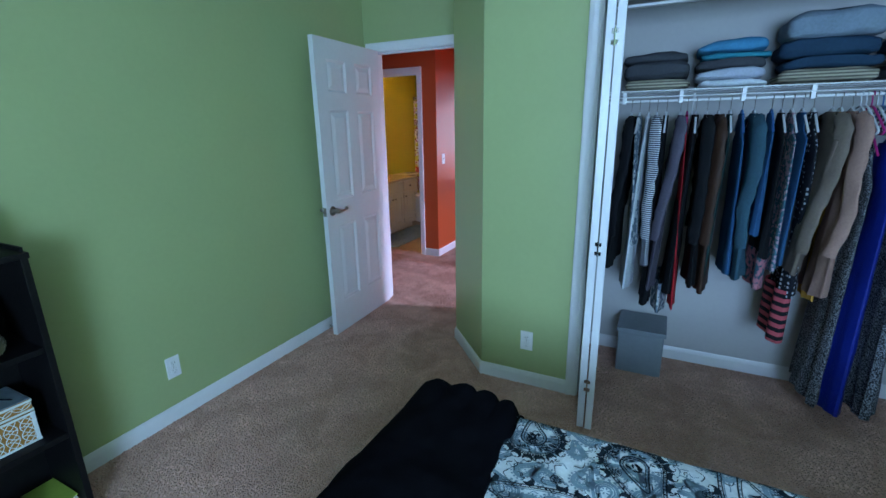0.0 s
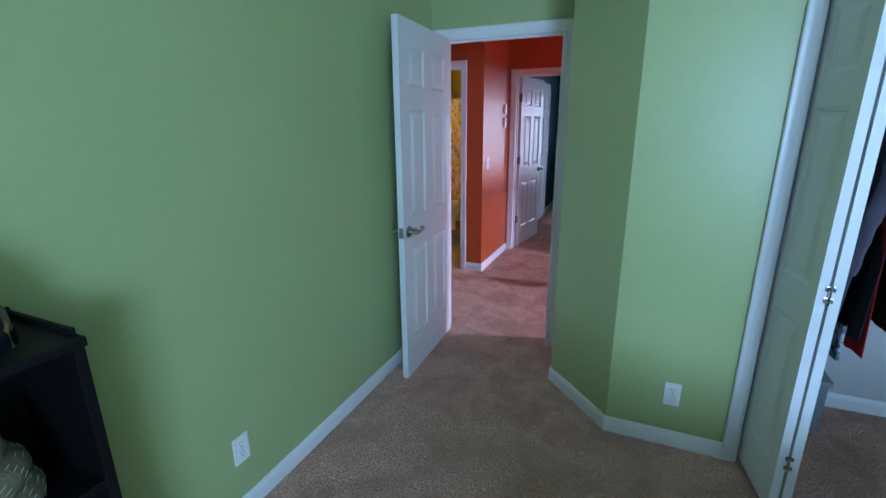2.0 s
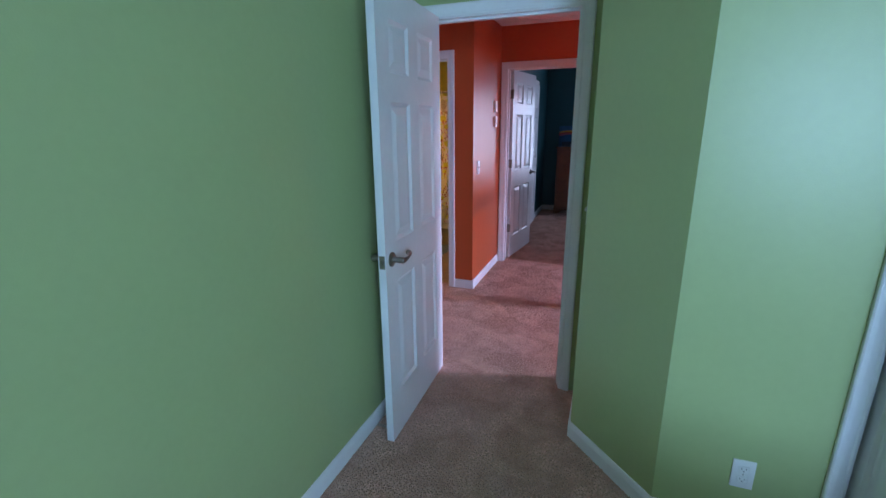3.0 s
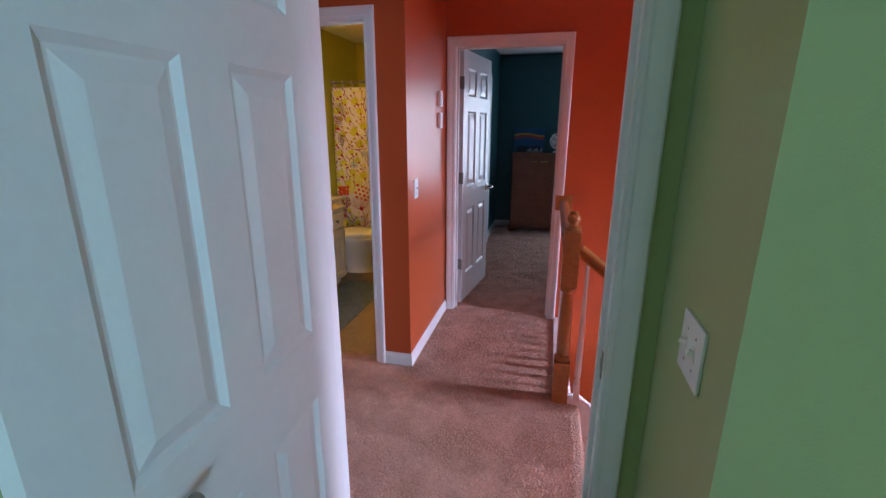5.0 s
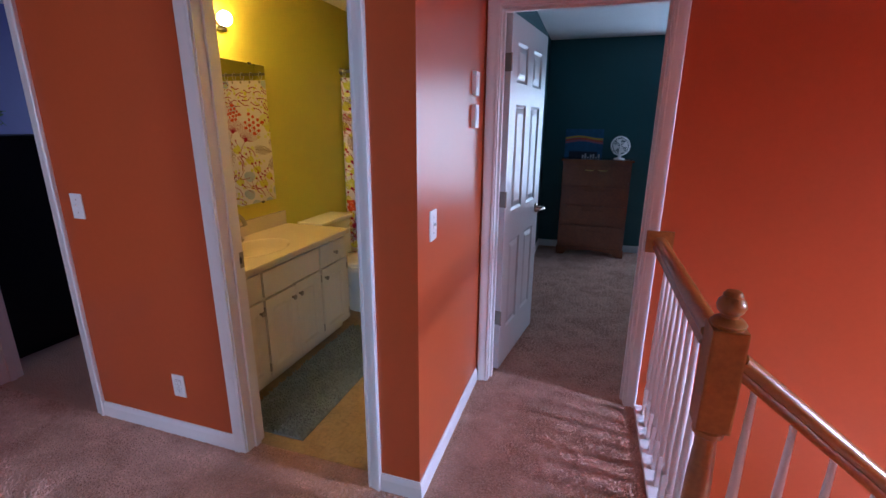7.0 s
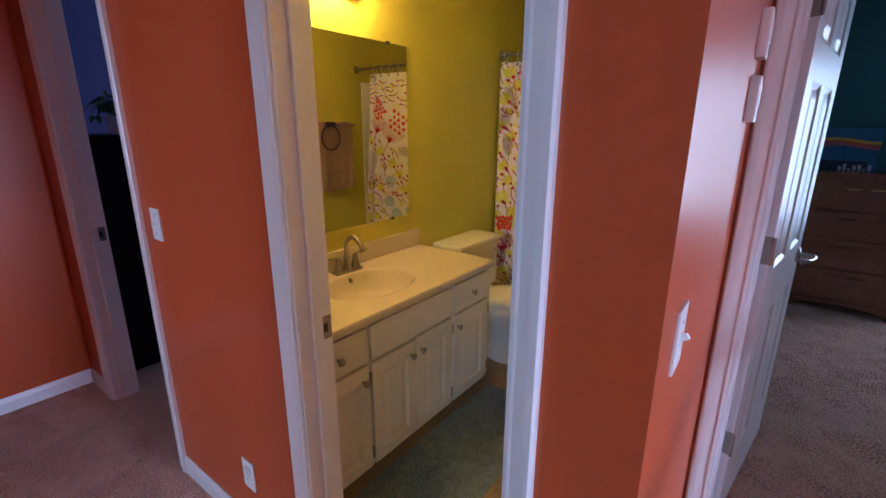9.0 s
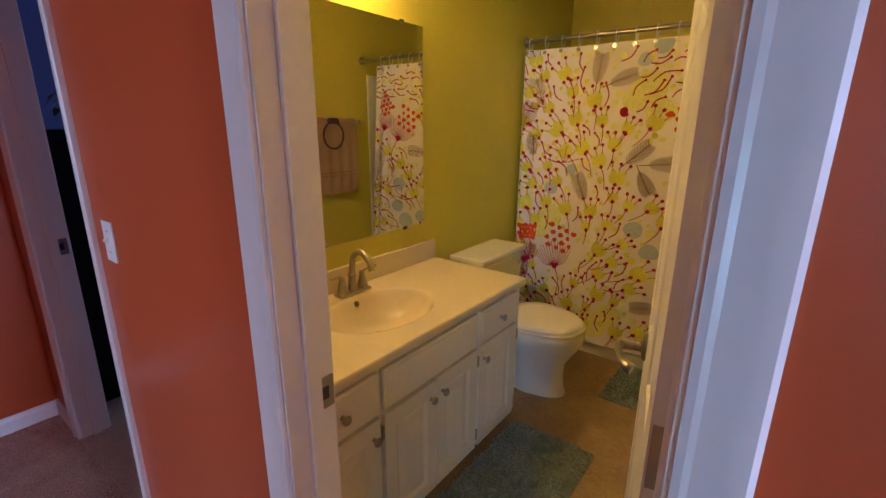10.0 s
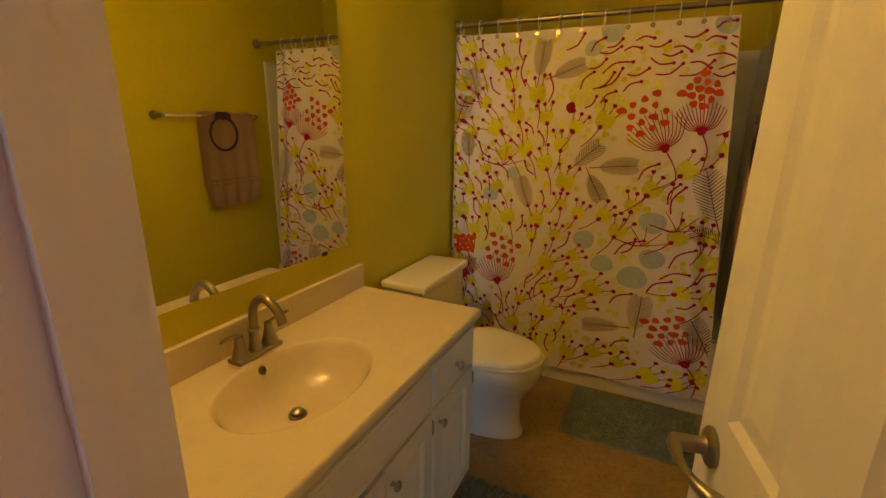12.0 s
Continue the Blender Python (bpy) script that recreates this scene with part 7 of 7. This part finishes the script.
def tint_tufts(m):
    n, l = m.node_tree.nodes, m.node_tree.links
    g = n.new("ShaderNodeNewGeometry")
    r = n.new("ShaderNodeMapRange")
    r.inputs["To Min"].default_value, r.inputs["To Max"].default_value = 0.0, 0.38
    l.new(g.outputs["Random Per Island"], r.inputs["Value"])
    mix_color(m, r.outputs["Result"], (0.36, 0.21, 0.155))


tint_tufts(PILE)


def trodden(m):
    """Broad soft patches where the pile lies the other way."""
    n, l = m.node_tree.nodes, m.node_tree.links
    co = n.new("ShaderNodeTexCoord")
    t = n.new("ShaderNodeTexNoise")
    t.inputs["Scale"].default_value, t.inputs["Detail"].default_value, t.inputs["Distortion"].default_value = 4.5, 5, 0.8
    r = n.new("ShaderNodeMapRange")
    r.inputs["From Min"].default_value, r.inputs["From Max"].default_value, r.inputs["To Max"].default_value = 0.44, 0.60, 0.7
    l.new(co.outputs["Object"], t.inputs["Vector"])
    l.new(t.outputs["Fac"], r.inputs["Value"])
    mix_color(m, r.outputs["Result"], (0.36, 0.21, 0.155))


trodden(PILE)


def carpet_pile(parent_name, x0, x1, y0, y1, step, seed_, keep=None):
    """Thousands of three-sided tufts, leaning in drifts, over a stretch of floor."""
    r = np.random.RandomState(seed_)
    gx, gy = np.meshgrid(np.arange(x0, x1, step), np.arange(y0, y1, step))
    x = gx.ravel() + r.uniform(-0.45, 0.45, gx.size) * step
    y = gy.ravel() + r.uniform(-0.45, 0.45, gx.size) * step
    ok = (x > x0) & (x < x1) & (y > y0) & (y < y1)
    if keep is not None:
        ok &= keep(x, y)
    x, y = x[ok], y[ok]
    n = len(x)
    drift = 2.2 * np.sin(x * 3.1 + 1.3 * np.sin(y * 2.3)) + 1.7 * np.sin(y * 4.3 + np.sin(x * 5.0)) + r.normal(0, 0.9, n)
    lean = r.uniform(0.002, 0.007, n)
    high = r.uniform(0.003, 0.008, n)
    wide = step * r.uniform(0.6, 0.95, n)
    turn = r.uniform(0, 6.283, n)
    v = np.zeros((n, 4, 3))
    for k in range(3):
        v[:, k, 0] = x + wide * np.cos(turn + 2.0944 * k)
        v[:, k, 1] = y + wide * np.sin(turn + 2.0944 * k)
        v[:, k, 2] = -0.002
    v[:, 3, 0], v[:, 3, 1], v[:, 3, 2] = x + lean * np.cos(drift), y + lean * np.sin(drift), high
    base = np.arange(n)[:, None] * 4
    f = np.concatenate([base + np.array([[0, 1, 3]]), base + np.array([[1, 2, 3]]), base + np.array([[2, 0, 3]])], axis=1).reshape(-1, 3)
    data = bpy.data.meshes.new("carpet_pile")
    data.from_pydata(v.reshape(-1, 3).tolist(), [], f.tolist())
    data.materials.append(PILE)
    ob = new("carpet_pile", data)
    ob.parent = bpy.data.objects[parent_name]
    tagged(ob, kind="stuff")


carpet_pile("floor_hall", -4.38, -0.46, 4.365, 5.64, 0.0105, 1)
carpet_pile("floor_hall", -1.43, -0.565, 5.64, 6.66, 0.0105, 2)
carpet_pile("floor_bedroom", -1.33, 1.0, 1.45, 4.265, 0.0125, 3, lambda x, y: ~((x > -0.38) & (y > 3.43 - np.minimum(0, x) * 0) & (y > 3.42 - x)) | (y < 3.45))
carpet_pile("floor_bedroom", -1.255, -0.50, 4.2, 4.365, 0.0115, 7)
carpet_pile("floor_bedroom", 0.53, 2.12, 3.45, 4.13, 0.0125, 4)
carpet_pile("floor_bedroom", 1.0, 2.3, 2.3, 3.45, 0.0125, 8)
carpet_pile("floor_teal_room", -1.43, 0.2, 6.66, 9.94, 0.014, 5)
carpet_pile("floor_hall", -2.3, -1.71, 5.64, 5.715, 0.0105, 6)
